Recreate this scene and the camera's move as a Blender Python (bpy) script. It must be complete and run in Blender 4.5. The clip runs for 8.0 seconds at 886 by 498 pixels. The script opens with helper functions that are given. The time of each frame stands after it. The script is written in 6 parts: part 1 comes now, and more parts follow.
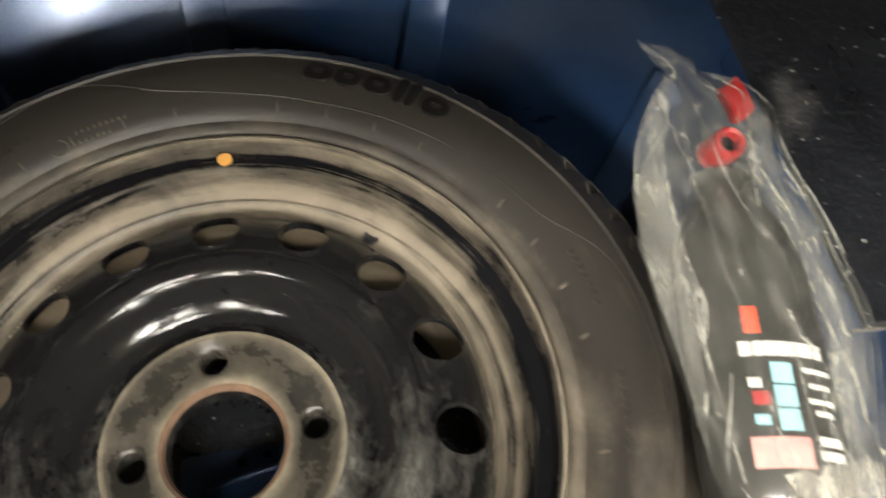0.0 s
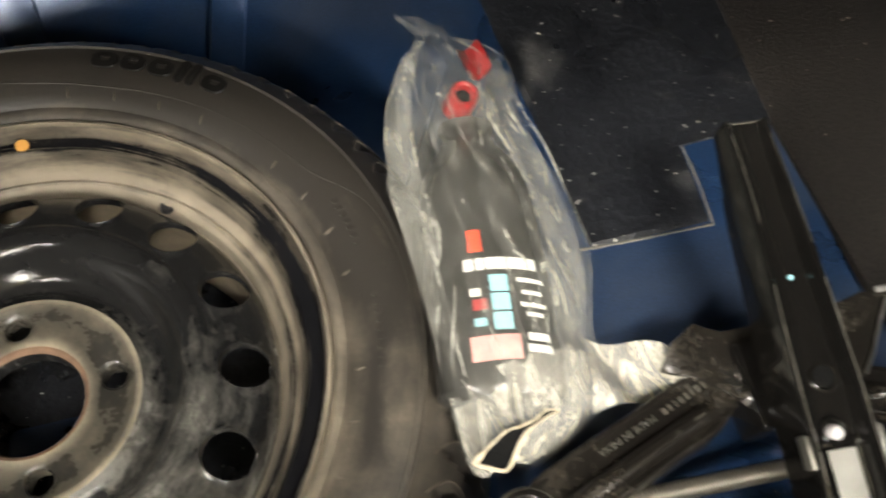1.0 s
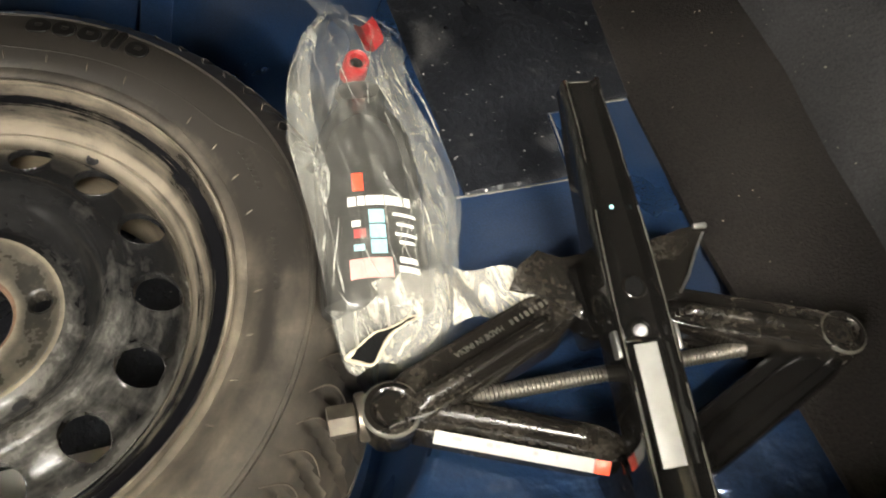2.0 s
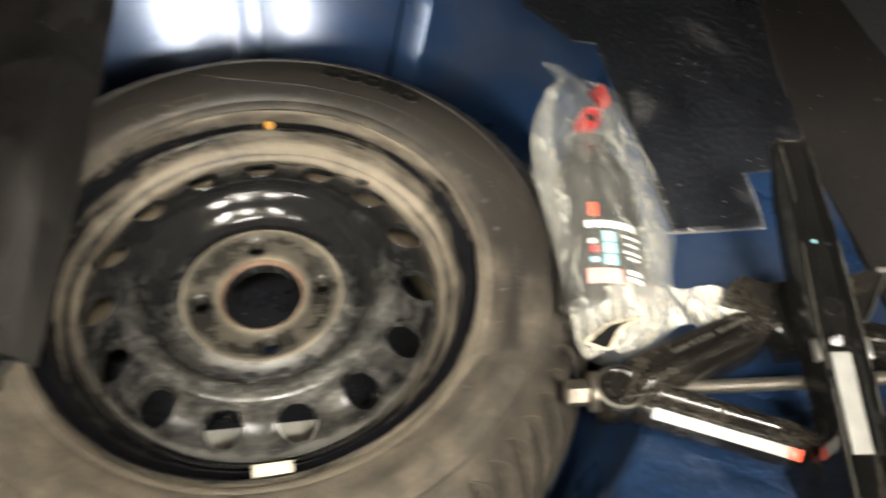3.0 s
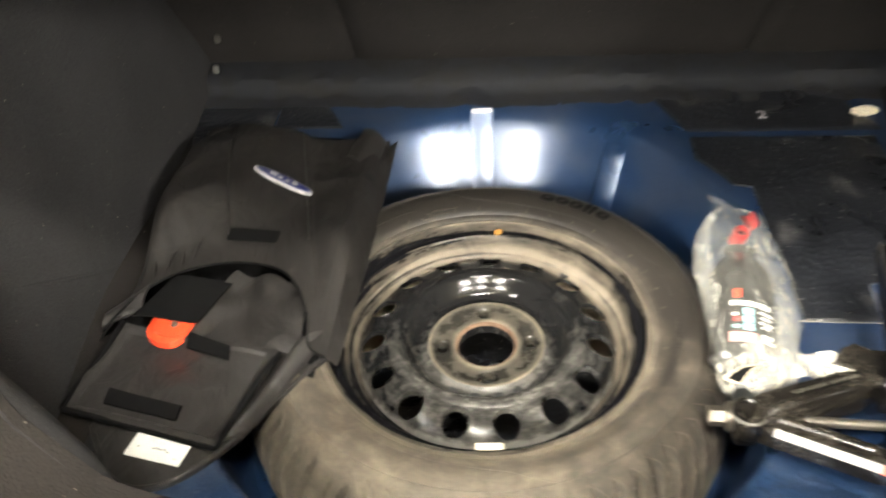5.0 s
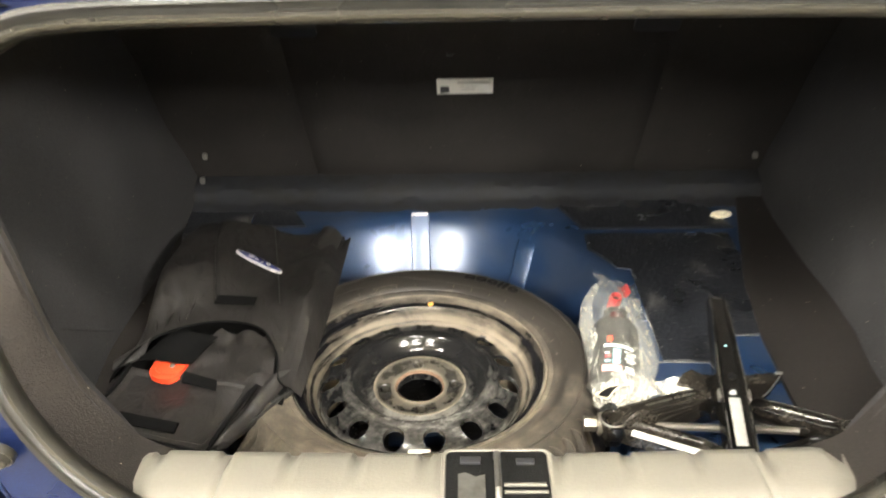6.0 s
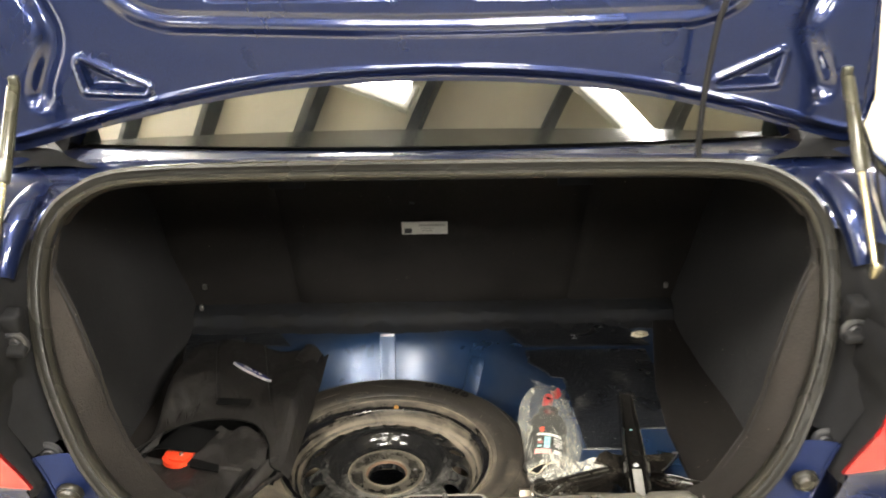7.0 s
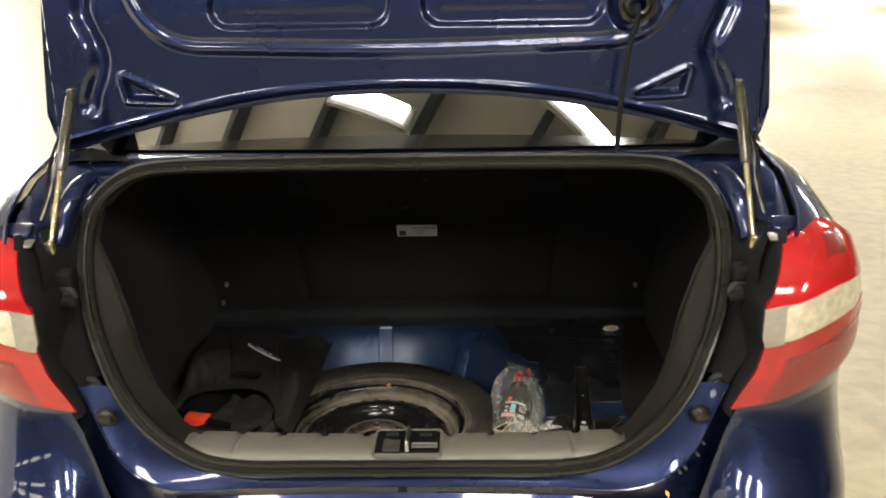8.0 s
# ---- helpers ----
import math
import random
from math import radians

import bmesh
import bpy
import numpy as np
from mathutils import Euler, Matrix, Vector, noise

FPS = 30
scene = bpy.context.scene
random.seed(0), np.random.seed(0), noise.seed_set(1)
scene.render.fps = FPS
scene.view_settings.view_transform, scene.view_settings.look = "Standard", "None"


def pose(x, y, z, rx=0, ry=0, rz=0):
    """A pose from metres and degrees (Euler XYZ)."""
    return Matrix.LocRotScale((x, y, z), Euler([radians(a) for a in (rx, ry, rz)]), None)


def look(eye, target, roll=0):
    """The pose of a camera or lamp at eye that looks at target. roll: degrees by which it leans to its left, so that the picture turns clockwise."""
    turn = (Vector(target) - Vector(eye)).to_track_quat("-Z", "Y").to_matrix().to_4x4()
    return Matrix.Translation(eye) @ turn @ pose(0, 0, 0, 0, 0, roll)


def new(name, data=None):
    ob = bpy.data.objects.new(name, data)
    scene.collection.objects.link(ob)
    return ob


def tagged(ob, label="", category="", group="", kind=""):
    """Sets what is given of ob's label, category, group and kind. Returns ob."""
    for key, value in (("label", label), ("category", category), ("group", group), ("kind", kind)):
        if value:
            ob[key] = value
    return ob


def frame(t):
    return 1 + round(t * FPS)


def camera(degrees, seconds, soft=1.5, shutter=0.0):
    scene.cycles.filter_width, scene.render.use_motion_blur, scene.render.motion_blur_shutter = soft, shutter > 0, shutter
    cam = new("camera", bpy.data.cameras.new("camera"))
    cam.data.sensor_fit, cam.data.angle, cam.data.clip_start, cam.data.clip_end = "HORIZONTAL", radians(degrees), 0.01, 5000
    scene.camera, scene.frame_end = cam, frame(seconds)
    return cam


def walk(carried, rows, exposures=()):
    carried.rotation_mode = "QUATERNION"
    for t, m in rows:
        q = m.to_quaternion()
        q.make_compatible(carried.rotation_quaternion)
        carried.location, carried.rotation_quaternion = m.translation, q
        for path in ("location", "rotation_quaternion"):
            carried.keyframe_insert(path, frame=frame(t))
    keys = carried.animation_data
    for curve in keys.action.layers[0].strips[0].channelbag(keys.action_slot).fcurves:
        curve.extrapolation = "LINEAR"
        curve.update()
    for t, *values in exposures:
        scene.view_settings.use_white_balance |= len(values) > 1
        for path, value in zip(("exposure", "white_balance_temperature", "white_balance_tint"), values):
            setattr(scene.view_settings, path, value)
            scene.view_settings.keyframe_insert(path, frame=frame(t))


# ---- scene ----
cam = camera(54.1, 8.0, soft=1.8, shutter=0.5)
PATH = [
    (0, (0.002, 0.268, 0.947), (0.178, 1.256, -0.784), 1.0),
    (0.5, (0.043, 0.223, 0.963), (0.293, 1.195, -0.767), 2.4),
    (1, (0.085, 0.183, 0.982), (0.427, 1.156, -0.731), 4.4),
    (1.2, (0.096, 0.166, 0.99), (0.472, 1.134, -0.719), 5.9),
    (2.3, (0.101, 0.061, 1.044), (0.568, 1.065, -0.622), 10.3),
    (2.5, (0.078, 0.047, 1.054), (0.518, 1.091, -0.593), 9.5),
    (2.7, (0.039, 0.026, 1.07), (0.423, 1.128, -0.554), 7.8),
    (3, (-0.031, -0.015, 1.1), (0.225, 1.179, -0.484), 4.9),
    (3.2, (-0.073, -0.028, 1.131), (0.098, 1.184, -0.45), 3.1),
    (3.5, (-0.129, -0.079, 1.143), (-0.064, 1.227, -0.37), 2.0),
    (4, (-0.185, -0.133, 1.175), (-0.297, 1.21, -0.303), -1.4),
    (4.5, (-0.17, -0.184, 1.201), (-0.33, 1.216, -0.218), -2.9),
    (5, (-0.063, -0.305, 1.229), (-0.221, 1.223, -0.051), -3.9),
    (5.2, (-0.022, -0.364, 1.254), (-0.163, 1.201, 0.016), -3.6),
    (6.3, (-0.022, -0.712, 1.348), (-0.03, 1.066, 0.433), -0.4),
    (6.5, (-0.032, -0.781, 1.373), (-0.017, 1.032, 0.527), 0.1),
    (7, (-0.008, -0.92, 1.417), (0.022, 0.948, 0.702), -0.5),
    (7.5, (0.052, -1.078, 1.42), (0.044, 0.816, 0.777), -0.3),
    (8, (0.098, -1.199, 1.415), (0.049, 0.7, 0.789), -1.0),
]

EXPOSURES = [(0.0, 0.64), (1.2, 0.68), (2.5, 0.99), (4.0, 1.18), (4.5, 1.34), (5.2, 1.53), (6.5, 1.42), (7.0, 0.69), (7.5, 0.02), (8.0, -0.68)]
walk(cam, [(t, look(eye, target, roll)) for t, eye, target, roll in PATH], EXPOSURES)

# ---- world and lamps ----
CEIL = 2.9
world = bpy.data.worlds.new("garage_air")
scene.world = world
world.use_nodes = True
world.node_tree.nodes["Background"].inputs[0].default_value = (0.9, 0.92, 1.0, 1)
world.node_tree.nodes["Background"].inputs[1].default_value = 0.05


def tube_lamp(x, y, turn, watts, long, wide):
    lamp = bpy.data.lights.new("tube_light", "AREA")
    lamp.shape, lamp.size, lamp.size_y = "RECTANGLE", wide, long
    lamp.energy, lamp.color = watts, (1.0, 0.955, 0.86)
    ob = new("tube_light", lamp)
    ob.matrix_world = pose(x, y, CEIL - 0.325, 0, 0, -turn)
    return ob


# the building stands askew to the car: beams and lamps run at an angle to it
SKEW = 25.0
# x, y, turn, watts, length, width
# (0.36, -2.9) is an added lamp that brightens the well's middle rib
LAMPS = [(-0.34, 1.22, 118, 32, 0.50, 0.10), (1.02, 1.24, 118, 32, 0.62, 0.11), (1.62, -2.75, 0, 150, 1.2, 0.46), (-1.20, -2.70, 0, 78, 1.2, 0.46), (0.36, -2.9, 0, 66, 1.1, 0.34),
         # (-2.0, 2.4) to (17.0, 42.5): unseen lamps added to brighten wall and far floor
         (0.1, -0.9, 70, 40, 0.7, 0.16), (-2.0, 2.4, 70, 650, 1.2, 0.16), (2.6, 1.6, 70, 45, 1.2, 0.16), (5.5, 3.5, 70, 110, 1.2, 0.16), (3.6, 6.5, 70, 110, 1.2, 0.16), (7.5, 9.5, 70, 260, 1.2, 0.16), (5.5, 14.5, 70, 420, 1.2, 0.16), (10.5, 20.0, 70, 700, 1.2, 0.16), (13.0, 30.0, 70, 1300, 1.2, 0.16), (17.0, 42.5, 70, 1600, 1.2, 0.16),
         (-1.9, -1.2, 70, 90, 1.2, 0.16)]
for lx, ly, turn, watts, long, wide in LAMPS:
    tube_lamp(lx, ly, turn, watts, long, wide)


# ---- materials ----
def nodes_of(name):
    m = bpy.data.materials.new(name)
    m.use_nodes = True
    nt = m.node_tree
    return m, nt, nt.nodes["Principled BSDF"]


def set_in(bsdf, **kw):
    for key, value in kw.items():
        bsdf.inputs[key.replace("_", " ")].default_value = value


def coords(nt, scale=(1, 1, 1)):
    tc = nt.nodes.new("ShaderNodeTexCoord")
    mp = nt.nodes.new("ShaderNodeMapping")
    mp.inputs["Scale"].default_value = scale
    nt.links.new(tc.outputs["Object"], mp.inputs[0])
    return mp.outputs[0]


def noise_tex(nt, vec, scale, detail=4.0, rough=0.55, distort=0.0):
    n = nt.nodes.new("ShaderNodeTexNoise")
    n.inputs["Scale"].default_value, n.inputs["Detail"].default_value = scale, detail
    n.inputs["Roughness"].default_value, n.inputs["Distortion"].default_value = rough, distort
    nt.links.new(vec, n.inputs["Vector"])
    return n.outputs["Fac"]


def ramp(nt, fac, stops):
    r = nt.nodes.new("ShaderNodeValToRGB")
    els = r.color_ramp.elements
    while len(els) < len(stops):
        els.new(0.5)
    for e, (p, c) in zip(els, stops):
        e.position, e.color = p, (c if len(c) == 4 else (*c, 1))
    nt.links.new(fac, r.inputs[0])
    return r.outputs[0]


def mix(nt, fac, a, b):
    m = nt.nodes.new("ShaderNodeMix")
    m.data_type = "RGBA"
    for sock, v in ((m.inputs[0], fac), (m.inputs[6], a), (m.inputs[7], b)):
        if isinstance(v, (int, float)):
            sock.default_value = v
        elif isinstance(v, tuple):
            sock.default_value = (*v, 1) if len(v) == 3 else v
        else:
            nt.links.new(v, sock)
    return m.outputs[2]


def math_node(nt, op, a, b=0.0, clamp=False):
    m = nt.nodes.new("ShaderNodeMath")
    m.operation, m.use_clamp = op, clamp
    for sock, v in ((m.inputs[0], a), (m.inputs[1], b)):
        if isinstance(v, (int, float)):
            sock.default_value = v
        else:
            nt.links.new(v, sock)
    return m.outputs[0]


def bump(nt, bsdf, height, strength=0.3, distance=0.002):
    b = nt.nodes.new("ShaderNodeBump")
    b.inputs["Strength"].default_value, b.inputs["Distance"].default_value = strength, distance
    nt.links.new(height, b.inputs["Height"])
    nt.links.new(b.outputs[0], bsdf.inputs["Normal"])


def plain(name, col, rough=0.5, metal=0.0, var=0.25, scale=60.0, relief=0.15, coat=0.0, spec=0.5):
    """A surface of one colour, with fine grain and larger cloudy wear."""
    m, nt, b = nodes_of(name)
    v = coords(nt)
    fine, broad = noise_tex(nt, v, scale, 6), noise_tex(nt, v, scale / 9, 3)
    f = math_node(nt, "ADD", math_node(nt, "MULTIPLY", fine, 0.5), math_node(nt, "MULTIPLY", broad, 0.5))
    lo, hi = tuple(c * (1 - var) for c in col), tuple(min(1, c * (1 + var)) for c in col)
    nt.links.new(ramp(nt, f, [(0.3, lo), (0.7, hi)]), b.inputs["Base Color"])
    rr = ramp(nt, broad, [(0.3, (rough * 0.8,) * 3), (0.7, (min(1, rough * 1.2),) * 3)])
    nt.links.new(rr, b.inputs["Roughness"])
    set_in(b, Metallic=metal, Coat_Weight=coat, Specular_IOR_Level=spec)
    b.inputs["Coat Roughness"].default_value = 0.05
    if relief:
        bump(nt, b, fine, relief)
    return m


def car_paint(name, col, dust=0.0, metal=0.5, coat_rough=0.03):
    m, nt, b = nodes_of(name)
    v = coords(nt)
    flake = noise_tex(nt, v, 900, 2)
    broad = noise_tex(nt, v, 7, 4, distort=0.6)
    base = ramp(nt, flake, [(0.35, tuple(c * 0.8 for c in col)), (0.7, tuple(c * 1.3 for c in col))])
    if dust:
        base = mix(nt, math_node(nt, "MULTIPLY", ramp(nt, broad, [(0.45, (0, 0, 0)), (0.8, (1, 1, 1))]), dust), base, (0.16, 0.16, 0.15))
    nt.links.new(base, b.inputs["Base Color"])
    nt.links.new(ramp(nt, broad, [(0.3, (0.26, 0.26, 0.26)), (0.75, (0.32, 0.32, 0.32))]), b.inputs["Roughness"])
    set_in(b, Metallic=metal, Coat_Weight=1.0 - 0.4 * dust, Specular_IOR_Level=0.5 if dust else 0.15)
    b.inputs["Coat Roughness"].default_value = coat_rough
    return m


def dusty(name, dark, dust, amount, rough_dark, rough_dust, metal=0.0, scale=18.0, relief=0.2, streak=(1, 1, 1)):
    """Dark paint or rubber under patchy dried dust."""
    m, nt, b = nodes_of(name)
    v = coords(nt, streak)
    big, fine = noise_tex(nt, v, scale, 6, 0.62, 0.8), noise_tex(nt, v, scale * 14, 5)
    f = math_node(nt, "ADD", math_node(nt, "MULTIPLY", big, 0.75), math_node(nt, "MULTIPLY", fine, 0.25))
    lo = 0.62 - 0.3 * amount
    mask = ramp(nt, f, [(lo - 0.07, (0, 0, 0)), (lo + 0.10, (1, 1, 1))])
    dcol = ramp(nt, fine, [(0.3, tuple(c * 0.75 for c in dust)), (0.7, tuple(min(1, c * 1.15) for c in dust))])
    nt.links.new(mix(nt, mask, dark, dcol), b.inputs["Base Color"])
    nt.links.new(mix(nt, mask, (rough_dark,) * 3, (rough_dust,) * 3), b.inputs["Roughness"])
    set_in(b, Metallic=metal)
    bump(nt, b, f, relief, 0.0015)
    return m


def film(name, low=0.05, mid=0.105, high=0.58, tint=(0.86, 0.85, 0.76), crinkle=0.010):
    """Thin crinkled clear polythene."""
    m, nt, b = nodes_of(name)
    v = coords(nt, (1, 0.24, 1))
    w, fine = noise_tex(nt, v, 84, 7, 0.62, 1.1), noise_tex(nt, coords(nt), 300, 3)
    set_in(b, Roughness=0.07)
    b.inputs["Base Color"].default_value = (*tint, 1)
    bump(nt, b, w, 1.0, crinkle)
    clear = nt.nodes.new("ShaderNodeBsdfTransparent")
    ms = nt.nodes.new("ShaderNodeMixShader")
    f = math_node(nt, "ADD", math_node(nt, "MULTIPLY", w, 0.9), math_node(nt, "MULTIPLY", fine, 0.1))
    nt.links.new(ramp(nt, f, [(0.36, (low,) * 3), (0.52, (mid,) * 3), (0.60, (mid * 1.8,) * 3), (0.72, (high,) * 3)]), ms.inputs[0])
    nt.links.new(clear.outputs[0], ms.inputs[1])
    nt.links.new(b.outputs[0], ms.inputs[2])
    nt.links.new(ms.outputs[0], nt.nodes["Material Output"].inputs[0])
    return m


BLUE = car_paint("deep_blue_paint", (0.0085, 0.0150, 0.054), 0.0, 0.65)
def dent(m, y_edge, scale, deep):
    """Shallow dents in the sheet on the near side of y_edge."""
    nt = m.node_tree
    b = nt.nodes["Principled BSDF"]
    tc = nt.nodes.new("ShaderNodeTexCoord")
    sep = nt.nodes.new("ShaderNodeSeparateXYZ")
    nt.links.new(tc.outputs["Object"], sep.inputs[0])
    near = math_node(nt, "MULTIPLY", math_node(nt, "SUBTRACT", y_edge, sep.outputs[1]), 9.0, True)
    h = math_node(nt, "MULTIPLY", noise_tex(nt, tc.outputs["Object"], scale, 3, 0.45), near)
    d = nt.nodes.new("ShaderNodeBump")
    d.inputs["Strength"].default_value, d.inputs["Distance"].default_value = 1.0, deep
    nt.links.new(h, d.inputs["Height"])
    nt.links.new(d.outputs[0], b.inputs["Normal"])
    nt.links.new(d.outputs[0], b.inputs["Coat Normal"])
    nt.links.new(mix(nt, near, (b.inputs["Coat Roughness"].default_value,) * 3, (0.07,) * 3), b.inputs["Coat Roughness"])


BLUE_IN = car_paint("blue_inner_paint", (0.0195, 0.0475, 0.118), 0.32, 0.45, 0.23)
dent(BLUE_IN, 0.27, 30, 0.020)
RUBBER_SEAL = plain("seal_rubber", (0.013, 0.0122, 0.0105), 0.28, var=0.2, scale=40, spec=0.32)
BLACK_PLASTIC = plain("black_plastic", (0.018, 0.018, 0.02), 0.4)
def fleck(name, col, spot, cut, rough, scale, relief, smudge=0.0, spec=0.3):
    """A dark rough surface with tiny pale flecks and, where told, larger dusty smudges."""
    m, nt, b = nodes_of(name)
    v = coords(nt)
    fine, broad, dots = noise_tex(nt, v, scale, 5), noise_tex(nt, v, 9, 4, 0.6, 0.5), noise_tex(nt, v, 210, 1)
    base = ramp(nt, math_node(nt, "ADD", math_node(nt, "MULTIPLY", fine, 0.6), math_node(nt, "MULTIPLY", broad, 0.4)), [(0.3, tuple(c * 0.5 for c in col)), (0.7, tuple(c * 1.5 for c in col))])
    if smudge:
        blot = noise_tex(nt, v, 16, 3, 0.5, 0.4)
        base = mix(nt, math_node(nt, "MULTIPLY", ramp(nt, blot, [(0.60, (0, 0, 0)), (0.74, (1, 1, 1))]), smudge), base, (0.16, 0.155, 0.15))
    nt.links.new(mix(nt, ramp(nt, dots, [(cut, (0, 0, 0)), (cut + 0.03, (1, 1, 1))]), base, spot), b.inputs["Base Color"])
    nt.links.new(ramp(nt, broad, [(0.3, (rough * 0.8,) * 3), (0.7, (min(1, rough * 1.2),) * 3)]), b.inputs["Roughness"])
    set_in(b, Specular_IOR_Level=spec)
    bump(nt, b, fine, relief, 0.003)
    return m


# carpet tones: floor and lip darker, sides lighter, to suit the light there
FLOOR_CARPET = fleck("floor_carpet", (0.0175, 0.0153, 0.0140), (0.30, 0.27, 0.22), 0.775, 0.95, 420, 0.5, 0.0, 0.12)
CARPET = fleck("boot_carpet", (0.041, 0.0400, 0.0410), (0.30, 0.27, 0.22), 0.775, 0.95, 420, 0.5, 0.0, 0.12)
# the seat's tone carries the shade deep in the boot
SHADED_CARPET = fleck("shaded_carpet", (0.027, 0.0246, 0.0233), (0.30, 0.27, 0.22), 0.79, 0.95, 420, 0.5, 0.0, 0.12)
PAD = fleck("bitumen_pad", (0.013, 0.014, 0.017), (0.42, 0.40, 0.35), 0.735, 0.30, 130, 0.8, 0.4, 0.5)
TRIM_GREY = plain("grey_trim_plastic", (0.118, 0.111, 0.094), 0.5, var=0.08, scale=300)
WX, WY = -0.0945, 0.440


def wheel_dust(name, dark, dust, bands, rough_dark, rough_dust, streak=(70.0, 1.6), cover=0.5, relief=0.1, ringed=0.5, patch_scale=22.0, rear=0.0, swirl=0.9, soft=0.26, side=0.0, veil=1.0, spec=0.5):
    """Black paint or rubber with dried dust that lies in rings about the wheel's axis. bands: (radius, how thick the
    dust lies). rear, side: paler towards one side, dust and falling light together.
    """
    m, nt, b = nodes_of(name)
    tc = nt.nodes.new("ShaderNodeTexCoord")
    sep = nt.nodes.new("ShaderNodeSeparateXYZ")
    nt.links.new(tc.outputs["Object"], sep.inputs[0])
    dx, dy = math_node(nt, "SUBTRACT", sep.outputs[0], WX), math_node(nt, "SUBTRACT", sep.outputs[1], WY)
    r = math_node(nt, "SQRT", math_node(nt, "ADD", math_node(nt, "MULTIPLY", dx, dx), math_node(nt, "MULTIPLY", dy, dy)))
    comb = nt.nodes.new("ShaderNodeCombineXYZ")
    nt.links.new(math_node(nt, "MULTIPLY", r, streak[0]), comb.inputs[0])
    nt.links.new(math_node(nt, "MULTIPLY", math_node(nt, "DIVIDE", dx, r), streak[1]), comb.inputs[1])
    nt.links.new(math_node(nt, "MULTIPLY", math_node(nt, "DIVIDE", dy, r), streak[1]), comb.inputs[2])
    rings_, patch, fine = noise_tex(nt, comb.outputs[0], 1.6, 5, 0.6, 0.3), noise_tex(nt, tc.outputs["Object"], patch_scale, 6, 0.62, swirl), noise_tex(nt, tc.outputs["Object"], 380, 4)
    amount = ramp(nt, math_node(nt, "DIVIDE", r, 0.30), [(q / 0.30, (a, a, a)) for q, a in bands])
    f = math_node(nt, "ADD", math_node(nt, "MULTIPLY", rings_, ringed), math_node(nt, "MULTIPLY", patch, 0.9 - ringed))
    f = math_node(nt, "ADD", f, math_node(nt, "MULTIPLY", fine, 0.1))
    f = math_node(nt, "ADD", f, math_node(nt, "SUBTRACT", amount, cover))
    if rear:
        f = math_node(nt, "SUBTRACT", f, math_node(nt, "MULTIPLY", math_node(nt, "DIVIDE", dy, r), rear))
    if side:
        f = math_node(nt, "SUBTRACT", f, math_node(nt, "MULTIPLY", math_node(nt, "DIVIDE", dx, r), side))
    mask = ramp(nt, f, [(0.38, (0.16 * (1 - veil),) * 3), (0.38 + soft * 0.46, (0.35 * veil,) * 3), (0.38 + soft, (veil,) * 3)])
    dcol = ramp(nt, patch, [(0.3, tuple(c * 0.7 for c in dust)), (0.7, tuple(min(1, c * 1.15) for c in dust))])
    nt.links.new(mix(nt, mask, dark, dcol), b.inputs["Base Color"])
    nt.links.new(mix(nt, mask, (rough_dark,) * 3, (rough_dust,) * 3), b.inputs["Roughness"])
    set_in(b, Specular_IOR_Level=spec)
    bump(nt, b, f, relief, 0.001)
    return m


# tyre: rear also paints in the brighter light by the boot opening
TYRE = wheel_dust("dusty_tyre_rubber", (0.0218, 0.0188, 0.0157), (0.150, 0.1255, 0.0945), [(0.198, 0.84), (0.204, 0.74), (0.211, 0.58), (0.222, 0.47), (0.232, 0.55), (0.252, 0.57), (0.264, 0.53), (0.276, 0.51), (0.298, 0.62)], 0.5, 0.9, (64.0, 4.0), 0.57, 0.6, rear=0.26, patch_scale=30.0, ringed=0.42, swirl=0.4, soft=0.46, side=0.10)
RIM = wheel_dust("dusty_black_steel", (0.006, 0.006, 0.007), (0.185, 0.156, 0.117), [(0.157, 0.46), (0.1600, 0.60), (0.1638, 0.58), (0.1655, 0.44), (0.1690, 0.46), (0.1705, 0.58), (0.1735, 0.57), (0.1755, 0.44), (0.1780, 0.36), (0.1800, 0.30), (0.1835, 0.22), (0.1870, 0.24), (0.1890, 0.36), (0.1910, 0.42), (0.1935, 0.62), (0.197, 0.84)], 0.17, 0.75, (330.0, 2.1), 0.51, 0.3, ringed=0.56, patch_scale=18.0, rear=-0.15, swirl=0.6, soft=0.28, side=-0.06)
# disc: rear also stands in for light caught on its near half
DISC = wheel_dust("scuffed_black_steel", (0.0055, 0.0055, 0.006), (0.150, 0.143, 0.130), [(0.076, 0.54), (0.085, 0.42), (0.094, 0.36), (0.104, 0.40), (0.110, 0.46), (0.118, 0.44), (0.126, 0.38), (0.140, 0.36), (0.152, 0.30), (0.157, 0.62)], 0.10, 0.40, (150.0, 4.2), 0.50, 0.6, 0.42, 44.0, 0.19, 0.8, 0.36, veil=0.80, spec=0.32)
HUB = wheel_dust("dusty_hub_steel", (0.022, 0.0205, 0.018), (0.25, 0.215, 0.160), [(0.034, 0.90), (0.040, 0.70), (0.046, 0.42), (0.060, 0.38), (0.066, 0.46), (0.0715, 0.80), (0.077, 0.70)], 0.24, 0.7, (30.0, 2.0), ringed=0.2, patch_scale=24.0, swirl=0.2, soft=0.52)
BARREL = wheel_dust("dusty_barrel", (0.02, 0.018, 0.016), (0.30, 0.24, 0.165), [(0.15, 0.8), (0.18, 0.8)], 0.4, 0.9)
TICK_DUST = plain("dusty_rubber_ridge", (0.105, 0.090, 0.070), 0.9, var=0.3, scale=200)
MARK_BLACK = plain("clean_black_rubber", (0.0075, 0.007, 0.0065), 0.5, var=0.2, scale=300, spec=0.2)
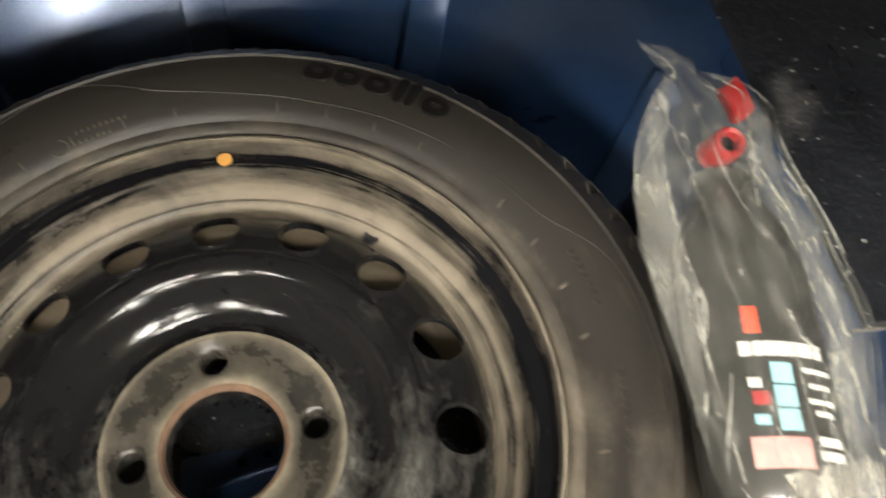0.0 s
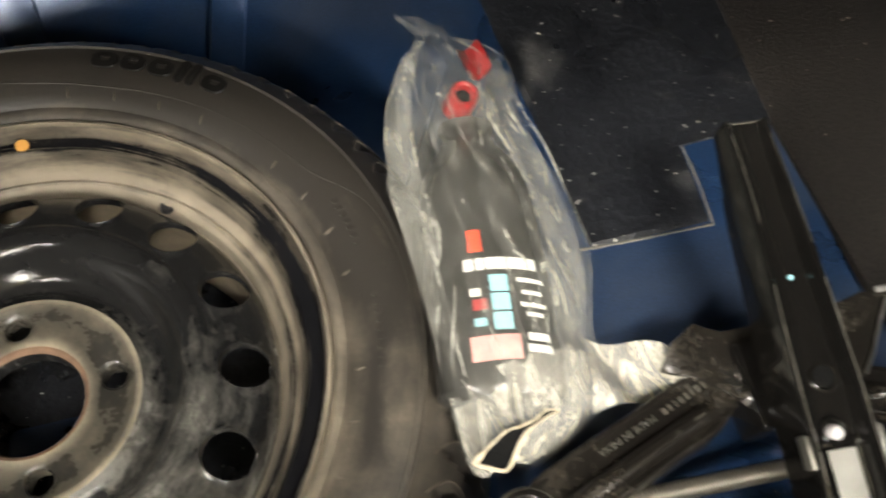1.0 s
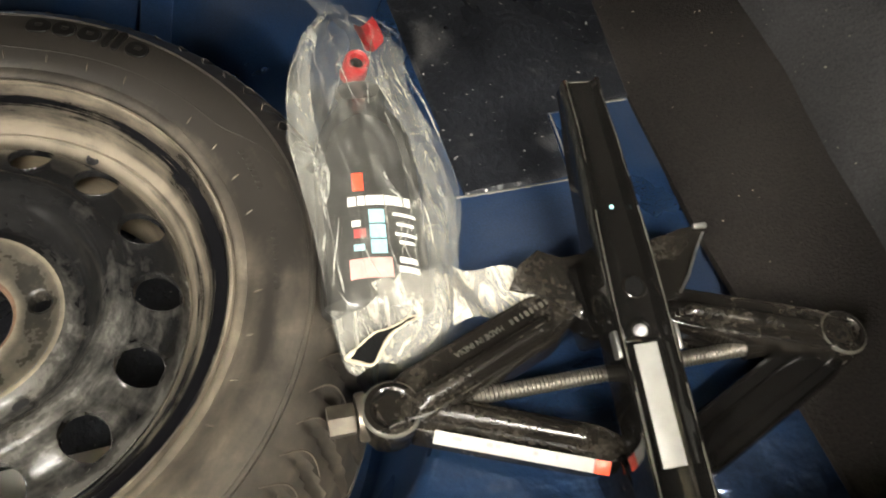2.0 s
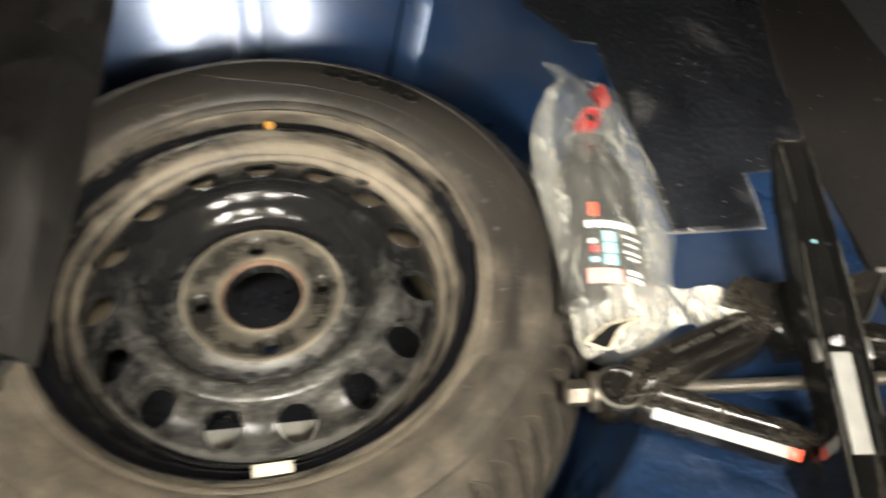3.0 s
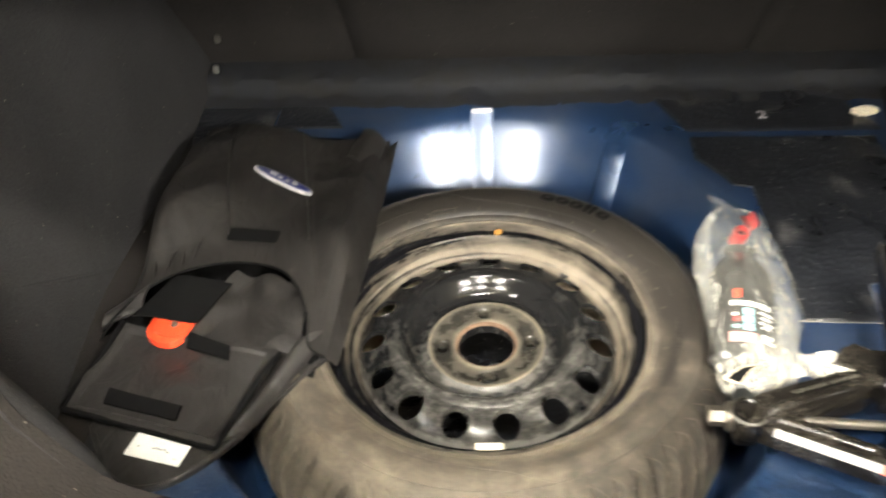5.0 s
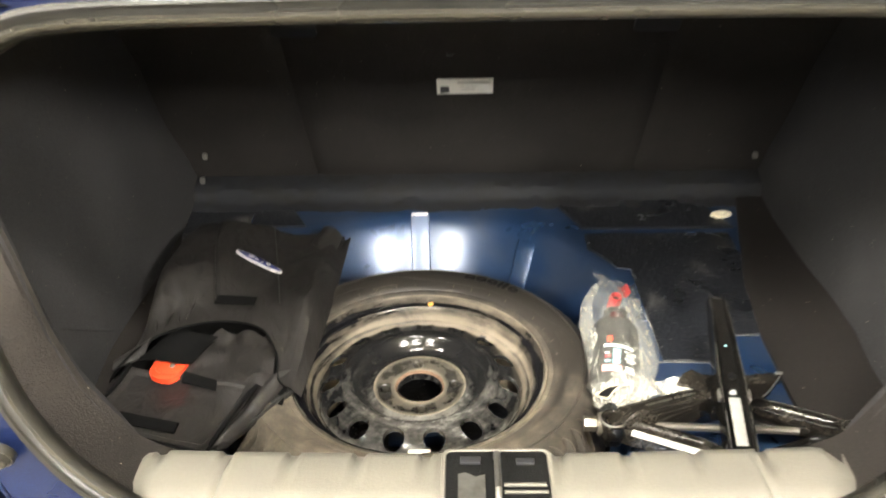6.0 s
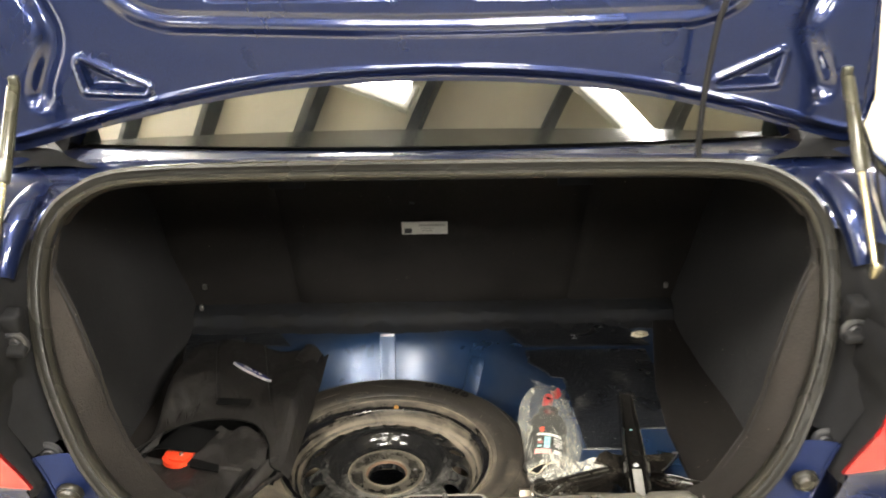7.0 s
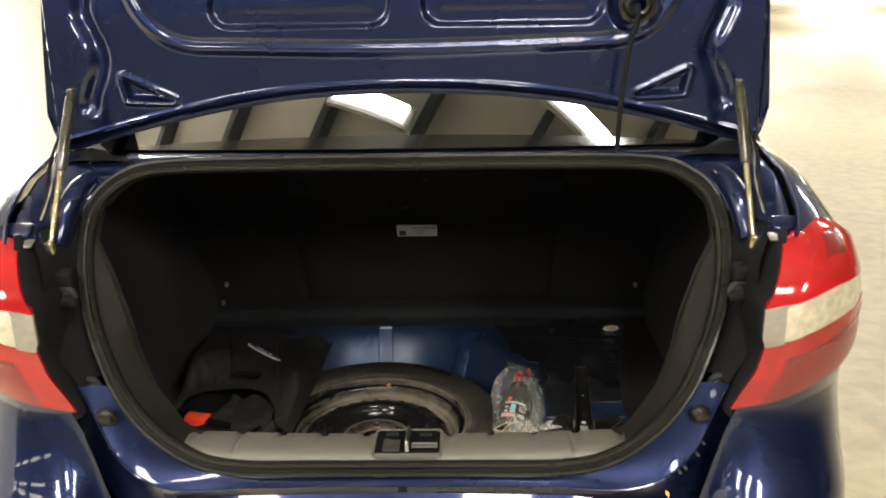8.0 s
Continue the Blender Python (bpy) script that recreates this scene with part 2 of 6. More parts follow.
RUST = plain("rusty_edge", (0.115, 0.068, 0.042), 0.9, var=0.5, scale=120)


def nylon(name, lo, hi, rough, fold):
    """Woven nylon: fine weave, soft creases, satin sheen."""
    m, nt, b = nodes_of(name)
    v = coords(nt)
    weave, folds = noise_tex(nt, v, 900, 2), noise_tex(nt, coords(nt, (1, 0.6, 1)), 30, 3, 0.5, 0.8)
    nt.links.new(ramp(nt, math_node(nt, "ADD", math_node(nt, "MULTIPLY", weave, 0.5), math_node(nt, "MULTIPLY", folds, 0.5)), [(0.3, lo), (0.7, hi)]), b.inputs["Base Color"])
    nt.links.new(ramp(nt, folds, [(0.3, (rough * 0.82,) * 3), (0.7, (rough * 1.18,) * 3)]), b.inputs["Roughness"])
    set_in(b, Specular_IOR_Level=0.5 if rough < 0.6 else 0.3)
    bump(nt, b, math_node(nt, "ADD", folds, math_node(nt, "MULTIPLY", weave, 0.05)), 0.8, fold)
    return m


NYLON = nylon("black_nylon", (0.0125, 0.0112, 0.0104), (0.026, 0.0232, 0.0214), 0.54, 0.008)
NYLON_DULL = nylon("dull_black_nylon", (0.0095, 0.0083, 0.0075), (0.0185, 0.0162, 0.0147), 0.74, 0.006)
VELCRO = plain("velcro", (0.006, 0.006, 0.006), 0.95, var=0.3, scale=500, relief=0.6, spec=0.05)
ORANGE = plain("orange_red_plastic", (0.85, 0.07, 0.025), 0.35, var=0.06)
WHITE = plain("white_sticker", (0.78, 0.77, 0.72), 0.45, var=0.06, scale=80, relief=0.05)
LABEL_GREY = plain("creased_grey_label", (0.46, 0.45, 0.42), 0.5, var=0.2, scale=45)
LABEL_DULL = plain("dull_grey_label", (0.27, 0.265, 0.25), 0.4, var=0.25, scale=60)
INK = plain("dark_print", (0.05, 0.05, 0.055), 0.5, relief=0)
BADGE_BLUE = plain("badge_blue", (0.035, 0.04, 0.16), 0.3, var=0.1)
SILVER = plain("silver_print", (0.62, 0.60, 0.62), 0.3, metal=0.3, var=0.1)
STEEL = plain("worn_steel", (0.30, 0.29, 0.27), 0.38, metal=0.9, var=0.35, scale=90)
JACK_BLACK = plain("jack_black_paint", (0.0065, 0.006, 0.0055), 0.10, var=0.4, scale=50, relief=0.12, spec=0.4)
JACK_DARK = dusty("jack_dusty_paint", (0.0095, 0.0083, 0.0070), (0.034, 0.029, 0.023), 0.22, 0.17, 0.32, 0.0, 22.0, 0.12)
NUT = plain("worn_nut_steel", (0.17, 0.15, 0.122), 0.34, metal=0.8, var=0.6, scale=70)
THREAD = plain("greased_thread", (0.12, 0.108, 0.09), 0.4, metal=0.5, var=0.3)
RED_CAP = plain("red_cap", (0.36, 0.020, 0.022), 0.3, var=0.08)
BOTTLE = plain("dark_bottle", (0.025, 0.024, 0.022), 0.2, var=0.3, scale=20, relief=0)
CYAN = plain("cyan_print", (0.32, 0.66, 0.74), 0.4, var=0.1)
PINK = plain("pink_print", (0.75, 0.34, 0.32), 0.4, var=0.2, scale=200)
FILM = film("clear_polythene", 0.036, 0.080, 0.55)
FILM_SIDE = film("folded_polythene", 0.10, 0.20, 0.60)
FILM_BUNCHED = film("bunched_polythene", 0.15, 0.29, 0.58, (0.90, 0.86, 0.75), 0.005)
FILM_CREASE = film("creased_polythene", 0.12, 0.28, 0.60)
LENS_RED = plain("red_lens", (0.36, 0.010, 0.012), 0.12, var=0.35, scale=18, relief=0, coat=0.4)
LENS_DEEP = plain("deep_red_lens", (0.19, 0.010, 0.012), 0.30, var=0.25, scale=14, relief=0, coat=0.4)
LENS_CLEAR = plain("clear_lens", (0.50, 0.45, 0.35), 0.15, var=0.4, scale=70, relief=0.3, coat=1.0)
LENS_SMOKE = plain("smoky_lens", (0.24, 0.22, 0.19), 0.12, var=0.3, scale=60, relief=0.1, coat=1.0)
LENS_DARK = plain("dark_red_reflector", (0.14, 0.008, 0.010), 0.2, var=0.4, scale=40, relief=0, coat=1.0)
YELLOW = plain("yellow_dot_paint", (0.62, 0.31, 0.075), 0.6, var=0.1)
DRY_SEALER = plain("dried_sealer", (0.15, 0.14, 0.12), 0.7, var=0.5, scale=90)
STAMP = plain("dusty_stamped_letters", (0.31, 0.27, 0.21), 0.8, var=0.3, scale=300)
TORN = plain("torn_film_edge", (0.44, 0.38, 0.28), 0.6, var=0.3, scale=150)
PAPER = plain("crumpled_paper", (0.66, 0.60, 0.46), 0.8, var=0.2, scale=120)
STRUT_DARK = plain("dark_olive_strut", (0.040, 0.039, 0.027), 0.3, metal=0.2, var=0.2, coat=0.4)
ROD = plain("brassy_rod", (0.42, 0.37, 0.24), 0.24, metal=0.9, var=0.2)
STRUT = plain("strut_grey", (0.085, 0.08, 0.068), 0.35, metal=0.2, var=0.2)
BORDER_REFLECTION = plain("border_and_dim_reflection", (0.006, 0.0065, 0.006), 0.10, var=0.1, relief=0, spec=0.5)
COWL = plain("matt_black_cowl", (0.012, 0.012, 0.013), 0.8, spec=0.05)
GARAGE_FLOOR = plain("cream_floor", (0.46, 0.41, 0.29), 0.5, var=0.28, scale=14, relief=0.1)
GARAGE_WALL = plain("white_wall_paint", (0.82, 0.81, 0.78), 0.8, var=0.04, scale=25)
GREY_WALL = plain("grey_wall_paint", (0.27, 0.27, 0.27), 0.8, var=0.06, scale=25)
GARAGE_CEIL = plain("ceiling_sheet", (0.70, 0.68, 0.60), 0.7, var=0.08, scale=12)
BEAM = plain("dark_beam_paint", (0.035, 0.035, 0.04), 0.5)
GLASS, nt_, b_ = nodes_of("tinted_glass")
set_in(b_, Roughness=0.02, Coat_Weight=1.0)
b_.inputs["Base Color"].default_value = (0.006, 0.007, 0.007, 1)
b_.inputs["Coat IOR"].default_value = 1.9
b_.inputs["Coat Roughness"].default_value = 0.01
GLOW, nt_, b_ = nodes_of("lit_diffuser")
b_.inputs["Emission Color"].default_value = (1.0, 0.955, 0.86, 1)
b_.inputs["Emission Strength"].default_value = 14.0


# ---- mesh helpers ----
def part(name, bm, material, parent=None, label="", smooth=True, kind=""):
    bmesh.ops.recalc_face_normals(bm, faces=bm.faces)
    me = bpy.data.meshes.new(name)
    bm.to_mesh(me)
    bm.free()
    me.materials.append(material)
    if smooth:
        me.polygons.foreach_set("use_smooth", [True] * len(me.polygons))
        me.set_sharp_from_angle(angle=radians(38))
    ob = new(name, me)
    if parent is not None:
        ob.parent = parent
        if parent.type == "EMPTY":
            ob.matrix_parent_inverse = Matrix.Translation(-parent.location)
    if label:
        ob["label"] = label
    if kind:
        ob["kind"] = kind
    return ob


def thing(name, at, label, category, group=""):
    ob = new(name)
    ob.empty_display_size = 0.05
    ob.location = at
    return tagged(ob, label, category, group)


def spline(keys, n):
    """n + 1 points of a smooth line through the keys."""
    k = [Vector(p) for p in keys]
    out = []
    for i in range(n + 1):
        s = i / n * (len(k) - 1)
        j = min(int(s), len(k) - 2)
        t = s - j
        p0, p1, p2, p3 = k[max(j - 1, 0)], k[j], k[j + 1], k[min(j + 2, len(k) - 1)]
        out.append(0.5 * (2 * p1 + (p2 - p0) * t + (2 * p0 - 5 * p1 + 4 * p2 - p3) * t * t + (3 * p1 - p0 - 3 * p2 + p3) * t ** 3))
    return out


def rows_mesh(rows, closed=False, bm=None):
    """Quads between rows of points."""
    bm = bm or bmesh.new()
    vs = [[bm.verts.new(p) for p in row] for row in rows]
    for a, b in zip(vs, vs[1:]):
        n = len(a)
        for i in range(n if closed else n - 1):
            j = (i + 1) % n
            bm.faces.new((a[i], a[j], b[j], b[i]))
    return bm


def lathe(profile, n=96, centre=(0, 0, 0), bm=None, wave=None):
    c = Vector(centre)
    rows = []
    for k, (r, z) in enumerate(profile):
        row = []
        for i in range(n):
            a = 2 * math.pi * i / n
            rr, zz = wave(k, a, r, z) if wave else (r, z)
            row.append(c + Vector((rr * math.cos(a), rr * math.sin(a), zz)))
        rows.append(row)
    return rows_mesh(rows, True, bm)


def tube(points, radius, n=10, bm=None, closed=False, cap=True):
    bm = bm or bmesh.new()
    pts = [Vector(p) for p in points]
    up, rows = Vector((0.13, 0.2, 0.97)), []
    for i, p in enumerate(pts):
        d = (pts[(i + 1) % len(pts)] if closed or i + 1 < len(pts) else p) - (pts[i - 1] if closed or i else p)
        d.normalize()
        a = d.cross(up)
        if a.length < 0.05:
            a = d.cross(Vector((1, 0, 0)))
        a.normalize()
        b = a.cross(d)
        r = radius[i] if isinstance(radius, (list, tuple)) else radius
        rows.append([p + r * (math.cos(2 * math.pi * k / n) * a + math.sin(2 * math.pi * k / n) * b) for k in range(n)])
    if closed:
        rows.append(rows[0])
    rows_mesh(rows, True, bm)
    if cap and not closed:
        bm.verts.ensure_lookup_table()
        total = len(rows) * n
        first = len(bm.verts) - total
        bm.faces.new([bm.verts[first + k] for k in range(n)][::-1])
        bm.faces.new([bm.verts[len(bm.verts) - n + k] for k in range(n)])
    if closed:
        bmesh.ops.remove_doubles(bm, verts=bm.verts, dist=1e-6)
    return bm


def box(size, m=None, bevel=0.0, seg=2, bm=None):
    bm = bm or bmesh.new()
    made = bmesh.ops.create_cube(bm, size=1.0)["verts"]
    bmesh.ops.transform(bm, verts=made, matrix=(m or Matrix()) @ Matrix.Diagonal((*size, 1)))
    if bevel:
        edges = list({e for v in made for e in v.link_edges})
        bmesh.ops.bevel(bm, geom=edges, offset=bevel, segments=seg, profile=0.5, affect="EDGES")
    return bm


def prism(outline, low, high, m=None, bevel=0.0, bm=None):
    """A plate with that outline, from low to high along its own z."""
    bm = bm or bmesh.new()
    a = [bm.verts.new((x, y, low)) for x, y in outline]
    b = [bm.verts.new((x, y, high)) for x, y in outline]
    n = len(a)
    bm.faces.new(a[::-1])
    top = bm.faces.new(b)
    for i in range(n):
        bm.faces.new((a[i], a[(i + 1) % n], b[(i + 1) % n], b[i]))
    if bevel:
        bmesh.ops.bevel(bm, geom=list(top.edges), offset=bevel, segments=2, profile=0.5, affect="EDGES")
    if m is not None:
        bmesh.ops.transform(bm, verts=bm.verts, matrix=m)
    return bm


def rounded(w, h, r, n=6, cx=0.0, cy=0.0):
    out = []
    for sx, sy, a0 in ((1, 1, 0), (-1, 1, 90), (-1, -1, 180), (1, -1, 270)):
        for k in range(n + 1):
            a = radians(a0 + 90 * k / n)
            out.append((cx + sx * (w / 2 - r) + r * math.cos(a), cy + sy * (h / 2 - r) + r * math.sin(a)))
    return out


def ellipse(a, b, n=40):
    return [(a * math.cos(2 * math.pi * k / n), b * math.sin(2 * math.pi * k / n)) for k in range(n)]


def along(p, q, roll=0.0):
    """A pose at p whose x points to q."""
    d = (Vector(q) - Vector(p)).normalized()
    y = Vector((0, 0, 1)).cross(d).normalized()
    z = d.cross(y)
    m = Matrix((d, y, z)).transposed().to_4x4()
    return Matrix.Translation(p) @ m @ pose(0, 0, 0, roll, 0, 0)


def smooth01(t):
    t = max(0.0, min(1.0, t))
    return t * t * (3 - 2 * t)


def lerp_keys(keys, s):
    for (a, va), (b, vb) in zip(keys, keys[1:]):
        if s <= b:
            t = max(0.0, (s - a) / (b - a))
            return va + (vb - va) * t
    return keys[-1][1]


# ---- the garage ----
def slab(name, size, at, material, label):
    ob = part(name, box(size), material, None, smooth=False)
    ob.location = at
    return tagged(ob, label, name.split("_")[0], kind="structure")


slab("floor", (46, 52, 0.1), (0, 20, -0.05), GARAGE_FLOOR, "pale cream smooth garage floor under bright lamps")
slab("wall_north", (26, 0.15, CEIL), (10, 46.0, CEIL / 2), GARAGE_WALL, "white painted garage wall far ahead of the car")
slab("wall_south", (46, 0.15, CEIL), (0, -5.9, CEIL / 2), GREY_WALL, "grey painted garage wall behind the car")
slab("wall_west", (0.15, 47.2, CEIL), (-2.9, 22.4, CEIL / 2), GARAGE_WALL, "white painted garage wall beside the car")
slab("wall_west_aisle", (19.925, 0.15, CEIL), (-12.9375, -1.125, CEIL / 2), GREY_WALL, "grey painted wall along the side aisle")
slab("wall_west_end", (0.15, 4.9, CEIL), (-22.9, -3.5, CEIL / 2), GREY_WALL, "grey painted wall at the end of the side aisle")
slab("wall_east", (0.15, 52, CEIL), (22.9, 20, CEIL / 2), GARAGE_WALL, "white painted garage wall across the hall")
slab("ceiling", (46, 52, 0.1), (0, 20, CEIL + 0.05), GARAGE_CEIL, "pale metal sheet garage ceiling")
for bx in (-3.2, -2.45, -1.6, -0.8, -0.1, 0.65, 1.4, 2.15, 2.9, 3.7):
    ob = part("ceiling_beam", box((0.06, 15.0, 0.16), bevel=0.008), BEAM)
    ob.matrix_world = pose(bx, 1, CEIL - 0.081, 0, 0, -SKEW)
    tagged(ob, "dark painted steel beam under the ceiling", "beam", "ceiling beams")
# three rows of strip lamps run down the side aisle
AISLE = [(x, y, 90, 0, 1.1, 0.12) for y in (-2.1, -3.4, -4.9) for x in (-3.6, -5.3, -7.0, -8.7, -10.4)]
# every lamp gets a fitting, the added ones too
for lx, ly, turn, watts, long, wide in LAMPS + AISLE:
    lamp = thing("ceiling_lamp", (lx, ly, CEIL), "long white strip lamp hung from the ceiling, lit", "lamp", "ceiling lamps")
    m = pose(lx, ly, CEIL, 0, 0, -turn)
    part("housing", box((wide + 0.05, long + 0.06, 0.06), m @ pose(0, 0, -0.25), 0.006), GARAGE_WALL, lamp)
    part("diffuser", box((wide, long, 0.03), m @ pose(0, 0, -0.295), 0.006), GLOW, lamp, "glowing white diffuser")
    for s in (-0.35 * long, 0.35 * long):
        part("hanger", tube([m @ Vector((0, s, 0)), m @ Vector((0, s, -0.22))], 0.006, 6), BEAM, lamp)

# ---- the car's tail and boot ----
car = thing("car", (0, 0.6, 0), "deep blue saloon car with its boot lid open", "car")
SEAL_KEYS = [(0, 0.689), (0.13, 0.689), (0.245, 0.69), (0.316, 0.703), (0.382, 0.74), (0.430, 0.788), (0.461, 0.842), (0.487, 0.908),
             (0.499, 0.990), (0.488, 1.055), (0.452, 1.092), (0.385, 1.111), (0.2, 1.115), (0, 1.115)]


def seal_y(z):
    return -0.05 + 0.482 * (z - 0.70)


half = [(p.x, p.y) for p in spline([(x, z, 0) for x, z in SEAL_KEYS], 78)]
LOOP = half + [(-x, z) for x, z in half[-2:0:-1]]


def seal_ring(section, shift=0.0):
    """Sweeps a section, given as (outwards, towards the rear), round the opening."""
    n = len(LOOP)
    nrm = Vector((0, -1, 0.482)).normalized()
    rows = [[] for _ in section]
    for i, (x, z) in enumerate(LOOP):
        (xa, za), (xb, zb) = LOOP[i - 1], LOOP[(i + 1) % n]
        d = Vector((xb - xa, 0.482 * (zb - za), zb - za)).normalized()
        out = d.cross(nrm) * -1.0
        if out.dot(Vector((x, 0, z - 0.9))) < 0:
            out = -out
        p = Vector((x, seal_y(z), z))
        for k, (a, b) in enumerate(section):
            rows[k].append(p + out * a + nrm * (b + shift))
    rows.append(rows[0])
    bm = rows_mesh(rows, True)
    bmesh.ops.remove_doubles(bm, verts=bm.verts, dist=1e-6)
    return bm


part("boot_seal", seal_ring([(-0.011, -0.006), (-0.0125, 0.003), (-0.011, 0.009), (-0.007, 0.0125), (-0.003, 0.011), (-0.001, 0.006), (0.001, 0.003), (0.004, 0.0045),
                             (0.007, 0.0085), (0.011, 0.0085), (0.0135, 0.004), (0.014, -0.004), (0.010, -0.010), (-0.004, -0.012)]), RUBBER_SEAL, car,
     "dark grey rubber seal round the boot opening")

# the shut face between the seal and the outer skin, by stations from the bottom middle up to the top middle
EDGE_KEYS = [(0, -0.078, 0.668), (0.13, -0.078, 0.667), (0.25, -0.077, 0.664), (0.345, -0.073, 0.660), (0.405, -0.060, 0.676),
             (0.446, -0.046, 0.716), (0.484, -0.026, 0.793), (0.532, -0.025, 0.900), (0.520, -0.025, 0.985), (0.552, 0.03, 1.055),
             (0.575, 0.13, 1.100), (0.500, 0.200, 1.112), (0.26, 0.200, 1.119), (0, 0.200, 1.120)]
EDGE = spline(EDGE_KEYS, 78)
SEAL3 = [Vector((x, seal_y(z), z)) for x, z in half]


def shut_face(i0, i1, sink, sides=(1, -1)):
    bm = bmesh.new()
    for side in sides:
        rows = []
        for f in (-0.02, 0.0, 0.12, 0.3, 0.5, 0.7, 0.88, 1.0):
            row = []
            for i in range(i0, i1 + 1):
                g = max(0.0, i - 5.8 * math.exp(-((i - 36) / 8.0) ** 2))
                a, b = SEAL3[int(g)].lerp(SEAL3[min(78, int(g) + 1)], g - int(g)), EDGE[i]
                p = a.lerp(b, f)
                p.y += sink * math.sin(math.pi * max(0, min(1, f))) ** 0.7 + 0.006
                row.append((side * p.x, p.y, p.z))
            rows.append(row)
        rows_mesh(rows, False, bm)
    bmesh.ops.remove_doubles(bm, verts=bm.verts, dist=1e-5)
    return bm


part("rear_panel", shut_face(0, 37, 0.004), BLUE, car, "glossy blue painted rear panel below the opening")
for side in (1, -1):
    part("shut_channel", shut_face(37, 53, 0.045, (side,)), COWL, car, "black channel between seal and tail lamp")
part("deck_panel", shut_face(53, 78, 0.012), BLUE, car, "glossy blue deck above the opening")
for side in (1, -1):
    bm = lathe([(0.0, 0.016), (0.007, 0.0155), (0.0125, 0.012), (0.0145, 0.006), (0.0155, 0.005), (0.0180, 0.006), (0.0195, 0.004), (0.0200, -0.004)], 32)
    bmesh.ops.transform(bm, verts=bm.verts, matrix=pose(side * 0.450, -0.032, 0.765, 90 + 14, 0, 0) @ Matrix.Diagonal((0.8, 0.8, 0.8, 1)))
    part("buffer", bm, RUBBER_SEAL, car, "round rubber buffer")
    for bx, by, bz in ((0.508, 0.022, 0.942), (0.485, 0.006, 0.797)):
        bm = lathe([(0.0, 0.004), (0.006, 0.005), (0.008, 0.002), (0.011, 0.002), (0.013, 0.005), (0.016, 0.004), (0.018, 0.0)], 24)
        bmesh.ops.transform(bm, verts=bm.verts, matrix=pose(side * bx, by, bz, 90, 0, 0))
        part("screw", bm, BLACK_PLASTIC, car)
    part("channel_box", box((0.028, 0.026, 0.026), pose(side * 0.511, 0.030, 0.970, 12, 0, 0), 0.006, 3), COWL, car, "black plastic box in the shut channel")
    part("channel_step", box((0.040, 0.026, 0.012), pose(side * 0.512, 0.020, 0.938, 18, 0, 0), 0.004, 3), COWL, car)
    part("lamp_mount", box((0.044, 0.030, 0.024), pose(side * 0.566, 0.030, 1.040, 30, 0, side * 8), 0.006, 3), BLUE, car, "glossy blue mount above the tail lamp")


def half_width(z):
    return lerp_keys([(0.3, 0.70), (0.6, 0.718), (0.8, 0.718), (0.95, 0.702), (1.02, 0.686), (1.06, 0.664), (1.09, 0.648), (1.11, 0.62), (1.13, 0.578)], z)


TAIL = [(p.x, p.y) for p in spline([(0.3, -0.118, 0), (0.50, -0.132, 0), (0.62, -0.110, 0), (0.66, -0.086, 0), (0.70, -0.063, 0), (0.735, -0.047, 0), (0.77, -0.038, 0), (0.81, -0.045, 0), (0.85, -0.055, 0), (0.96, -0.068, 0), (1.02, -0.03, 0), (1.06, 0.035, 0),
                                   (1.09, 0.10, 0), (1.11, 0.16, 0), (1.13, 0.22, 0)], 70)]


def rear_y(z):
    return lerp_keys(TAIL, z)


def skin(s, z, x_in, y_off=0.0):
    """A point of the outer skin: s from 0 at x_in to 1 at the flank."""
    w = half_width(z)
    a = s * math.pi / 2
    x = x_in + (w - x_in) * math.sin(a) ** (2 / 2.3)
    y = rear_y(z) + 0.23 * (1 - math.cos(a) ** (2 / 2.3)) + y_off
    return x, y


LAMP_IN = [(0.775, 0.490), (0.85, 0.518), (0.893, 0.524), (0.899, 0.518), (0.955, 0.516), (0.962, 0.524), (1.03, 0.550), (1.07, 0.572)]


def inner_edge(z):
    return lerp_keys([(0.60, 0.42), (0.65, 0.430), (0.708, 0.475), (0.785, 0.500), (0.900, 0.538), (0.965, 0.534), (1.02, 0.560), (1.06, 0.584), (1.10, 0.590), (1.13, 0.575)], z)


for side in (1, -1):
    rows = []
    for k in range(40):
        z = 0.775 + (1.125 - 0.775) * k / 39
        row = []
        for j in range(25):
            x, y = skin(j / 24, z, inner_edge(z))
            row.append((side * x, y, z))
        row.append((side * (half_width(z) + 0.05), 0.75, z + 0.01))
        row.append((side * (half_width(z) + 0.07), 1.7, z + 0.03))
        rows.append(row)
    part("quarter_panel", rows_mesh(rows), BLUE, car, "glossy deep blue rear wing")
    rows = []
    for k in range(24):
        z = 0.765 + (1.045 - 0.765) * k / 23
        x, y = lerp_keys(LAMP_IN, z), rear_y(z)
        rows.append([(side * (x + 0.004), y - 0.002, z), (side * (x - 0.001), y + 0.004, z), (side * (x - 0.003), y + 0.03, z), (side * (x - 0.004), y + 0.09, z)])
    part("panel_edge", tube([(side * (inner_edge(z) + 0.002), rear_y(z) - 0.001, z) for z in [1.035 + 0.088 * k / 16 for k in range(17)]], 0.0028, 8), BLUE, car, "rounded edge of the rear wing")
    part("lamp_housing", rows_mesh(rows), COWL, car, "black edge of the tail lamp housing")

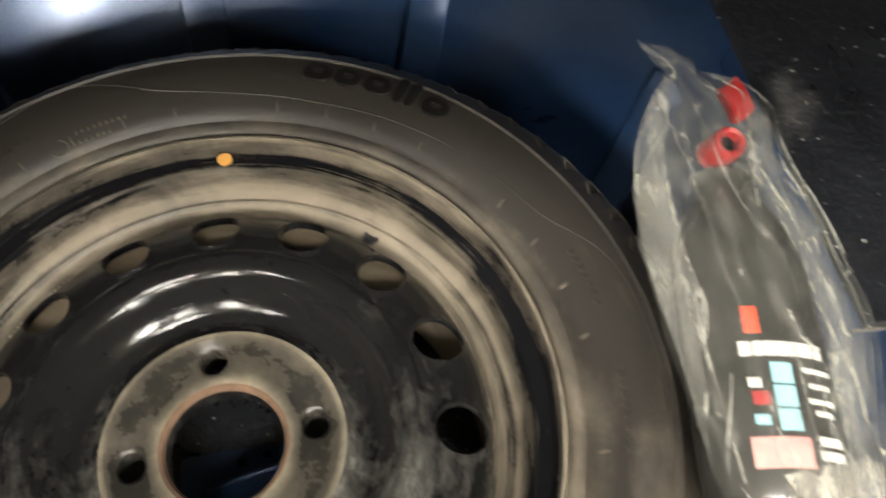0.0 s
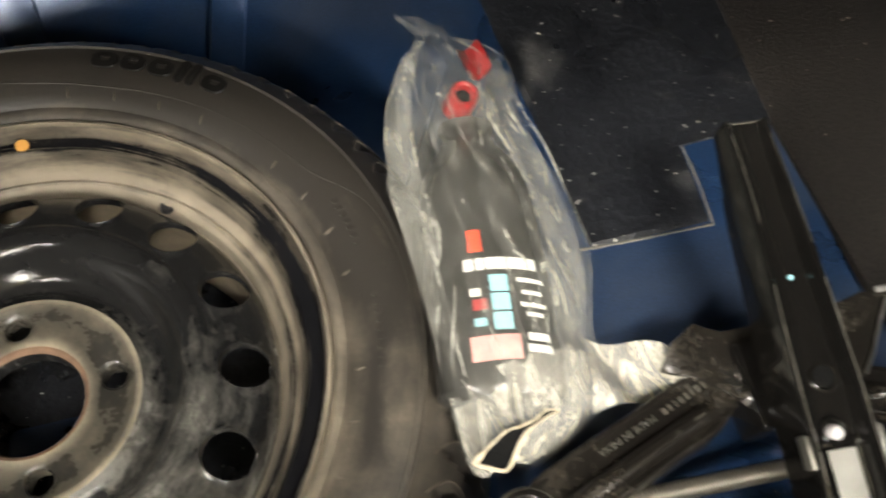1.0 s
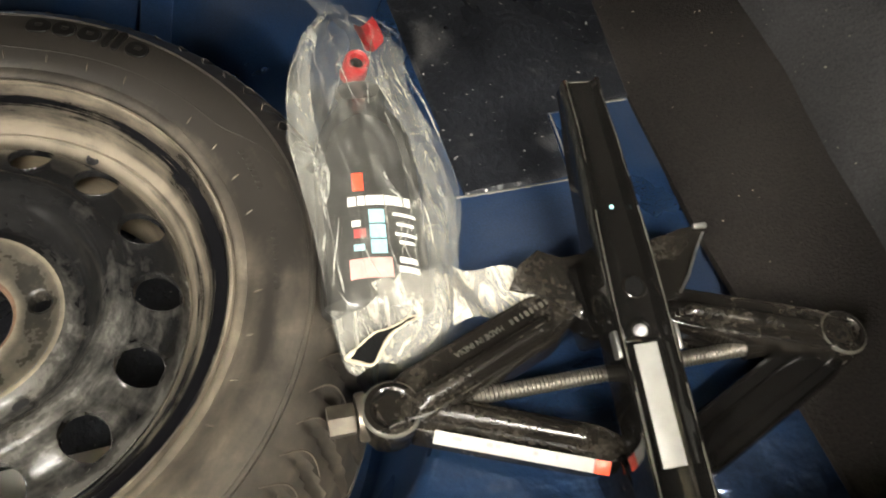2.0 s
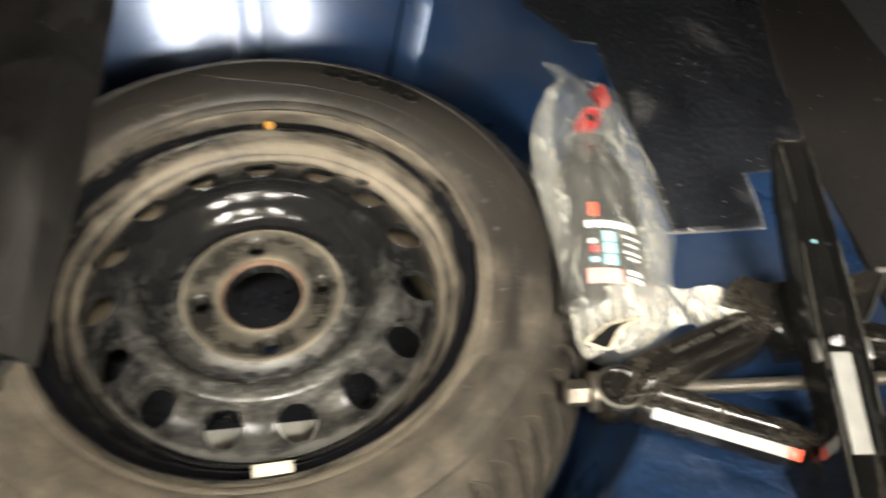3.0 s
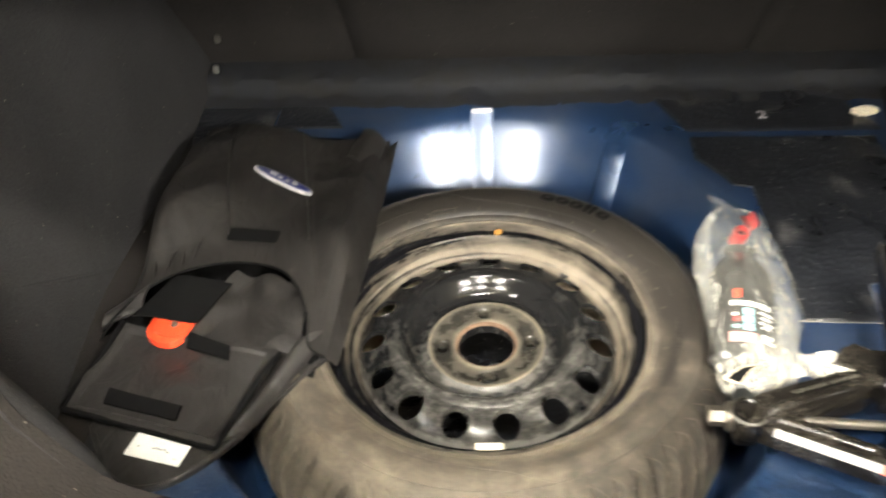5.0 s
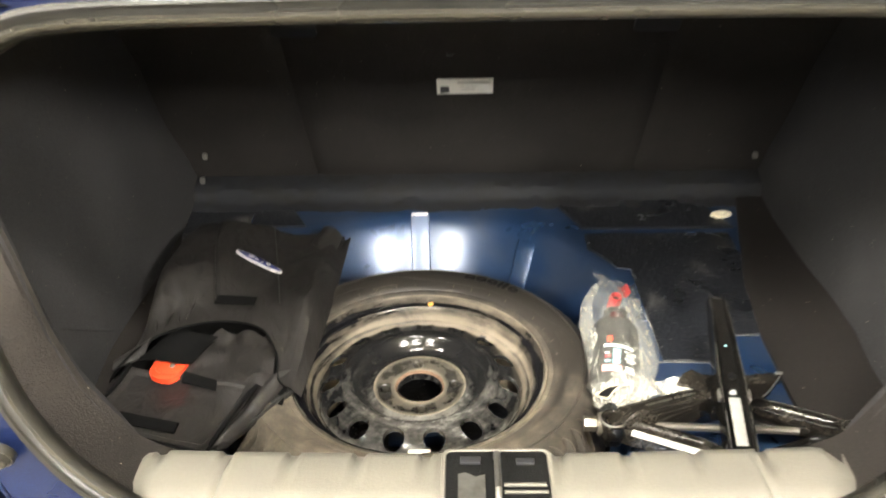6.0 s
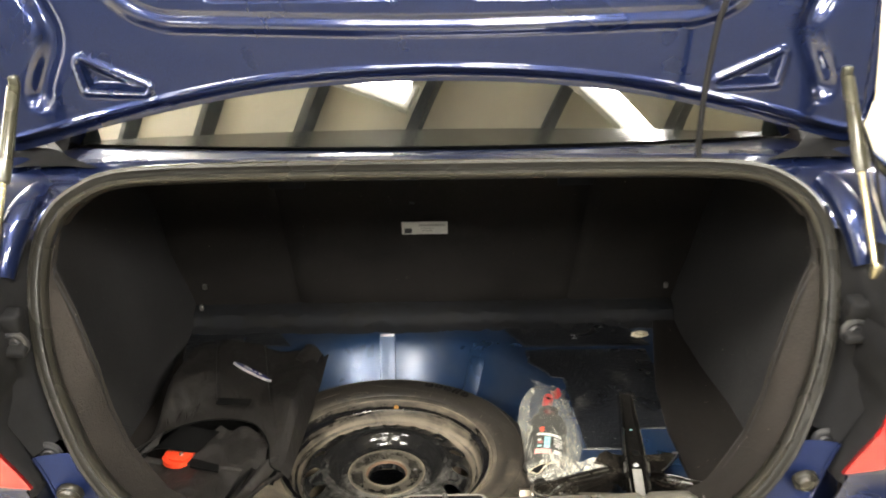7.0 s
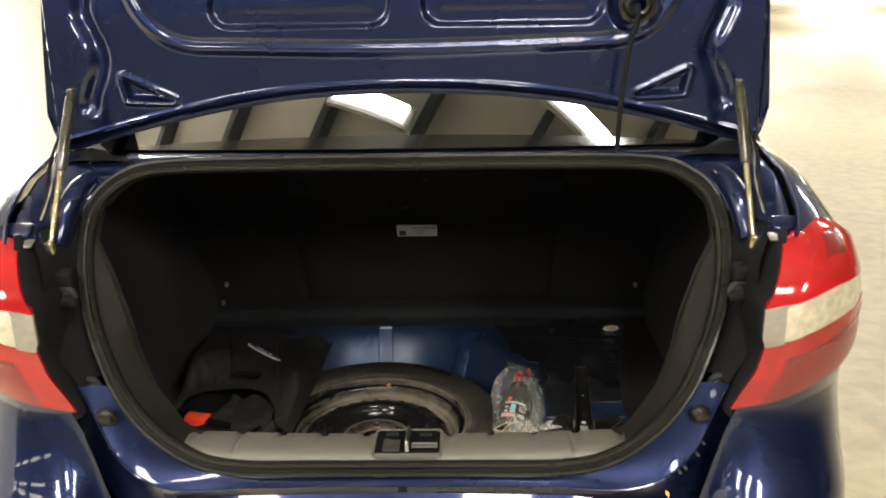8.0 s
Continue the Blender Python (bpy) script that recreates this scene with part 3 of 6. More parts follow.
# bumper: one skin across the tail
rows = []
for k in range(22):
    f = k / 21
    row = []
    for j in range(-60, 61):
        q = abs(j) / 60
        side = -1 if j < 0 else 1
        if q < 0.6:
            x = q / 0.6 * 0.515
            top = lerp_keys([(0, 0.664), (0.25, 0.658), (0.345, 0.640), (0.40, 0.615), (0.44, 0.600), (0.455, 0.640), (0.470, 0.690), (0.482, 0.735), (0.500, 0.774), (0.515, 0.779)], x)
            y0 = lerp_keys([(0, -0.082), (0.25, -0.081), (0.345, -0.077), (0.436, -0.060), (0.470, -0.047), (0.486, -0.041), (0.515, -0.032)], x)
            z = top + (0.30 - top) * f
            y = y0 + (rear_y(z) - rear_y(top)) * min(1, (top - z) / 0.12) if x > 0.4 else y0 - 0.055 * math.sin(min(1, f * 3) * math.pi / 2)
        else:
            s = (q - 0.6) / 0.4
            top = 0.779 + 0.045 * s
            z = top + (0.30 - top) * f
            x, y = skin(min(1, s * 1.25), z, 0.515)
            if s > 0.8:
                y += (s - 0.8) / 0.2 * 0.9
                x += (s - 0.8) / 0.2 * 0.05
            y = y + 0.005 * (1 - min(1, f * 8))
        row.append((side * x, y, z))
    rows.append(row)
part("bumper", rows_mesh(rows), BLUE, car, "glossy deep blue rear bumper")

for side in (1, -1):
    rows = [[(side * (p.x + dx), p.y + dy, p.z + dz) for p in EDGE[0:38]] for dx, dy, dz in ((0.0, 0.005, 0.0), (0.002, 0.012, -0.003), (0.006, 0.020, -0.012), (0.012, 0.026, -0.040), (0.022, 0.030, -0.090))]
    part("panel_return", rows_mesh(rows), BLUE, car, "blue return of the panel in the bumper gap")
    part("panel_edge", tube([(side * p.x, p.y + 0.004, p.z) for p in EDGE[12:38]], 0.0022, 8), BLUE, car, "rounded edge of the rear panel")
for cx, cy, cz in ((0.458, -0.030, 0.716), (0.449, -0.036, 0.700), (0.430, -0.042, 0.681), (0.421, -0.046, 0.676)):
    part("gap_clip", box((0.006, 0.010, 0.004), pose(cx, cy, cz, 10, 40, 20), 0.0012), STEEL, car, "small bright clip in the bumper gap")

# tail lamps in three bands
def lamp_band(side, v0, v1, lift, u0=0.0, u1=1.0):
    rows = []
    for k in range(9):
        v = v0 + (v1 - v0) * k / 8
        row = []
        for j in range(19):
            u = u0 + (u1 - u0) * j / 18
            low = 0.778 + 0.115 * u
            high = 1.028 + 0.034 * math.sin(min(1, u * 2.2) * math.pi / 2) - 0.062 * u * u
            z = low + (high - low) * v
            x_in = lerp_keys(LAMP_IN, z)
            x, y = skin(0.78 * u, z, x_in)
            n = Vector((math.sin(u * 1.3), -math.cos(u * 1.3), 0))
            edge = min(1, 6 * min(u, 1 - u) + 0.15)
            row.append((side * (x + n.x * lift * edge), y + n.y * lift * edge, z))
        rows.append(row)
    back = [[(x, y + 0.035, z) for x, y, z in r] for r in rows]
    bm = rows_mesh(rows)
    rows_mesh([rows[0], back[0]], bm=bm)
    rows_mesh([rows[-1], back[-1]], bm=bm)
    rows_mesh([[r[0] for r in rows], [r[0] for r in back]], bm=bm)
    bmesh.ops.remove_doubles(bm, verts=bm.verts, dist=1e-6)
    return bm


for side in (1, -1):
    first = part("tail_lamp", lamp_band(side, 0.0, 0.33, 0.013), LENS_DEEP, car, "red tail lamp lens with a clear band")
    part("lower_lens", lamp_band(side, 0.33, 0.44, 0.014), LENS_RED, first, "bright red strip under the clear band")
    part("lens_edge", lamp_band(side, 0.01, 0.33, 0.0142, 0.0, 0.10), LENS_RED, first, "bright red lens edge")
    part("clear_lens", lamp_band(side, 0.445, 0.675, 0.013, 0.08, 1.0), LENS_CLEAR, first, "clear ribbed reversing lens")
    part("clear_edge", lamp_band(side, 0.440, 0.685, 0.017, 0.0, 0.085), LENS_SMOKE, first, "thick greyish clear edge")
    part("upper_lens", lamp_band(side, 0.68, 1.0, 0.014), LENS_RED, first, "bright red upper lens")
    part("upper_shade", lamp_band(side, 0.84, 0.95, 0.0143, 0.30, 0.55), LENS_DEEP, first, "darker reflector behind the upper lens")
    part("lower_shade", lamp_band(side, 0.295, 0.325, 0.0146, 0.12, 0.90), LENS_DARK, first, "dark line across the lower lens")

# rear window, roof and a dark cabin behind
rows = []
for k in range(16):
    f = k / 15
    row = []
    for j in range(-24, 25):
        x = j / 24 * (0.585 - 0.09 * f)
        row.append((x, 0.335 + 0.17 * (x / 0.6) ** 2 + 0.60 * f, 1.098 + 0.33 * f - 0.05 * f * f - 0.03 * (x / 0.6) ** 2))
    rows.append(row)
rear_window = part("rear_window", rows_mesh(rows), GLASS, car, "dark tinted rear window mirroring the ceiling")
# dark crescent paints in the dim reflection at the glass foot, with its border
rows = []
for k in range(5):
    row = []
    for j in range(-30, 31):
        x = j / 30 * 0.575
        f = k / 4 * (0.004 + 0.052 * (1 - (x / 0.60) ** 2))
        row.append((x, 0.335 + 0.17 * (x / 0.6) ** 2 + 0.60 * f - 0.0012, 1.098 + 0.33 * f - 0.05 * f * f - 0.03 * (x / 0.6) ** 2 + 0.0022))
    rows.append(row)
part("border_reflection", rows_mesh(rows), BORDER_REFLECTION, rear_window, "dark crescent on the glass foot, black border and dim reflection in one")
rows = []
for y, z, w in ((0.199, 1.119, 0.545), (0.206, 1.108, 0.56), (0.30, 1.100, 0.60), (0.345, 1.092, 0.605)):
    rows.append([(j / 24 * w, y + 0.17 * (j / 24) ** 2 * (y - 0.2) / 0.14, z - 0.03 * (j / 24) ** 2) for j in range(-24, 25)])
part("cowl_panel", rows_mesh(rows), BLUE, car, "deep blue strip below the rear window")
for side in (1, -1):
    rows = []
    for k in range(12):
        f = k / 11
        x0, y0, z0 = 0.585 - 0.09 * f, 0.335 + 0.17 * ((0.585 - 0.09 * f) / 0.6) ** 2 + 0.6 * f, 1.068 + 0.33 * f - 0.05 * f * f
        rows.append([(side * x0, y0, z0), (side * (x0 + 0.03), y0 + 0.02, z0 + 0.004), (side * (0.66 - 0.08 * f), y0 + 0.10, z0 - 0.02), (side * (0.735 - 0.1 * f), y0 + 0.35, z0 - 0.09)])
    part("rear_pillar", rows_mesh(rows), BLUE, car, "blue pillar beside the rear window")
rows = [[(x, y, z - 0.03 * (x / 0.5) ** 2) for x in (-0.62, -0.5, -0.25, 0, 0.25, 0.5, 0.62)] for y, z in ((0.95, 1.375), (1.2, 1.44), (1.7, 1.46))]
part("roof", rows_mesh(rows), BLUE, car)
part("cabin_bulkhead", box((1.36, 0.03, 1.05), pose(0, 1.66, 0.85)), BLACK_PLASTIC, car)


# the rest of the body, so that the car stands on its wheels
def arch_low(y):
    """Lower edge of the body side, cut out round the wheels."""
    for axle in (0.82, 3.30):
        if abs(y - axle) < 0.335:
            return 0.30 + math.sqrt(0.335 ** 2 - (y - axle) ** 2)
    return 0.22


STATIONS = [(0.50, 0.735), (0.9, 0.745), (1.7, 0.765), (2.4, 0.78), (3.0, 0.775), (3.6, 0.74), (3.95, 0.66)]
for side in (1, -1):
    rows = []
    for k in range(11):
        f = k / 10
        row = []
        for j in range(116):
            y = 0.50 + 3.45 * j / 115
            low = arch_low(y)
            row.append((side * (lerp_keys(STATIONS, y) - 0.05 * (1 - f) ** 3), y, low + (0.82 - low) * f))
        rows.append(row)
    part("body_side", rows_mesh(rows), BLUE, car, "deep blue body side")
rows = []
for y, w, belt, top, tw in ((1.70, 0.765, 1.02, 1.46, 0.55), (2.2, 0.775, 1.01, 1.47, 0.56), (2.55, 0.78, 1.00, 1.43, 0.55), (3.05, 0.775, 0.99, 1.02, 0.62), (3.5, 0.745, 0.90, 0.95, 0.58), (3.85, 0.69, 0.80, 0.84, 0.54), (4.02, 0.60, 0.62, 0.66, 0.46), (4.06, 0.56, 0.40, 0.42, 0.44), (4.00, 0.54, 0.24, 0.25, 0.42)):
    half_row = [(w, y, min(0.82, belt - 0.01)), (w - 0.01, y, belt), (tw + 0.05, y, top - 0.07 if top > 1.1 else top - 0.01), (tw, y, top - 0.03 if top > 1.1 else top - 0.003), (tw * 0.6, y, top), (0.0, y, top + 0.01)]
    rows.append(half_row + [(-x, yy, z) for x, yy, z in half_row[-2::-1]])
part("front_body", rows_mesh(rows), BLUE, car, "deep blue cabin and bonnet ahead of the boot")
part("underbody", box((1.36, 3.6, 0.03), pose(0, 2.1, 0.24)), COWL, car)
for side in (1, -1):
    for axle in (0.82, 3.30):
        m = pose(side * 0.695, axle, 0.298, 0, side * 90, 0)
        bm = lathe([(0.05, 0.060), (0.12, 0.052), (0.17, 0.060), (0.19, 0.070), (0.19, -0.07)], 40)
        bmesh.ops.transform(bm, verts=bm.verts, matrix=m)
        hub = part("road_wheel", bm, STEEL, car, "road wheel under the wheel arch")
        bm = lathe([(0.188, 0.066), (0.21, 0.078), (0.27, 0.074), (0.294, 0.055), (0.298, 0.0), (0.294, -0.055), (0.27, -0.074), (0.19, -0.07)], 56)
        bmesh.ops.transform(bm, verts=bm.verts, matrix=m)
        part("tyre", bm, RUBBER_SEAL, hub, "black road tyre")

# boot lid, standing open
ARC_KEYS = [(0, 1.206), (0.1, 1.2035), (0.2, 1.196), (0.3, 1.182), (0.43, 1.155), (0.55, 1.124), (0.585, 1.120), (0.600, 1.140), (0.608, 1.175)]


ARC = [(p.x, p.y) for p in spline([(x, z, 0) for x, z in ARC_KEYS], 32)]


def rect_dist(x, z, cx, cz, w, h, r):
    qx, qz = abs(x - cx) - w / 2 + r, abs(z - cz) - h / 2 + r
    return math.hypot(max(qx, 0), max(qz, 0)) + min(max(qx, qz), 0) - r


def tri_dist(x, z, pts):
    best, inside = 9.0, True
    for (ax, az), (bx, bz) in zip(pts, pts[1:] + pts[:1]):
        ex, ez, px, pz = bx - ax, bz - az, x - ax, z - az
        t = max(0, min(1, (px * ex + pz * ez) / (ex * ex + ez * ez)))
        best = min(best, math.hypot(px - t * ex, pz - t * ez))
        inside = inside and (ex * pz - ez * px) >= 0
    return -best if inside else best


def lid_relief(x, z, u, v):
    """How far the inner panel stands towards the rear at that place of the open lid."""
    ax = abs(x)
    low = lerp_keys(ARC, ax)
    edge = min(z - low, 0.608 - ax)
    h = 0.022 * smooth01((edge - 0.012) / 0.012)
    big = rect_dist(x, z, 0, 1.42, 0.93 - 0.05 * smooth01((1.30 - z) / 0.06), 0.30 + 0.010 * math.cos(3.1 * x / 0.46), 0.13)
    h += 0.008 * smooth01(-big / 0.016) - 0.0035 * math.exp(-((big + 0.026) / 0.0045) ** 2)
    for cx in (-0.168, 0.180):
        d = rect_dist(x, z, cx, 1.40, 0.300, 0.170, 0.035)
        h -= 0.010 * smooth01(-d / 0.010)
        h += 0.003 * smooth01(-(d + 0.020) / 0.020)
    side = 0.515 + 0.012 * math.sin((z - 1.15) * 38)
    h -= 0.014 * math.exp(-((ax - side) / 0.014) ** 2) * smooth01((z - 1.17) / 0.03)
    d = tri_dist(ax, z, [(0.467, 1.240), (0.460, 1.208), (0.388, 1.204)])
    d2 = tri_dist(-ax, z, [(-0.467, 1.240), (-0.460, 1.208), (-0.388, 1.204)])
    d = min(d, d2)
    h -= 0.012 * smooth01((0.004 - d) / 0.010)
    h += 0.004 * math.exp(-((d - 0.007) / 0.004) ** 2)
    h += 0.006 * math.exp(-((z - low - 0.018) / 0.006) ** 2)
    g = math.hypot(x - 0.376, z - 1.345)
    h -= 0.006 * smooth01((0.045 - g) / 0.01)
    return h


def lid_point(u, v, depth=0.0, relief=True):
    x = 0.608 * u * (1 - 0.05 * v)
    z0 = lerp_keys(ARC, abs(0.608 * u))
    z = z0 + (1.60 - z0) * v
    y = 0.262 + 0.02 * (1 - u * u) + 0.05 * v * v + depth
    if relief:
        y -= lid_relief(x, z, u, v)
    return (x, y, z)


NU, NV = 420, 170
us = [math.sin(math.pi / 2 * (2 * i / NU - 1)) * 0.25 + 0.75 * (2 * i / NU - 1) for i in range(NU + 1)]
rows = [[lid_point(u, j / NV * (0.6 + 0.4 * j / NV)) for u in us] for j in range(NV + 1)]
boot_lid = part("boot_lid", rows_mesh(rows), BLUE, car, "blue pressed inner panel of the open boot lid")
us2 = [2 * i / 40 - 1 for i in range(41)]
rows = [[lid_point(u, 0, 0.0, False) for u in us2]] + [[lid_point(u * 1.004, v, 0.03 + 0.05 * (1 - u ** 4) * min(1, 4 * v), False) for u in us2] for v in (0.0, 0.05, 0.2, 0.5, 0.8, 1.0)]
part("outer_skin", rows_mesh(rows), BLUE, boot_lid)
rows = [[lid_point(s, v, d, False) for v in (0, 0.1, 0.3, 0.6, 1.0)] for s in (1,) for d in (-0.004, 0.015, 0.034)]
part("hem", rows_mesh(rows), BLUE, boot_lid)
part("hem", rows_mesh([[(-x, y, z) for x, y, z in r] for r in rows]), BLUE, boot_lid)
bm = lathe([(0.012, 0.014), (0.016, 0.016), (0.021, 0.012), (0.024, 0.006), (0.030, 0.004), (0.031, 0.0)], 36)
bmesh.ops.transform(bm, verts=bm.verts, matrix=pose(0.376, 0.236, 1.348, 90, 0, 0))
part("grommet", bm, RUBBER_SEAL, boot_lid, "round grey rubber grommet")
part("cable", tube(spline([(0.376, 0.228, 1.346), (0.372, 0.205, 1.325), (0.360, 0.198, 1.285), (0.352, 0.195, 1.22), (0.347, 0.188, 1.16), (0.345, 0.175, 1.118), (0.352, 0.165, 1.100)], 40), 0.0040, 8), COWL, car, "black rubber cable sleeve hanging from the lid")
for side in (1, -1):
    a, b = Vector((side * 0.538, 0.206, 1.223)), Vector((side * 0.525, 0.03, 1.017))
    strut = part("gas_strut", tube([a.lerp(b, 0.03), a.lerp(b, 0.50), a.lerp(b, 0.52)], [0.0086, 0.0086, 0.0070], 16), STRUT_DARK, car, "dark gas strut holding the lid")
    part("rod", tube([a.lerp(b, 0.52), a.lerp(b, 0.97)], 0.0048, 12), ROD, strut, "brassy bright strut rod")
    for p in (a, b):
        part("ball_joint", box((0.014, 0.012, 0.020), Matrix.Translation(p), 0.004), ROD if p is b else STRUT_DARK, strut)
    part("wire", tube(spline([(side * 0.541, 0.20, 1.20), (side * 0.552, 0.13, 1.13), (side * 0.545, 0.08, 1.08), (side * 0.550, 0.035, 1.03)], 20), 0.0025, 6), COWL, car)
    part("hinge_link", tube(spline([(side * 0.546, 0.215, 1.215), (side * 0.549, 0.15, 1.145), (side * 0.541, 0.095, 1.095), (side * 0.545, 0.05, 1.052), (side * 0.549, 0.012, 1.036)], 30), [0.0016 + 0.0007 * math.sin(k * 1.3) for k in range(31)], 6), STEEL, car, "thin bright link beside the strut")
    post = spline([(side * 0.500, 0.150, 1.098), (side * 0.512, 0.118, 1.082), (side * 0.522, 0.085, 1.050), (side * 0.527, 0.060, 1.012)], 24)
    part("hinge_post", tube(post, [0.008 + 0.010 * math.sin(math.pi * (0.12 + 0.70 * k / 24)) for k in range(25)], 16), BLUE, car, "rounded blue post beside the seal")
    rows = []
    for k in range(15):
        z = 1.040 + 0.085 * k / 14
        x, y = inner_edge(z), rear_y(z)
        rows.append([(side * (x - 0.005), y + 0.006, z - 0.010), (side * (x - 0.007), y + 0.006, z - 0.004), (side * (x - 0.012), y + 0.007, z - 0.002), (side * (x - 0.030), y + 0.014, z - 0.004), (side * (x - 0.040), y + 0.022, z - 0.012), (side * (x - 0.044), y + 0.030, z - 0.030)])
    part("gutter_plate", rows_mesh(rows), BLUE, car, "blue plate in the gutter beside the rear wing")
    rows = [[(side * (x0 + (x1 - x0) * q), y, z + 0.004 * math.sin(math.pi * q)) for q in (0, 0.15, 0.35, 0.6, 0.85, 1)] for y, x0, x1, z in ((0.190, 0.440, 0.586, 1.1125), (0.25, 0.505, 0.600, 1.114), (0.345, 0.562, 0.625, 1.113), (0.55, 0.580, 0.655, 1.106), (0.90, 0.560, 0.70, 1.090))]
    # matt black instead of blue: the shadow under the lid is put into the colour
    part("gutter_floor", rows_mesh(rows), COWL, car, "gutter floor beside the rear window with the lid's shade in its colour")
    part("lamp_bracket", box((0.026, 0.018, 0.004), pose(side * 0.550, 0.005, 1.032, 25, 0, 0), 0.0015), STEEL, car)

# ---- boot interior ----
def well_rim(a):
    """Radius of the wheel well's rim at an angle about the wheel."""
    return 0.35 + 0.15 * max(0.0, math.sin(a)) ** 1.6


WALL = [(-0.012, 0.5000), (0.004, 0.4985), (0.018, 0.4950), (0.028, 0.4880), (0.036, 0.4780), (0.048, 0.4600), (0.067, 0.4300), (0.094, 0.3900), (0.121, 0.3500), (0.140, 0.3330), (0.170, 0.3250)]


def well_point(a, g, shift=0.0):
    """A place on the wall of the well: g runs inwards from the rim."""
    rim_r = well_rim(a)
    r = rim_r - g * max(0.30, min(1.0, (rim_r - 0.30) / 0.17))
    z = lerp_keys(WALL, g)
    return Vector((WX + r * math.cos(a) - shift * math.sin(a), WY + r * math.sin(a) + shift * math.cos(a), z))


rows, N = [], 160
rim_row = [well_point(2 * math.pi * i / N, -0.012) for i in range(N)]
row = []
for p in rim_row:
    dx, dy = p.x - WX, p.y - WY
    k = min((0.70 if dx > 0 else 0.52) / max(abs(dx), 1e-6), (0.64 if dy > 0 else 0.40) / max(abs(dy), 1e-6))
    row.append((WX + dx * k, WY + dy * k, 0.5))
rows.append(row)
rows.append(rim_row)
for f in (-0.004, 0.004, 0.011, 0.018, 0.023, 0.028, 0.032, 0.036, 0.042, 0.048, 0.057, 0.067, 0.080, 0.094, 0.108, 0.121, 0.132, 0.140, 0.155, 0.170):
    rows.append([well_point(2 * math.pi * i / N, f) for i in range(N)])
rows.append([(WX + 0.20 * math.cos(2 * math.pi * i / N), WY + 0.20 * math.sin(2 * math.pi * i / N), 0.322) for i in range(N)])
rows.append([(WX + 0.002 * math.cos(2 * math.pi * i / N), WY + 0.002 * math.sin(2 * math.pi * i / N), 0.322) for i in range(N)])
rows = [[Vector(p) - Vector((0, 0, 0.012 * smooth01((0.40 - p[1]) / 0.06) if p[0] > 0.2 and p[2] > 0.48 else 0)) for p in r] for r in rows]
part("boot_floor", rows_mesh(rows, True), BLUE_IN, car, "glossy blue pressed steel boot floor with a wheel well")


def well_rib(a0, width, f0, f1):
    """A raised bead that runs down the wall of the well."""
    out = []
    slope = Vector((-math.cos(a0) * 0.83, -math.sin(a0) * 0.83, 0.56))
    for j in range(19):
        f = f0 + (f1 - f0) * j / 18
        rise = 0.006 if j else 0.001
        row = []
        for s, h in ((-1.0, -0.002), (-0.86, 0.0005), (-0.78, rise * 0.9), (-0.5, rise), (0, rise * 1.05), (0.5, rise), (0.78, rise * 0.9), (0.86, 0.0005), (1.0, -0.002)):
            p = well_point(a0, f, s * width / 2) + slope * h
            if j and f < 0.036 and abs(s) < 0.8:
                p.z += 0.478 + (0.036 - f) * 1.45 - lerp_keys(WALL, f)
            row.append(p)
        out.append(row)
    return rows_mesh(out)


for deg, w in ((92.0, 0.043), (64.0, 0.040), (120, 0.040), (32, 0.036), (150, 0.036)):
    part("pressed_rib", well_rib(radians(deg), w, 0.018 if deg == 92.0 else 0.034, 0.135), BLUE_IN, car)
# silver strip paints the glint on the middle rib's upper end
p = well_point(radians(92.0), 0.024)
part("edge_glint", box((0.033, 0.006, 0.0012), Matrix.Translation(Vector((p.x, p.y - 0.004, 0.5015))) @ pose(0, 0, 0, 50, 0, 1.5), 0.0005), SILVER, car, "bright strip standing in for the glint on the pressed rib")
# dark disc that keeps the wheel's holes black; the floor itself is blue
part("well_disc", lathe([(0.002, 0.3245), (0.16, 0.3245), (0.25, 0.3255), (0.262, 0.3235)], 72, (WX, WY, 0)), PAD, car, "dark disc over the floor of the wheel well")
# blue patch added on the disc where the floor shows through the bore
plate = part("floor_patch", prism(rounded(0.105, 0.036, 0.006, cx=-0.098, cy=0.460), 0.3240, 0.3290, None, 0.0015), BLUE_IN, car, "blue patch standing in for the well floor under the bore")
part("plate_bead", tube([(-0.132, 0.4520, 0.3290), (-0.105, 0.4575, 0.3300), (-0.068, 0.4640, 0.3290)], [0.0008, 0.0022, 0.0008], 10), BLUE_IN, plate)
for hx, hy in ((-0.106, 0.468), (-0.088, 0.471)):
    part("drain_hole", lathe([(0.0, 0.0), (0.0022, 0.0), (0.0028, 0.0008), (0.0034, 0.0)], 14, (hx, hy, 0.3292)), VELCRO, plate)
tagged(part("paper_sheet", prism(rounded(0.25, 0.19, 0.01, cx=-0.06, cy=0.279), 0.3262, 0.3275), WHITE), "white paper sheet lying under the spare wheel", "paper")
# flat carpet that covers the floor's outer edges
for side in (1, -1):
    rows = []
    for k in range(41):
        y = 0.06 + 0.95 * k / 40
        x0 = lerp_keys([(0, 0.452), (0.15, 0.449), (0.21, 0.446), (0.36, 0.437), (0.50, 0.438), (0.656, 0.456), (0.85, 0.50), (1.05, 0.545)], y) + (0.0 if side > 0 else 0.07)
        rows.append([(side * (x0 + d), y, z + 0.0015 * noise.noise((x0 * 3 + d * 30, y * 30, side))) for d, z in ((0.0, 0.4985), (0.001, 0.5035), (0.006, 0.5055), (0.03, 0.5060), (0.08, 0.509), (0.12, 0.516), (0.2, 0.54))])
    part("floor_carpet", rows_mesh(rows), FLOOR_CARPET, car, "brown-black carpet edge on the boot floor")


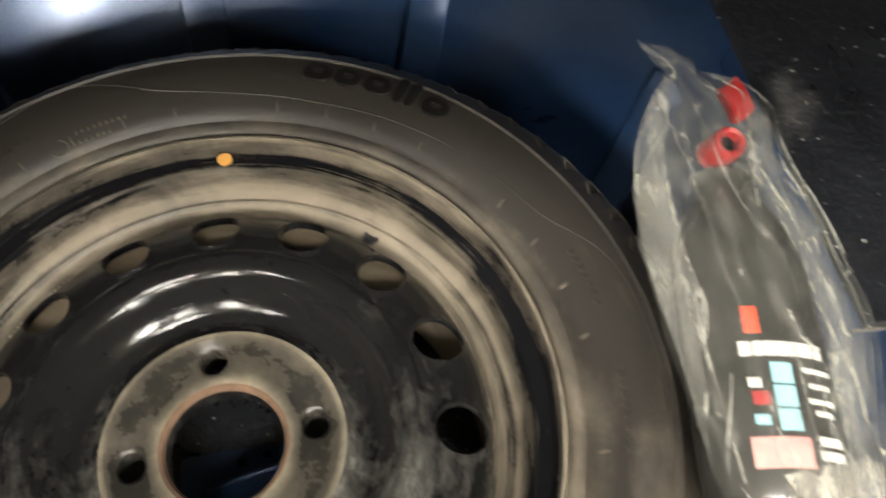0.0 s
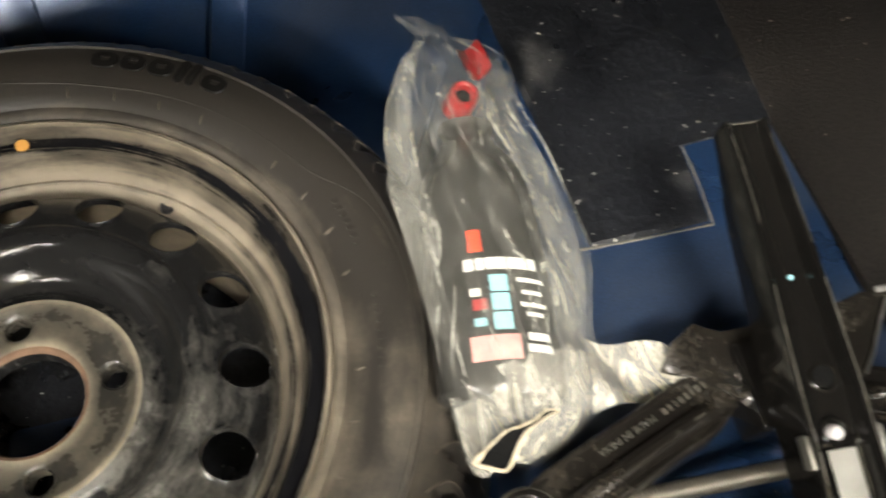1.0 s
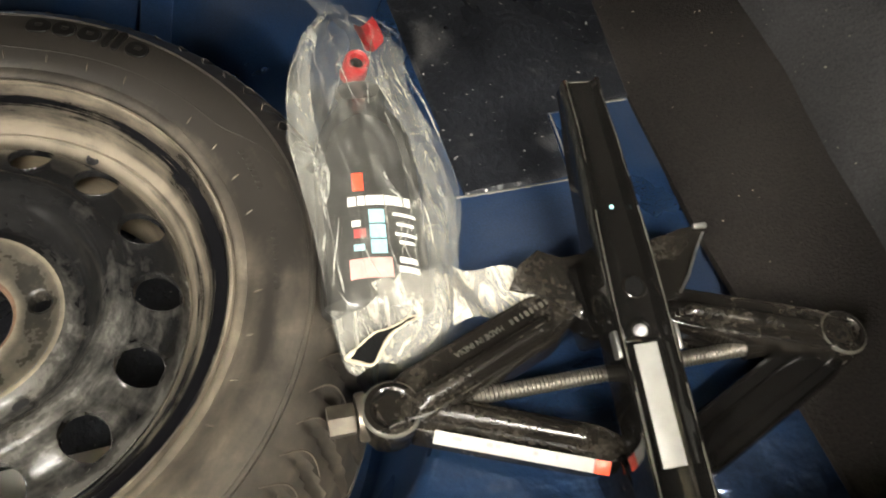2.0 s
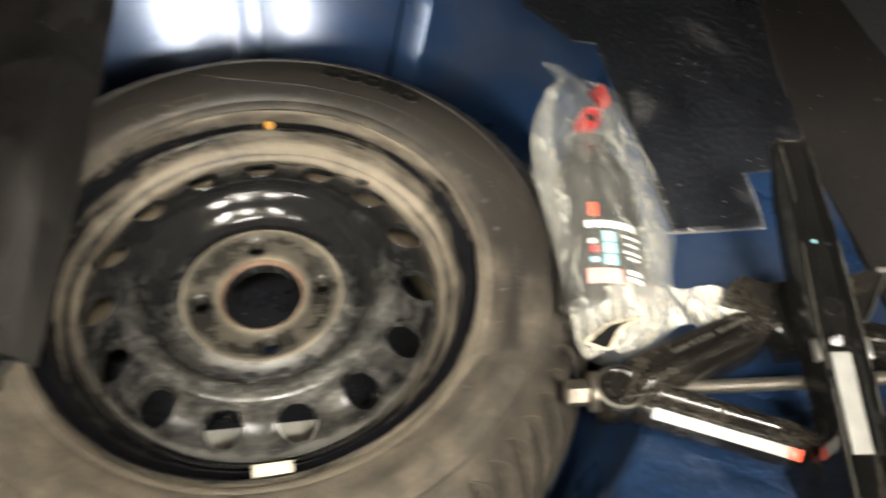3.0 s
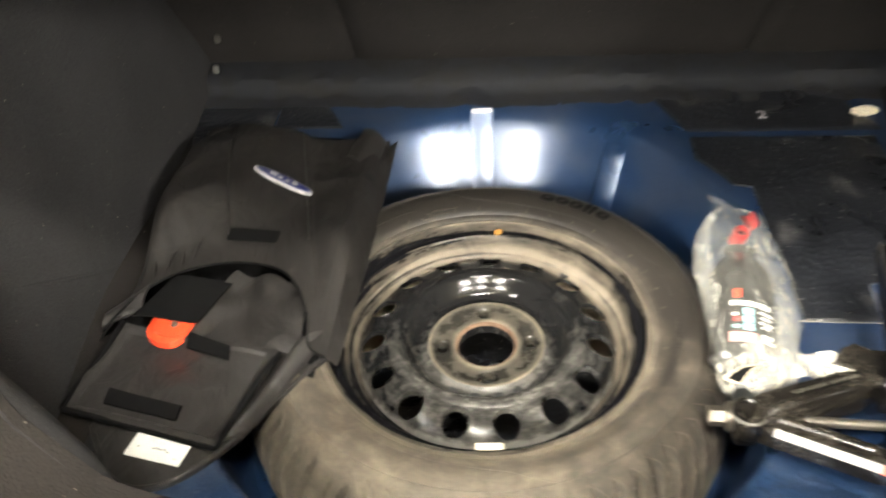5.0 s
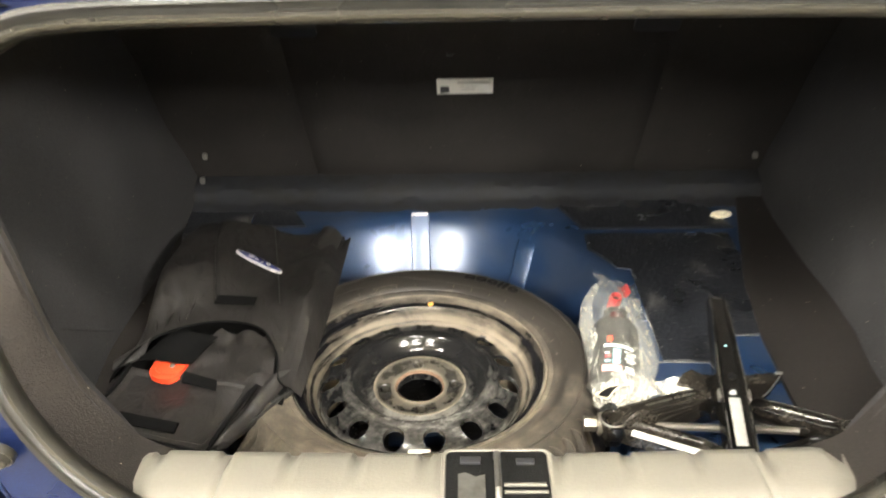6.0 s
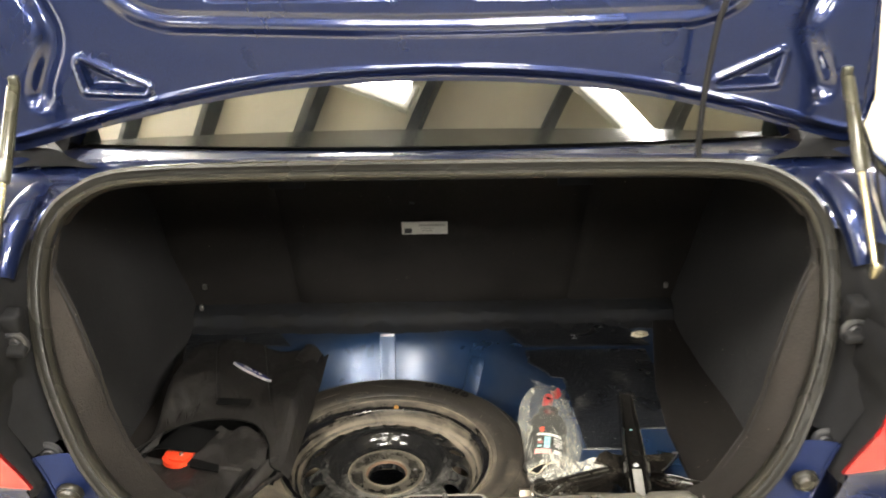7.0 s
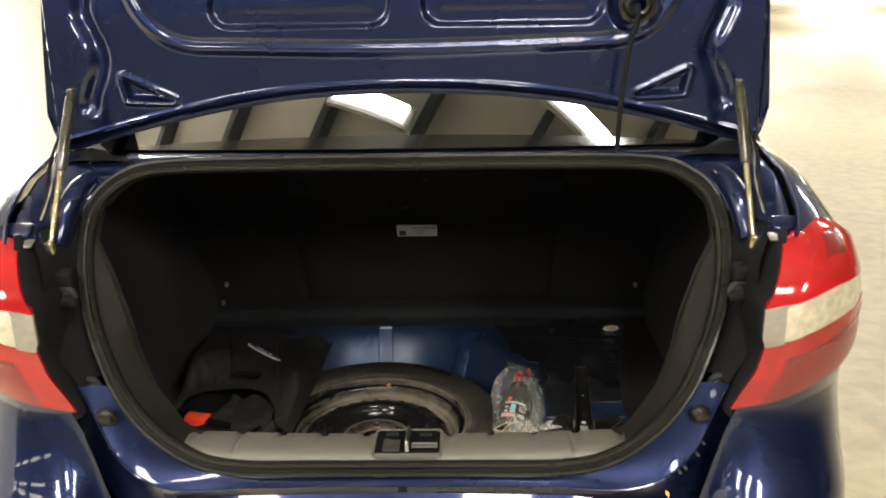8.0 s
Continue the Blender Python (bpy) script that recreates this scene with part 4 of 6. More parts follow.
def lumpy_plate(outline_fn, nu, nv, z, amp, seed):
    top = []
    for j in range(nv + 1):
        row = []
        for i in range(nu + 1):
            x, y = outline_fn(i / nu, j / nv)
            e = min(i, nu - i, j, nv - j)
            h = amp * (noise.noise((x * 60 + seed, y * 60, 3.1)) * 0.5 + noise.noise((x * 17, y * 17 + seed, 1.2)))
            row.append((x, y, z + (0.0035 + h if e else -0.001)))
        top.append(row)
    return rows_mesh(top)


def pad_map(u, v):
    x0 = 0.262 + 0.012 * (1 - v)
    x1 = 0.362 + 0.006 * v / 0.17 if v < 0.17 else 0.480
    y = 0.43 + v * 0.40
    x0 = max(0.20, min(x0, WX + math.sqrt(max(0, (well_rim(math.atan2(y - WY, x0 - WX)) + 0.012) ** 2 - (y - WY) ** 2)))) if y > 0.7 else x0
    return x0 + (x1 - x0) * u, y


part("sound_pad", lumpy_plate(pad_map, 40, 66, 0.4985, 0.0012, 5.0), PAD, car, "black bitumen sound pad with pale scuffs")
for pts in ([(0.268, 0.4335), (0.300, 0.4318), (0.330, 0.4312), (0.362, 0.4305)], [(0.362, 0.432), (0.366, 0.465), (0.368, 0.497)], [(0.368, 0.4985), (0.400, 0.499), (0.437, 0.4985)]):
    pts = spline([(x, y, 0.5008) for x, y in pts], 24)
    part("pad_edge", tube(pts, [0.0006 + 0.0009 * abs(noise.noise((k * 0.6, pts[0].x * 50, 3.0))) for k in range(25)], 6), DRY_SEALER, car, "dull dried sealer along the pad's edge")
part("sound_pad", lumpy_plate(lambda u, v: (0.20 + 0.30 * u - 0.05 * v, 0.838 + 0.125 * v), 40, 20, 0.4985, 0.0012, 9.0), PAD, car, "black bitumen sound pad with pale scuffs")
part("sound_pad", lumpy_plate(lambda u, v: (-0.60 + 0.16 * u, 0.16 + 0.78 * v), 20, 60, 0.4985, 0.001, 2.0), PAD, car)
part("sound_pad", lumpy_plate(lambda u, v: (-0.445 + 0.12 * u - 0.04 * v * u, 0.862 + 0.075 * v), 24, 14, 0.4985, 0.001, 7.0), PAD, car)
# dirty cross member at the seat's foot; first rows lie dark over the floor
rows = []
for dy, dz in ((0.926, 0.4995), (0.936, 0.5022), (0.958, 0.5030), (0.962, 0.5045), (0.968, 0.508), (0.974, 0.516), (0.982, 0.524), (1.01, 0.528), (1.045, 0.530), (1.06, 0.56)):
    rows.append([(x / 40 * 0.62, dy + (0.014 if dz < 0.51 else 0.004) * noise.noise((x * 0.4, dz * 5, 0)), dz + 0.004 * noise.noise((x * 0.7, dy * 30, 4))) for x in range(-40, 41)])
SEAM_DARK = dusty("dark_seam", (0.004, 0.005, 0.008), (0.010, 0.009, 0.008), 0.30, 0.8, 0.95, scale=22, relief=0.4)
part("cross_member", rows_mesh(rows), SEAM_DARK, car, "dirty dark seam along the foot of the rear seat and dark strip before it")

# seat back, leaning towards the boot
def seat_point(x, f, out=0.0):
    return (x, 1.045 - 0.35 * f - out, 0.520 + 0.57 * f)


rows = []
for k in range(25):
    f = k / 24
    rows.append([seat_point(j / 40 * 0.66, f, 0.012 * math.cos(j / 40 * math.pi / 2) ** 0.5 * math.sin(f * math.pi) ** 0.4 - (0.010 if abs(j) in (20,) else 0)) for j in range(-40, 41)])
part("seat_back", rows_mesh(rows), SHADED_CARPET, car, "black carpeted back of the rear seat")
tilt = math.degrees(math.atan2(0.35, 0.57))
label = part("seat_label", prism(rounded(0.100, 0.040, 0.002), 0, 0.0012, pose(-0.019, 0.862, 0.785, 90 + 0, 0, 0) @ pose(0, 0, 0, tilt - 2, 0, 0)), WHITE, car, "white printed paper label on the seat back")
M = pose(-0.019, 0.862, 0.785, 90, 0, 0) @ pose(0, 0, 0, tilt - 2, 0, 0)
part("print", prism(rounded(0.016, 0.016, 0.001, cx=-0.036, cy=-0.008), 0.0012, 0.0018, M), INK, label)
part("print", prism(rounded(0.058, 0.006, 0.001, cx=0.016, cy=0.010), 0.0012, 0.0018, M), LABEL_GREY, label)
for cy, w in ((0.0, 0.03), (-0.008, 0.024)):
    part("print", prism(rounded(w, 0.0022, 0.0008, cx=0.006, cy=cy), 0.0012, 0.0018, M), LABEL_GREY, label)
for cx in (-0.300, 0.295):
    part("latch_cover", prism(rounded(0.075, 0.040, 0.006), 0, 0.004, Matrix.Translation(seat_point(cx, (0.915 - 0.52) / 0.57, 0.010)) @ pose(0, 0, 0, 90 + tilt, 0, 0), 0.0015), BLACK_PLASTIC, car, "black seat latch cover")
for cx, cz in ((-0.044, 0.855), (0.008, 0.935)):
    f = (cz - 0.52) / 0.57
    part("trim_clip", box((0.012, 0.006, 0.008), Matrix.Translation(seat_point(cx, f, 0.010)) @ pose(0, 0, 0, -tilt, 0, 20), 0.002), BLACK_PLASTIC, car)


LIP_X = [(0.50, 0.352), (0.66, 0.352), (0.69, 0.356), (0.732, 0.383), (0.77, 0.405), (0.829, 0.423), (0.89, 0.433), (0.95, 0.458), (1.0, 0.486), (1.055, 0.478), (1.085, 0.45), (1.105, 0.42)]
LIP_Y = [(0.50, 0.060), (0.69, 0.050), (0.89, 0.058), (0.95, 0.080), (1.0, 0.100), (1.055, 0.125), (1.105, 0.150)]


def side_trim(side):
    rows = []
    for k in range(41):
        z = 0.500 + 0.60 * k / 40
        x_a, y_a = lerp_keys(LIP_X, z), lerp_keys(LIP_Y, z)
        f = (z - 0.52) / 0.57
        y_b = 1.045 - 0.35 * max(0, f) + 0.01
        row = []
        for j in range(49):
            u = j / 48
            y = y_a + (y_b - y_a) * u
            wall = lerp_keys([(0, 0.50), (0.15, 0.545), (0.47, 0.572), (0.65, 0.57), (0.85, 0.57), (1.05, 0.585)], y) + 0.06 * (z - 0.5)
            wall += 0.010 * noise.noise((y * 5, z * 5, side * 3.0))
            x = x_a + (wall - x_a) * smooth01((y - y_a) / (0.085 + 0.085 * smooth01((z - 0.56) / 0.16)))
            row.append((side * x, y, z))
        rows.append(row)
    return rows_mesh(rows)


def trim_lip(side):
    """The turned edge of the lining between the rubber seal and the boot."""
    rows = [[], [], [], [], []]
    for i in range(14, 66):
        a = SEAL3[i]
        z_b = max(0.62, a.z - 0.03 * smooth01((0.86 - a.z) / 0.12))
        b = Vector((min(lerp_keys(LIP_X, z_b), a.x - 0.006), lerp_keys(LIP_Y, z_b), z_b))
        if a.z > 1.06:
            b = a + Vector((-0.01, 0.012, -0.012))
        for k, (f, dy) in enumerate(((0.0, 0.004), (0.25, -0.002), (0.6, -0.003), (0.92, 0.0), (1.0, 0.012))):
            p = a.lerp(b, f)
            rows[k].append((side * p.x, p.y + dy, p.z))
    return rows_mesh(rows)


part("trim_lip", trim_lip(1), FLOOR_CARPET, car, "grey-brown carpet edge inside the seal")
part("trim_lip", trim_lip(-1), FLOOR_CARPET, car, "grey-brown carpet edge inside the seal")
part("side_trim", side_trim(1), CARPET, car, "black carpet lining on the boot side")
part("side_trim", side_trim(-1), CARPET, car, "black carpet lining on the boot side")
part("shelf_underside", rows_mesh([[(x / 20 * 0.60, y + 0.10 * (x / 20) ** 2, z - 0.034 * (x / 20) ** 2) for x in range(-20, 21)] for y, z in ((0.206, 1.101), (0.35, 1.086), (0.50, 1.086), (0.74, 1.088))]), COWL, car)
for sx, sy, sz in ((-0.545, 0.985, 0.60), (-0.552, 0.965, 0.555), (0.548, 0.955, 0.60)):
    part("trim_clip", box((0.010, 0.010, 0.014), pose(sx, sy, sz), 0.003), STEEL, car, "small bright trim clip")

a, b = Vector((-0.574, 0.320, 0.653)), Vector((-0.580, 0.540, 0.490))
pts = [a.lerp(b, k / 20) for k in range(21)]
for p in pts:
    wall = lerp_keys([(0, 0.50), (0.15, 0.545), (0.47, 0.572), (0.65, 0.57)], p.y) + 0.06 * (p.z - 0.5) + 0.010 * noise.noise((p.y * 5, p.z * 5, -3.0))
    p.x = -wall - 0.0014
part("lining_crease", tube(pts, [0.0008 + 0.0026 * math.sin(math.pi * (0.08 + 0.9 * k / 20)) for k in range(21)], 10), CARPET, car, "long crease in the carpet lining")

# sill cover with the latch pocket
rows = []
prof = [(-0.046, 0.690), (-0.042, 0.698), (-0.034, 0.7025), (-0.015, 0.7020), (0.010, 0.6985), (0.032, 0.6945), (0.044, 0.690), (0.051, 0.684), (0.056, 0.670), (0.058, 0.60), (0.064, 0.50)]
for y, z in prof:
    row = []
    for j in range(-90, 91):
        x = j / 90 * 0.358
        e = smooth01((abs(x) - 0.318) / 0.047)
        zz = z + 0.008 * (abs(x) / 0.35) ** 2 - (0.006 * e if z > 0.66 else 0)
        if 0.03 < y < 0.0535 and (j % 17) < 3:
            zz -= 0.005
        if abs(abs(x) - 0.262) < 0.003 and z > 0.69:
            zz -= 0.0025
        row.append((x, y + 0.010 * e * (y < 0), zz))
    rows.append(row)
sill = part("sill_cover", rows_mesh(rows), TRIM_GREY, car, "pale grey plastic cover on the boot sill")
M = pose(0.007, -0.002, 0.7012, -4, 0, 0)
fr = bmesh.new()
rows_mesh([[(x, y, -0.004) for x, y in rounded(0.110, 0.086, 0.010)], [(x, y, 0.0022) for x, y in rounded(0.109, 0.085, 0.010)], [(x, y, 0.0024) for x, y in rounded(0.102, 0.080, 0.007)], [(x, y, 0.0008) for x, y in rounded(0.100, 0.078, 0.007)]], True, fr)
bmesh.ops.transform(fr, verts=fr.verts, matrix=M)
part("latch_surround", fr, TRIM_GREY, sill)
part("latch_pocket", prism(rounded(0.100, 0.078, 0.007), -0.001, 0.0016, M), VELCRO, sill, "black latch pocket")
part("latch_plate", prism([(-0.013, -0.019), (0.013, -0.019), (0.013, 0.016), (0.004, 0.013), (-0.006, 0.019), (-0.013, 0.017)], 0, 0.0025, M @ pose(-0.025, -0.014, 0.002)), STEEL, sill)
part("latch_block", box((0.020, 0.010, 0.003), M @ pose(-0.026, 0.024, 0.003), 0.001), BLACK_PLASTIC, sill)
part("striker", tube([M @ Vector((0.000, -0.032, 0.001)), M @ Vector((0.000, -0.028, 0.014)), M @ Vector((0.000, 0.022, 0.014)), M @ Vector((0.000, 0.028, 0.001))], 0.0034, 8), STEEL, sill, "steel striker loop")
part("latch_bar", tube([M @ Vector((0.006, -0.012, 0.004)), M @ Vector((0.046, -0.012, 0.004))], 0.0022, 8), STRUT, sill)
part("latch_bar", tube([M @ Vector((0.006, -0.022, 0.004)), M @ Vector((0.047, -0.022, 0.004))], 0.0018, 8), STRUT, sill)
part("latch_block", box((0.018, 0.008, 0.003), M @ pose(0.028, 0.022, 0.003), 0.001), BLACK_PLASTIC, sill)

# ---- spare wheel lying in the well ----
wheel = thing("spare_wheel", (WX, WY, 0.323), "dusty spare wheel with a black steel rim lying flat", "wheel")
GROOVES = 72


def tread_wave(k, a, r, z):
    if 14 <= k <= 20:
        g = ((a * GROOVES / (2 * math.pi)) + 0.10 * (k - 14)) % 1.0
        if g < 0.24:
            d = (0.0028, 0.0060, 0.0080, 0.0092, 0.009, 0.008, 0.006)[k - 14]
            return r - d, z - (0.0016, 0.0040, 0.0050, 0.004, 0.002, 0, 0)[k - 14]
    return r, z


tyre_prof = [(0.190, 0.472), (0.1935, 0.484), (0.196, 0.4905), (0.1995, 0.4945), (0.204, 0.4955), (0.206, 0.4985), (0.212, 0.502), (0.220, 0.5055),
             (0.232, 0.5085), (0.243, 0.508), (0.250, 0.5065), (0.2515, 0.5078), (0.2530, 0.5062), (0.262, 0.5000), (0.2695, 0.4930), (0.2745, 0.4865), (0.279, 0.479),
             (0.285, 0.469), (0.2905, 0.457), (0.294, 0.443), (0.2965, 0.425), (0.298, 0.411), (0.293, 0.410), (0.293, 0.404), (0.298, 0.403), (0.297, 0.385),
             (0.290, 0.362), (0.279, 0.344), (0.26, 0.332), (0.235, 0.3235), (0.21, 0.326), (0.195, 0.34), (0.192, 0.36)]
tyre = part("tyre", lathe(tyre_prof, GROOVES * 8, (WX, WY, 0), wave=tread_wave), TYRE, wheel, "dusty black rubber tyre with worn shoulder blocks")


def on_wall(r, deg, lift=0.0):
    z = lerp_keys([(0.196, 0.4905), (0.204, 0.4955), (0.212, 0.502), (0.232, 0.5085), (0.25, 0.5065), (0.262, 0.5000), (0.2745, 0.4865)], r) + lift
    return Vector((WX + r * math.cos(radians(deg)), WY + r * math.sin(radians(deg)), z))


# two stretches of wavy moulded line divide the sidewall
WAVE = [(-62, 0.246), (-40, 0.2475), (-14, 0.2475), (4, 0.2465), (12, 0.2455), (17, 0.240), (21, 0.2285), (25, 0.2235), (34, 0.2215), (53, 0.2195), (69, 0.2175), (85, 0.2200), (96, 0.2265), (101, 0.2360), (105, 0.2470), (110, 0.2530), (118, 0.2545)]
line = []
for d in range(0, 360, 2):
    w = (d + 62) % 180 - 62
    r = lerp_keys(WAVE, w) if w <= 112 else 0.2545 + (0.246 - 0.2545) * (w - 112) / 6
    line.append(on_wall(r, d, 0.0002))
line = [(line[k - 2] + line[k - 1] * 2 + line[k] * 3 + line[(k + 1) % 180] * 2 + line[(k + 2) % 180]) / 9 for k in range(180)]
part("moulded_line", tube(line, 0.0008, 6, closed=True), TYRE, tyre)
# raised maker's mark as plain blocks, and small moulded marks
for deg, w, h, off in ((70.2, 0.0196, 0.0150, 0), (65.2, 0.0190, 0.0150, 0), (60.2, 0.0190, 0.0150, 0), (56.4, 0.0062, 0.0210, 0.002), (54.3, 0.0062, 0.0210, 0.002), (50.2, 0.0190, 0.0150, 0)):
    p = on_wall(0.2385 + off, deg, -0.0003)
    lean = on_wall(0.2485, deg) - on_wall(0.2285, deg)
    m = Matrix.Translation(p) @ pose(0, 0, 0, 0, 0, deg - 90) @ pose(0, 0, 0, math.degrees(math.atan2(lean.z, 0.02)), 0, 0)
    outer, inner = rounded(w, h, min(w, h) * 0.45), rounded(w * 0.36, h * 0.30, min(w, h) * 0.10, cy=0.0008)
    bm = bmesh.new()
    if w > 0.01:
        rows_mesh([[(x, y, -0.001) for x, y in outer], [(x, y, 0.0016) for x, y in outer], [(x * 0.94, y * 0.94, 0.0022) for x, y in outer], [(x, y, 0.0022) for x, y in inner], [(x, y, -0.001) for x, y in inner]], True, bm)
    else:
        prism(outer, -0.001, 0.0022, None, 0.0005, bm)
    bmesh.ops.transform(bm, verts=bm.verts, matrix=m)
    part("raised_mark", bm, MARK_BLACK, tyre, "black raised mark")
for k in range(40):
    deg = k * 9 + 3.6
    if (k * 7) % 5 == 3:
        continue
    r0, r1 = 0.2065, 0.2150 + 0.004 * abs(noise.noise((k * 1.7, 2, 3)))
    pts = [on_wall(r0 + (r1 - r0) * j / 4, deg + 0.35 * j / 4, 0.0001) for j in range(5)]
    part("moulded_tick", tube(pts, [0.0002, 0.0006, 0.0008, 0.0006, 0.0002], 5), TICK_DUST, tyre)
# hooked edges of the shoulder blocks, one beside each groove
SHOULDER = [(0.2600, 0.5016), (0.2650, 0.4975), (0.2695, 0.4930), (0.2745, 0.4865), (0.279, 0.479), (0.285, 0.469)]
hook = []
for k in range(16):
    f = k / 15
    r = 0.2605 + 0.0235 * f
    z = lerp_keys(SHOULDER, r)
    a = 0.050 * math.sin(f * 2.6) - 0.012
    hook.append(Vector((r * math.cos(a), r * math.sin(a), z + 0.0002)))
edge_mesh = None
for k in range(GROOVES):
    if edge_mesh is None:
        ob = part("tread_edge", tube(hook, [0.0003 + 0.0006 * math.sin(math.pi * q / 15) for q in range(16)], 5), TICK_DUST, tyre)
        edge_mesh = ob.data
    else:
        ob = new("tread_edge", edge_mesh)
        ob.parent = tyre
        ob.matrix_parent_inverse = tyre.matrix_world.inverted()
    ob.matrix_world = Matrix.Translation((WX, WY, 0)) @ pose(0, 0, 0, 0, 0, k * 360 / GROOVES)
for deg0, n in ((-14, 9), (8, 7), (118, 10), (205, 9)):
    for k in range(n):
        p = on_wall(0.226, deg0 + k * 1.5, -0.0004)
        m = Matrix.Translation(p) @ pose(0, 0, 0, 0, 0, deg0 + k * 1.5 - 90)
        part("moulded_letter", prism(rounded(0.0036, 0.006, 0.001), 0, 0.0012, m), TYRE, tyre)

rim_prof = [(0.1572, 0.4450), (0.1590, 0.4445), (0.1612, 0.4480), (0.1640, 0.4545), (0.1668, 0.4565), (0.1690, 0.4560), (0.1712, 0.4575), (0.1740, 0.4605), (0.1757, 0.4665), (0.1772, 0.4745), (0.1795, 0.4785),
            (0.1880, 0.4808), (0.1893, 0.4845), (0.1900, 0.4905), (0.1916, 0.4940), (0.1938, 0.4935), (0.1955, 0.489), (0.1952, 0.480)]
rim = part("rim", lathe(rim_prof, 144, (WX, WY, 0)), RIM, wheel, "black steel rim under dried tan dust")
part("rim_edge", lathe([(0.1953, 0.4865), (0.1968, 0.489), (0.1985, 0.4915), (0.2005, 0.4935), (0.2005, 0.4925)], 144, (WX, WY, 0)), RUST, rim, "rusty brown bead line")
part("back_barrel", lathe([(0.1578, 0.444), (0.158, 0.42), (0.158, 0.39), (0.158, 0.36), (0.17, 0.34)], 72, (WX, WY, 0)), BARREL, rim, "tan dusty inside of the rim")

# worn writing stamped round the rim, and a ringed mark with small print on the sidewall
for deg0, n in ((108.5, 6), (116.0, 4), (127.0, 7), (139.5, 6)):
    for k in range(n):
        deg = deg0 + k * 1.25
        p = Vector((WX + 0.1604 * math.cos(radians(deg)), WY + 0.1604 * math.sin(radians(deg)), 0.4458))
        part("stamped_letter", prism(rounded(0.0016 + 0.0006 * ((k * 5) % 3 - 1), 0.0040, 0.0005), 0, 0.0016, Matrix.Translation(p) @ pose(0, 0, 0, 0, 0, deg - 90)), STAMP, rim)
part("ring_mark", tube([on_wall(0.2110, 114.2, 0.0004) + Vector((0.0062 * math.cos(2 * math.pi * k / 24), 0.0050 * math.sin(2 * math.pi * k / 24), 0.0016 * math.sin(2 * math.pi * k / 24))) for k in range(24)], 0.0005, 6, closed=True), TICK_DUST, tyre)
for row_r, count in ((0.2160, 9), (0.2105, 6)):
    for k in range(count):
        deg = 110.6 - k * 1.05
        part("small_print", prism(rounded(0.0018, 0.0032, 0.0005), 0, 0.0009, Matrix.Translation(on_wall(row_r, deg, -0.0002)) @ pose(0, 0, 0, 0, 0, deg - 90)), TICK_DUST, tyre)

DISC_Z = [(0.0345, 0.448), (0.038, 0.4525), (0.064, 0.4525), (0.068, 0.4547), (0.0715, 0.4545), (0.075, 0.4518), (0.079, 0.4500), (0.084, 0.4502), (0.090, 0.4540),
          (0.097, 0.4640), (0.1015, 0.4716), (0.1055, 0.4748), (0.111, 0.4760), (0.1155, 0.4762), (0.1175, 0.4752), (0.119, 0.4742), (0.126, 0.4726), (0.134, 0.4700), (0.142, 0.4660), (0.149, 0.4612), (0.1535, 0.4560), (0.1560, 0.4510), (0.1575, 0.4465)]


def disc_z(r):
    return lerp_keys(DISC_Z, r)


def holed_band(r0, r1, count, phase, hole_r, hole_at, lip, deep, bm):
    """A band of the wheel disc with round holes through it, one to each sector."""
    step = 2 * math.pi / count
    for s in range(count):
        mid = phase + s * step
        outline = []
        n_a, n_r = 8, 4
        for k in range(n_a):
            outline.append((mid - step / 2 + step * k / n_a, r0))
        for k in range(n_r):
            outline.append((mid + step / 2, r0 + (r1 - r0) * k / n_r))
        for k in range(n_a):
            outline.append((mid + step / 2 - step * k / n_a, r1))
        for k in range(n_r):
            outline.append((mid - step / 2, r1 - (r1 - r0) * k / n_r))
        outer = [Vector((r * math.cos(a), r * math.sin(a))) for a, r in outline]
        c = Vector((hole_at * math.cos(mid), hole_at * math.sin(mid)))
        rings_ = []
        for grow in (None, 1.35, 1.12, 1.0, 0.97, 0.96):
            ring = []
            for q in outer:
                d = (q - c).normalized()
                p = q if grow is None else c + d * hole_r * grow
                if grow == 1.35:
                    p = c + d * min(hole_r * 1.35, (q - c).length * 0.92)
                z = disc_z(p.length)
                if grow == 1.12:
                    z += lip * 0.4
                if grow == 1.0:
                    z += lip
                if grow == 0.97:
                    z += lip - 0.002
                if grow == 0.96:
                    z -= deep
                ring.append((WX + p.x, WY + p.y, z))
            rings_.append(ring)
        rows_mesh(rings_, True, bm)


bm = bmesh.new()
rows_zone = [r for r, _ in DISC_Z if 0.0715 <= r <= 0.119]
lathe([(r, disc_z(r)) for r in rows_zone], 120, (WX, WY, 0), bm)
holed_band(0.119, 0.1535, 15, radians(281), 0.0158, 0.1380, 0.0012, 0.006, bm)
lathe([(r, disc_z(r)) for r in (0.1535, 0.1560, 0.1575)], 120, (WX, WY, 0), bm)
bmesh.ops.remove_doubles(bm, verts=bm.verts, dist=1e-5)
disc = part("wheel_disc", bm, DISC, wheel, "scuffed black steel disc with a ring of round holes")
bm = bmesh.new()
holed_band(0.038, 0.068, 4, radians(5), 0.0085, 0.054, -0.002, 0.014, bm)
lathe([(r, disc_z(r)) for r in (0.068, 0.0715)], 64, (WX, WY, 0), bm)
bmesh.ops.remove_doubles(bm, verts=bm.verts, dist=1e-5)
part("hub_face", bm, HUB, disc, "tan dusty hub face with four bolt holes")
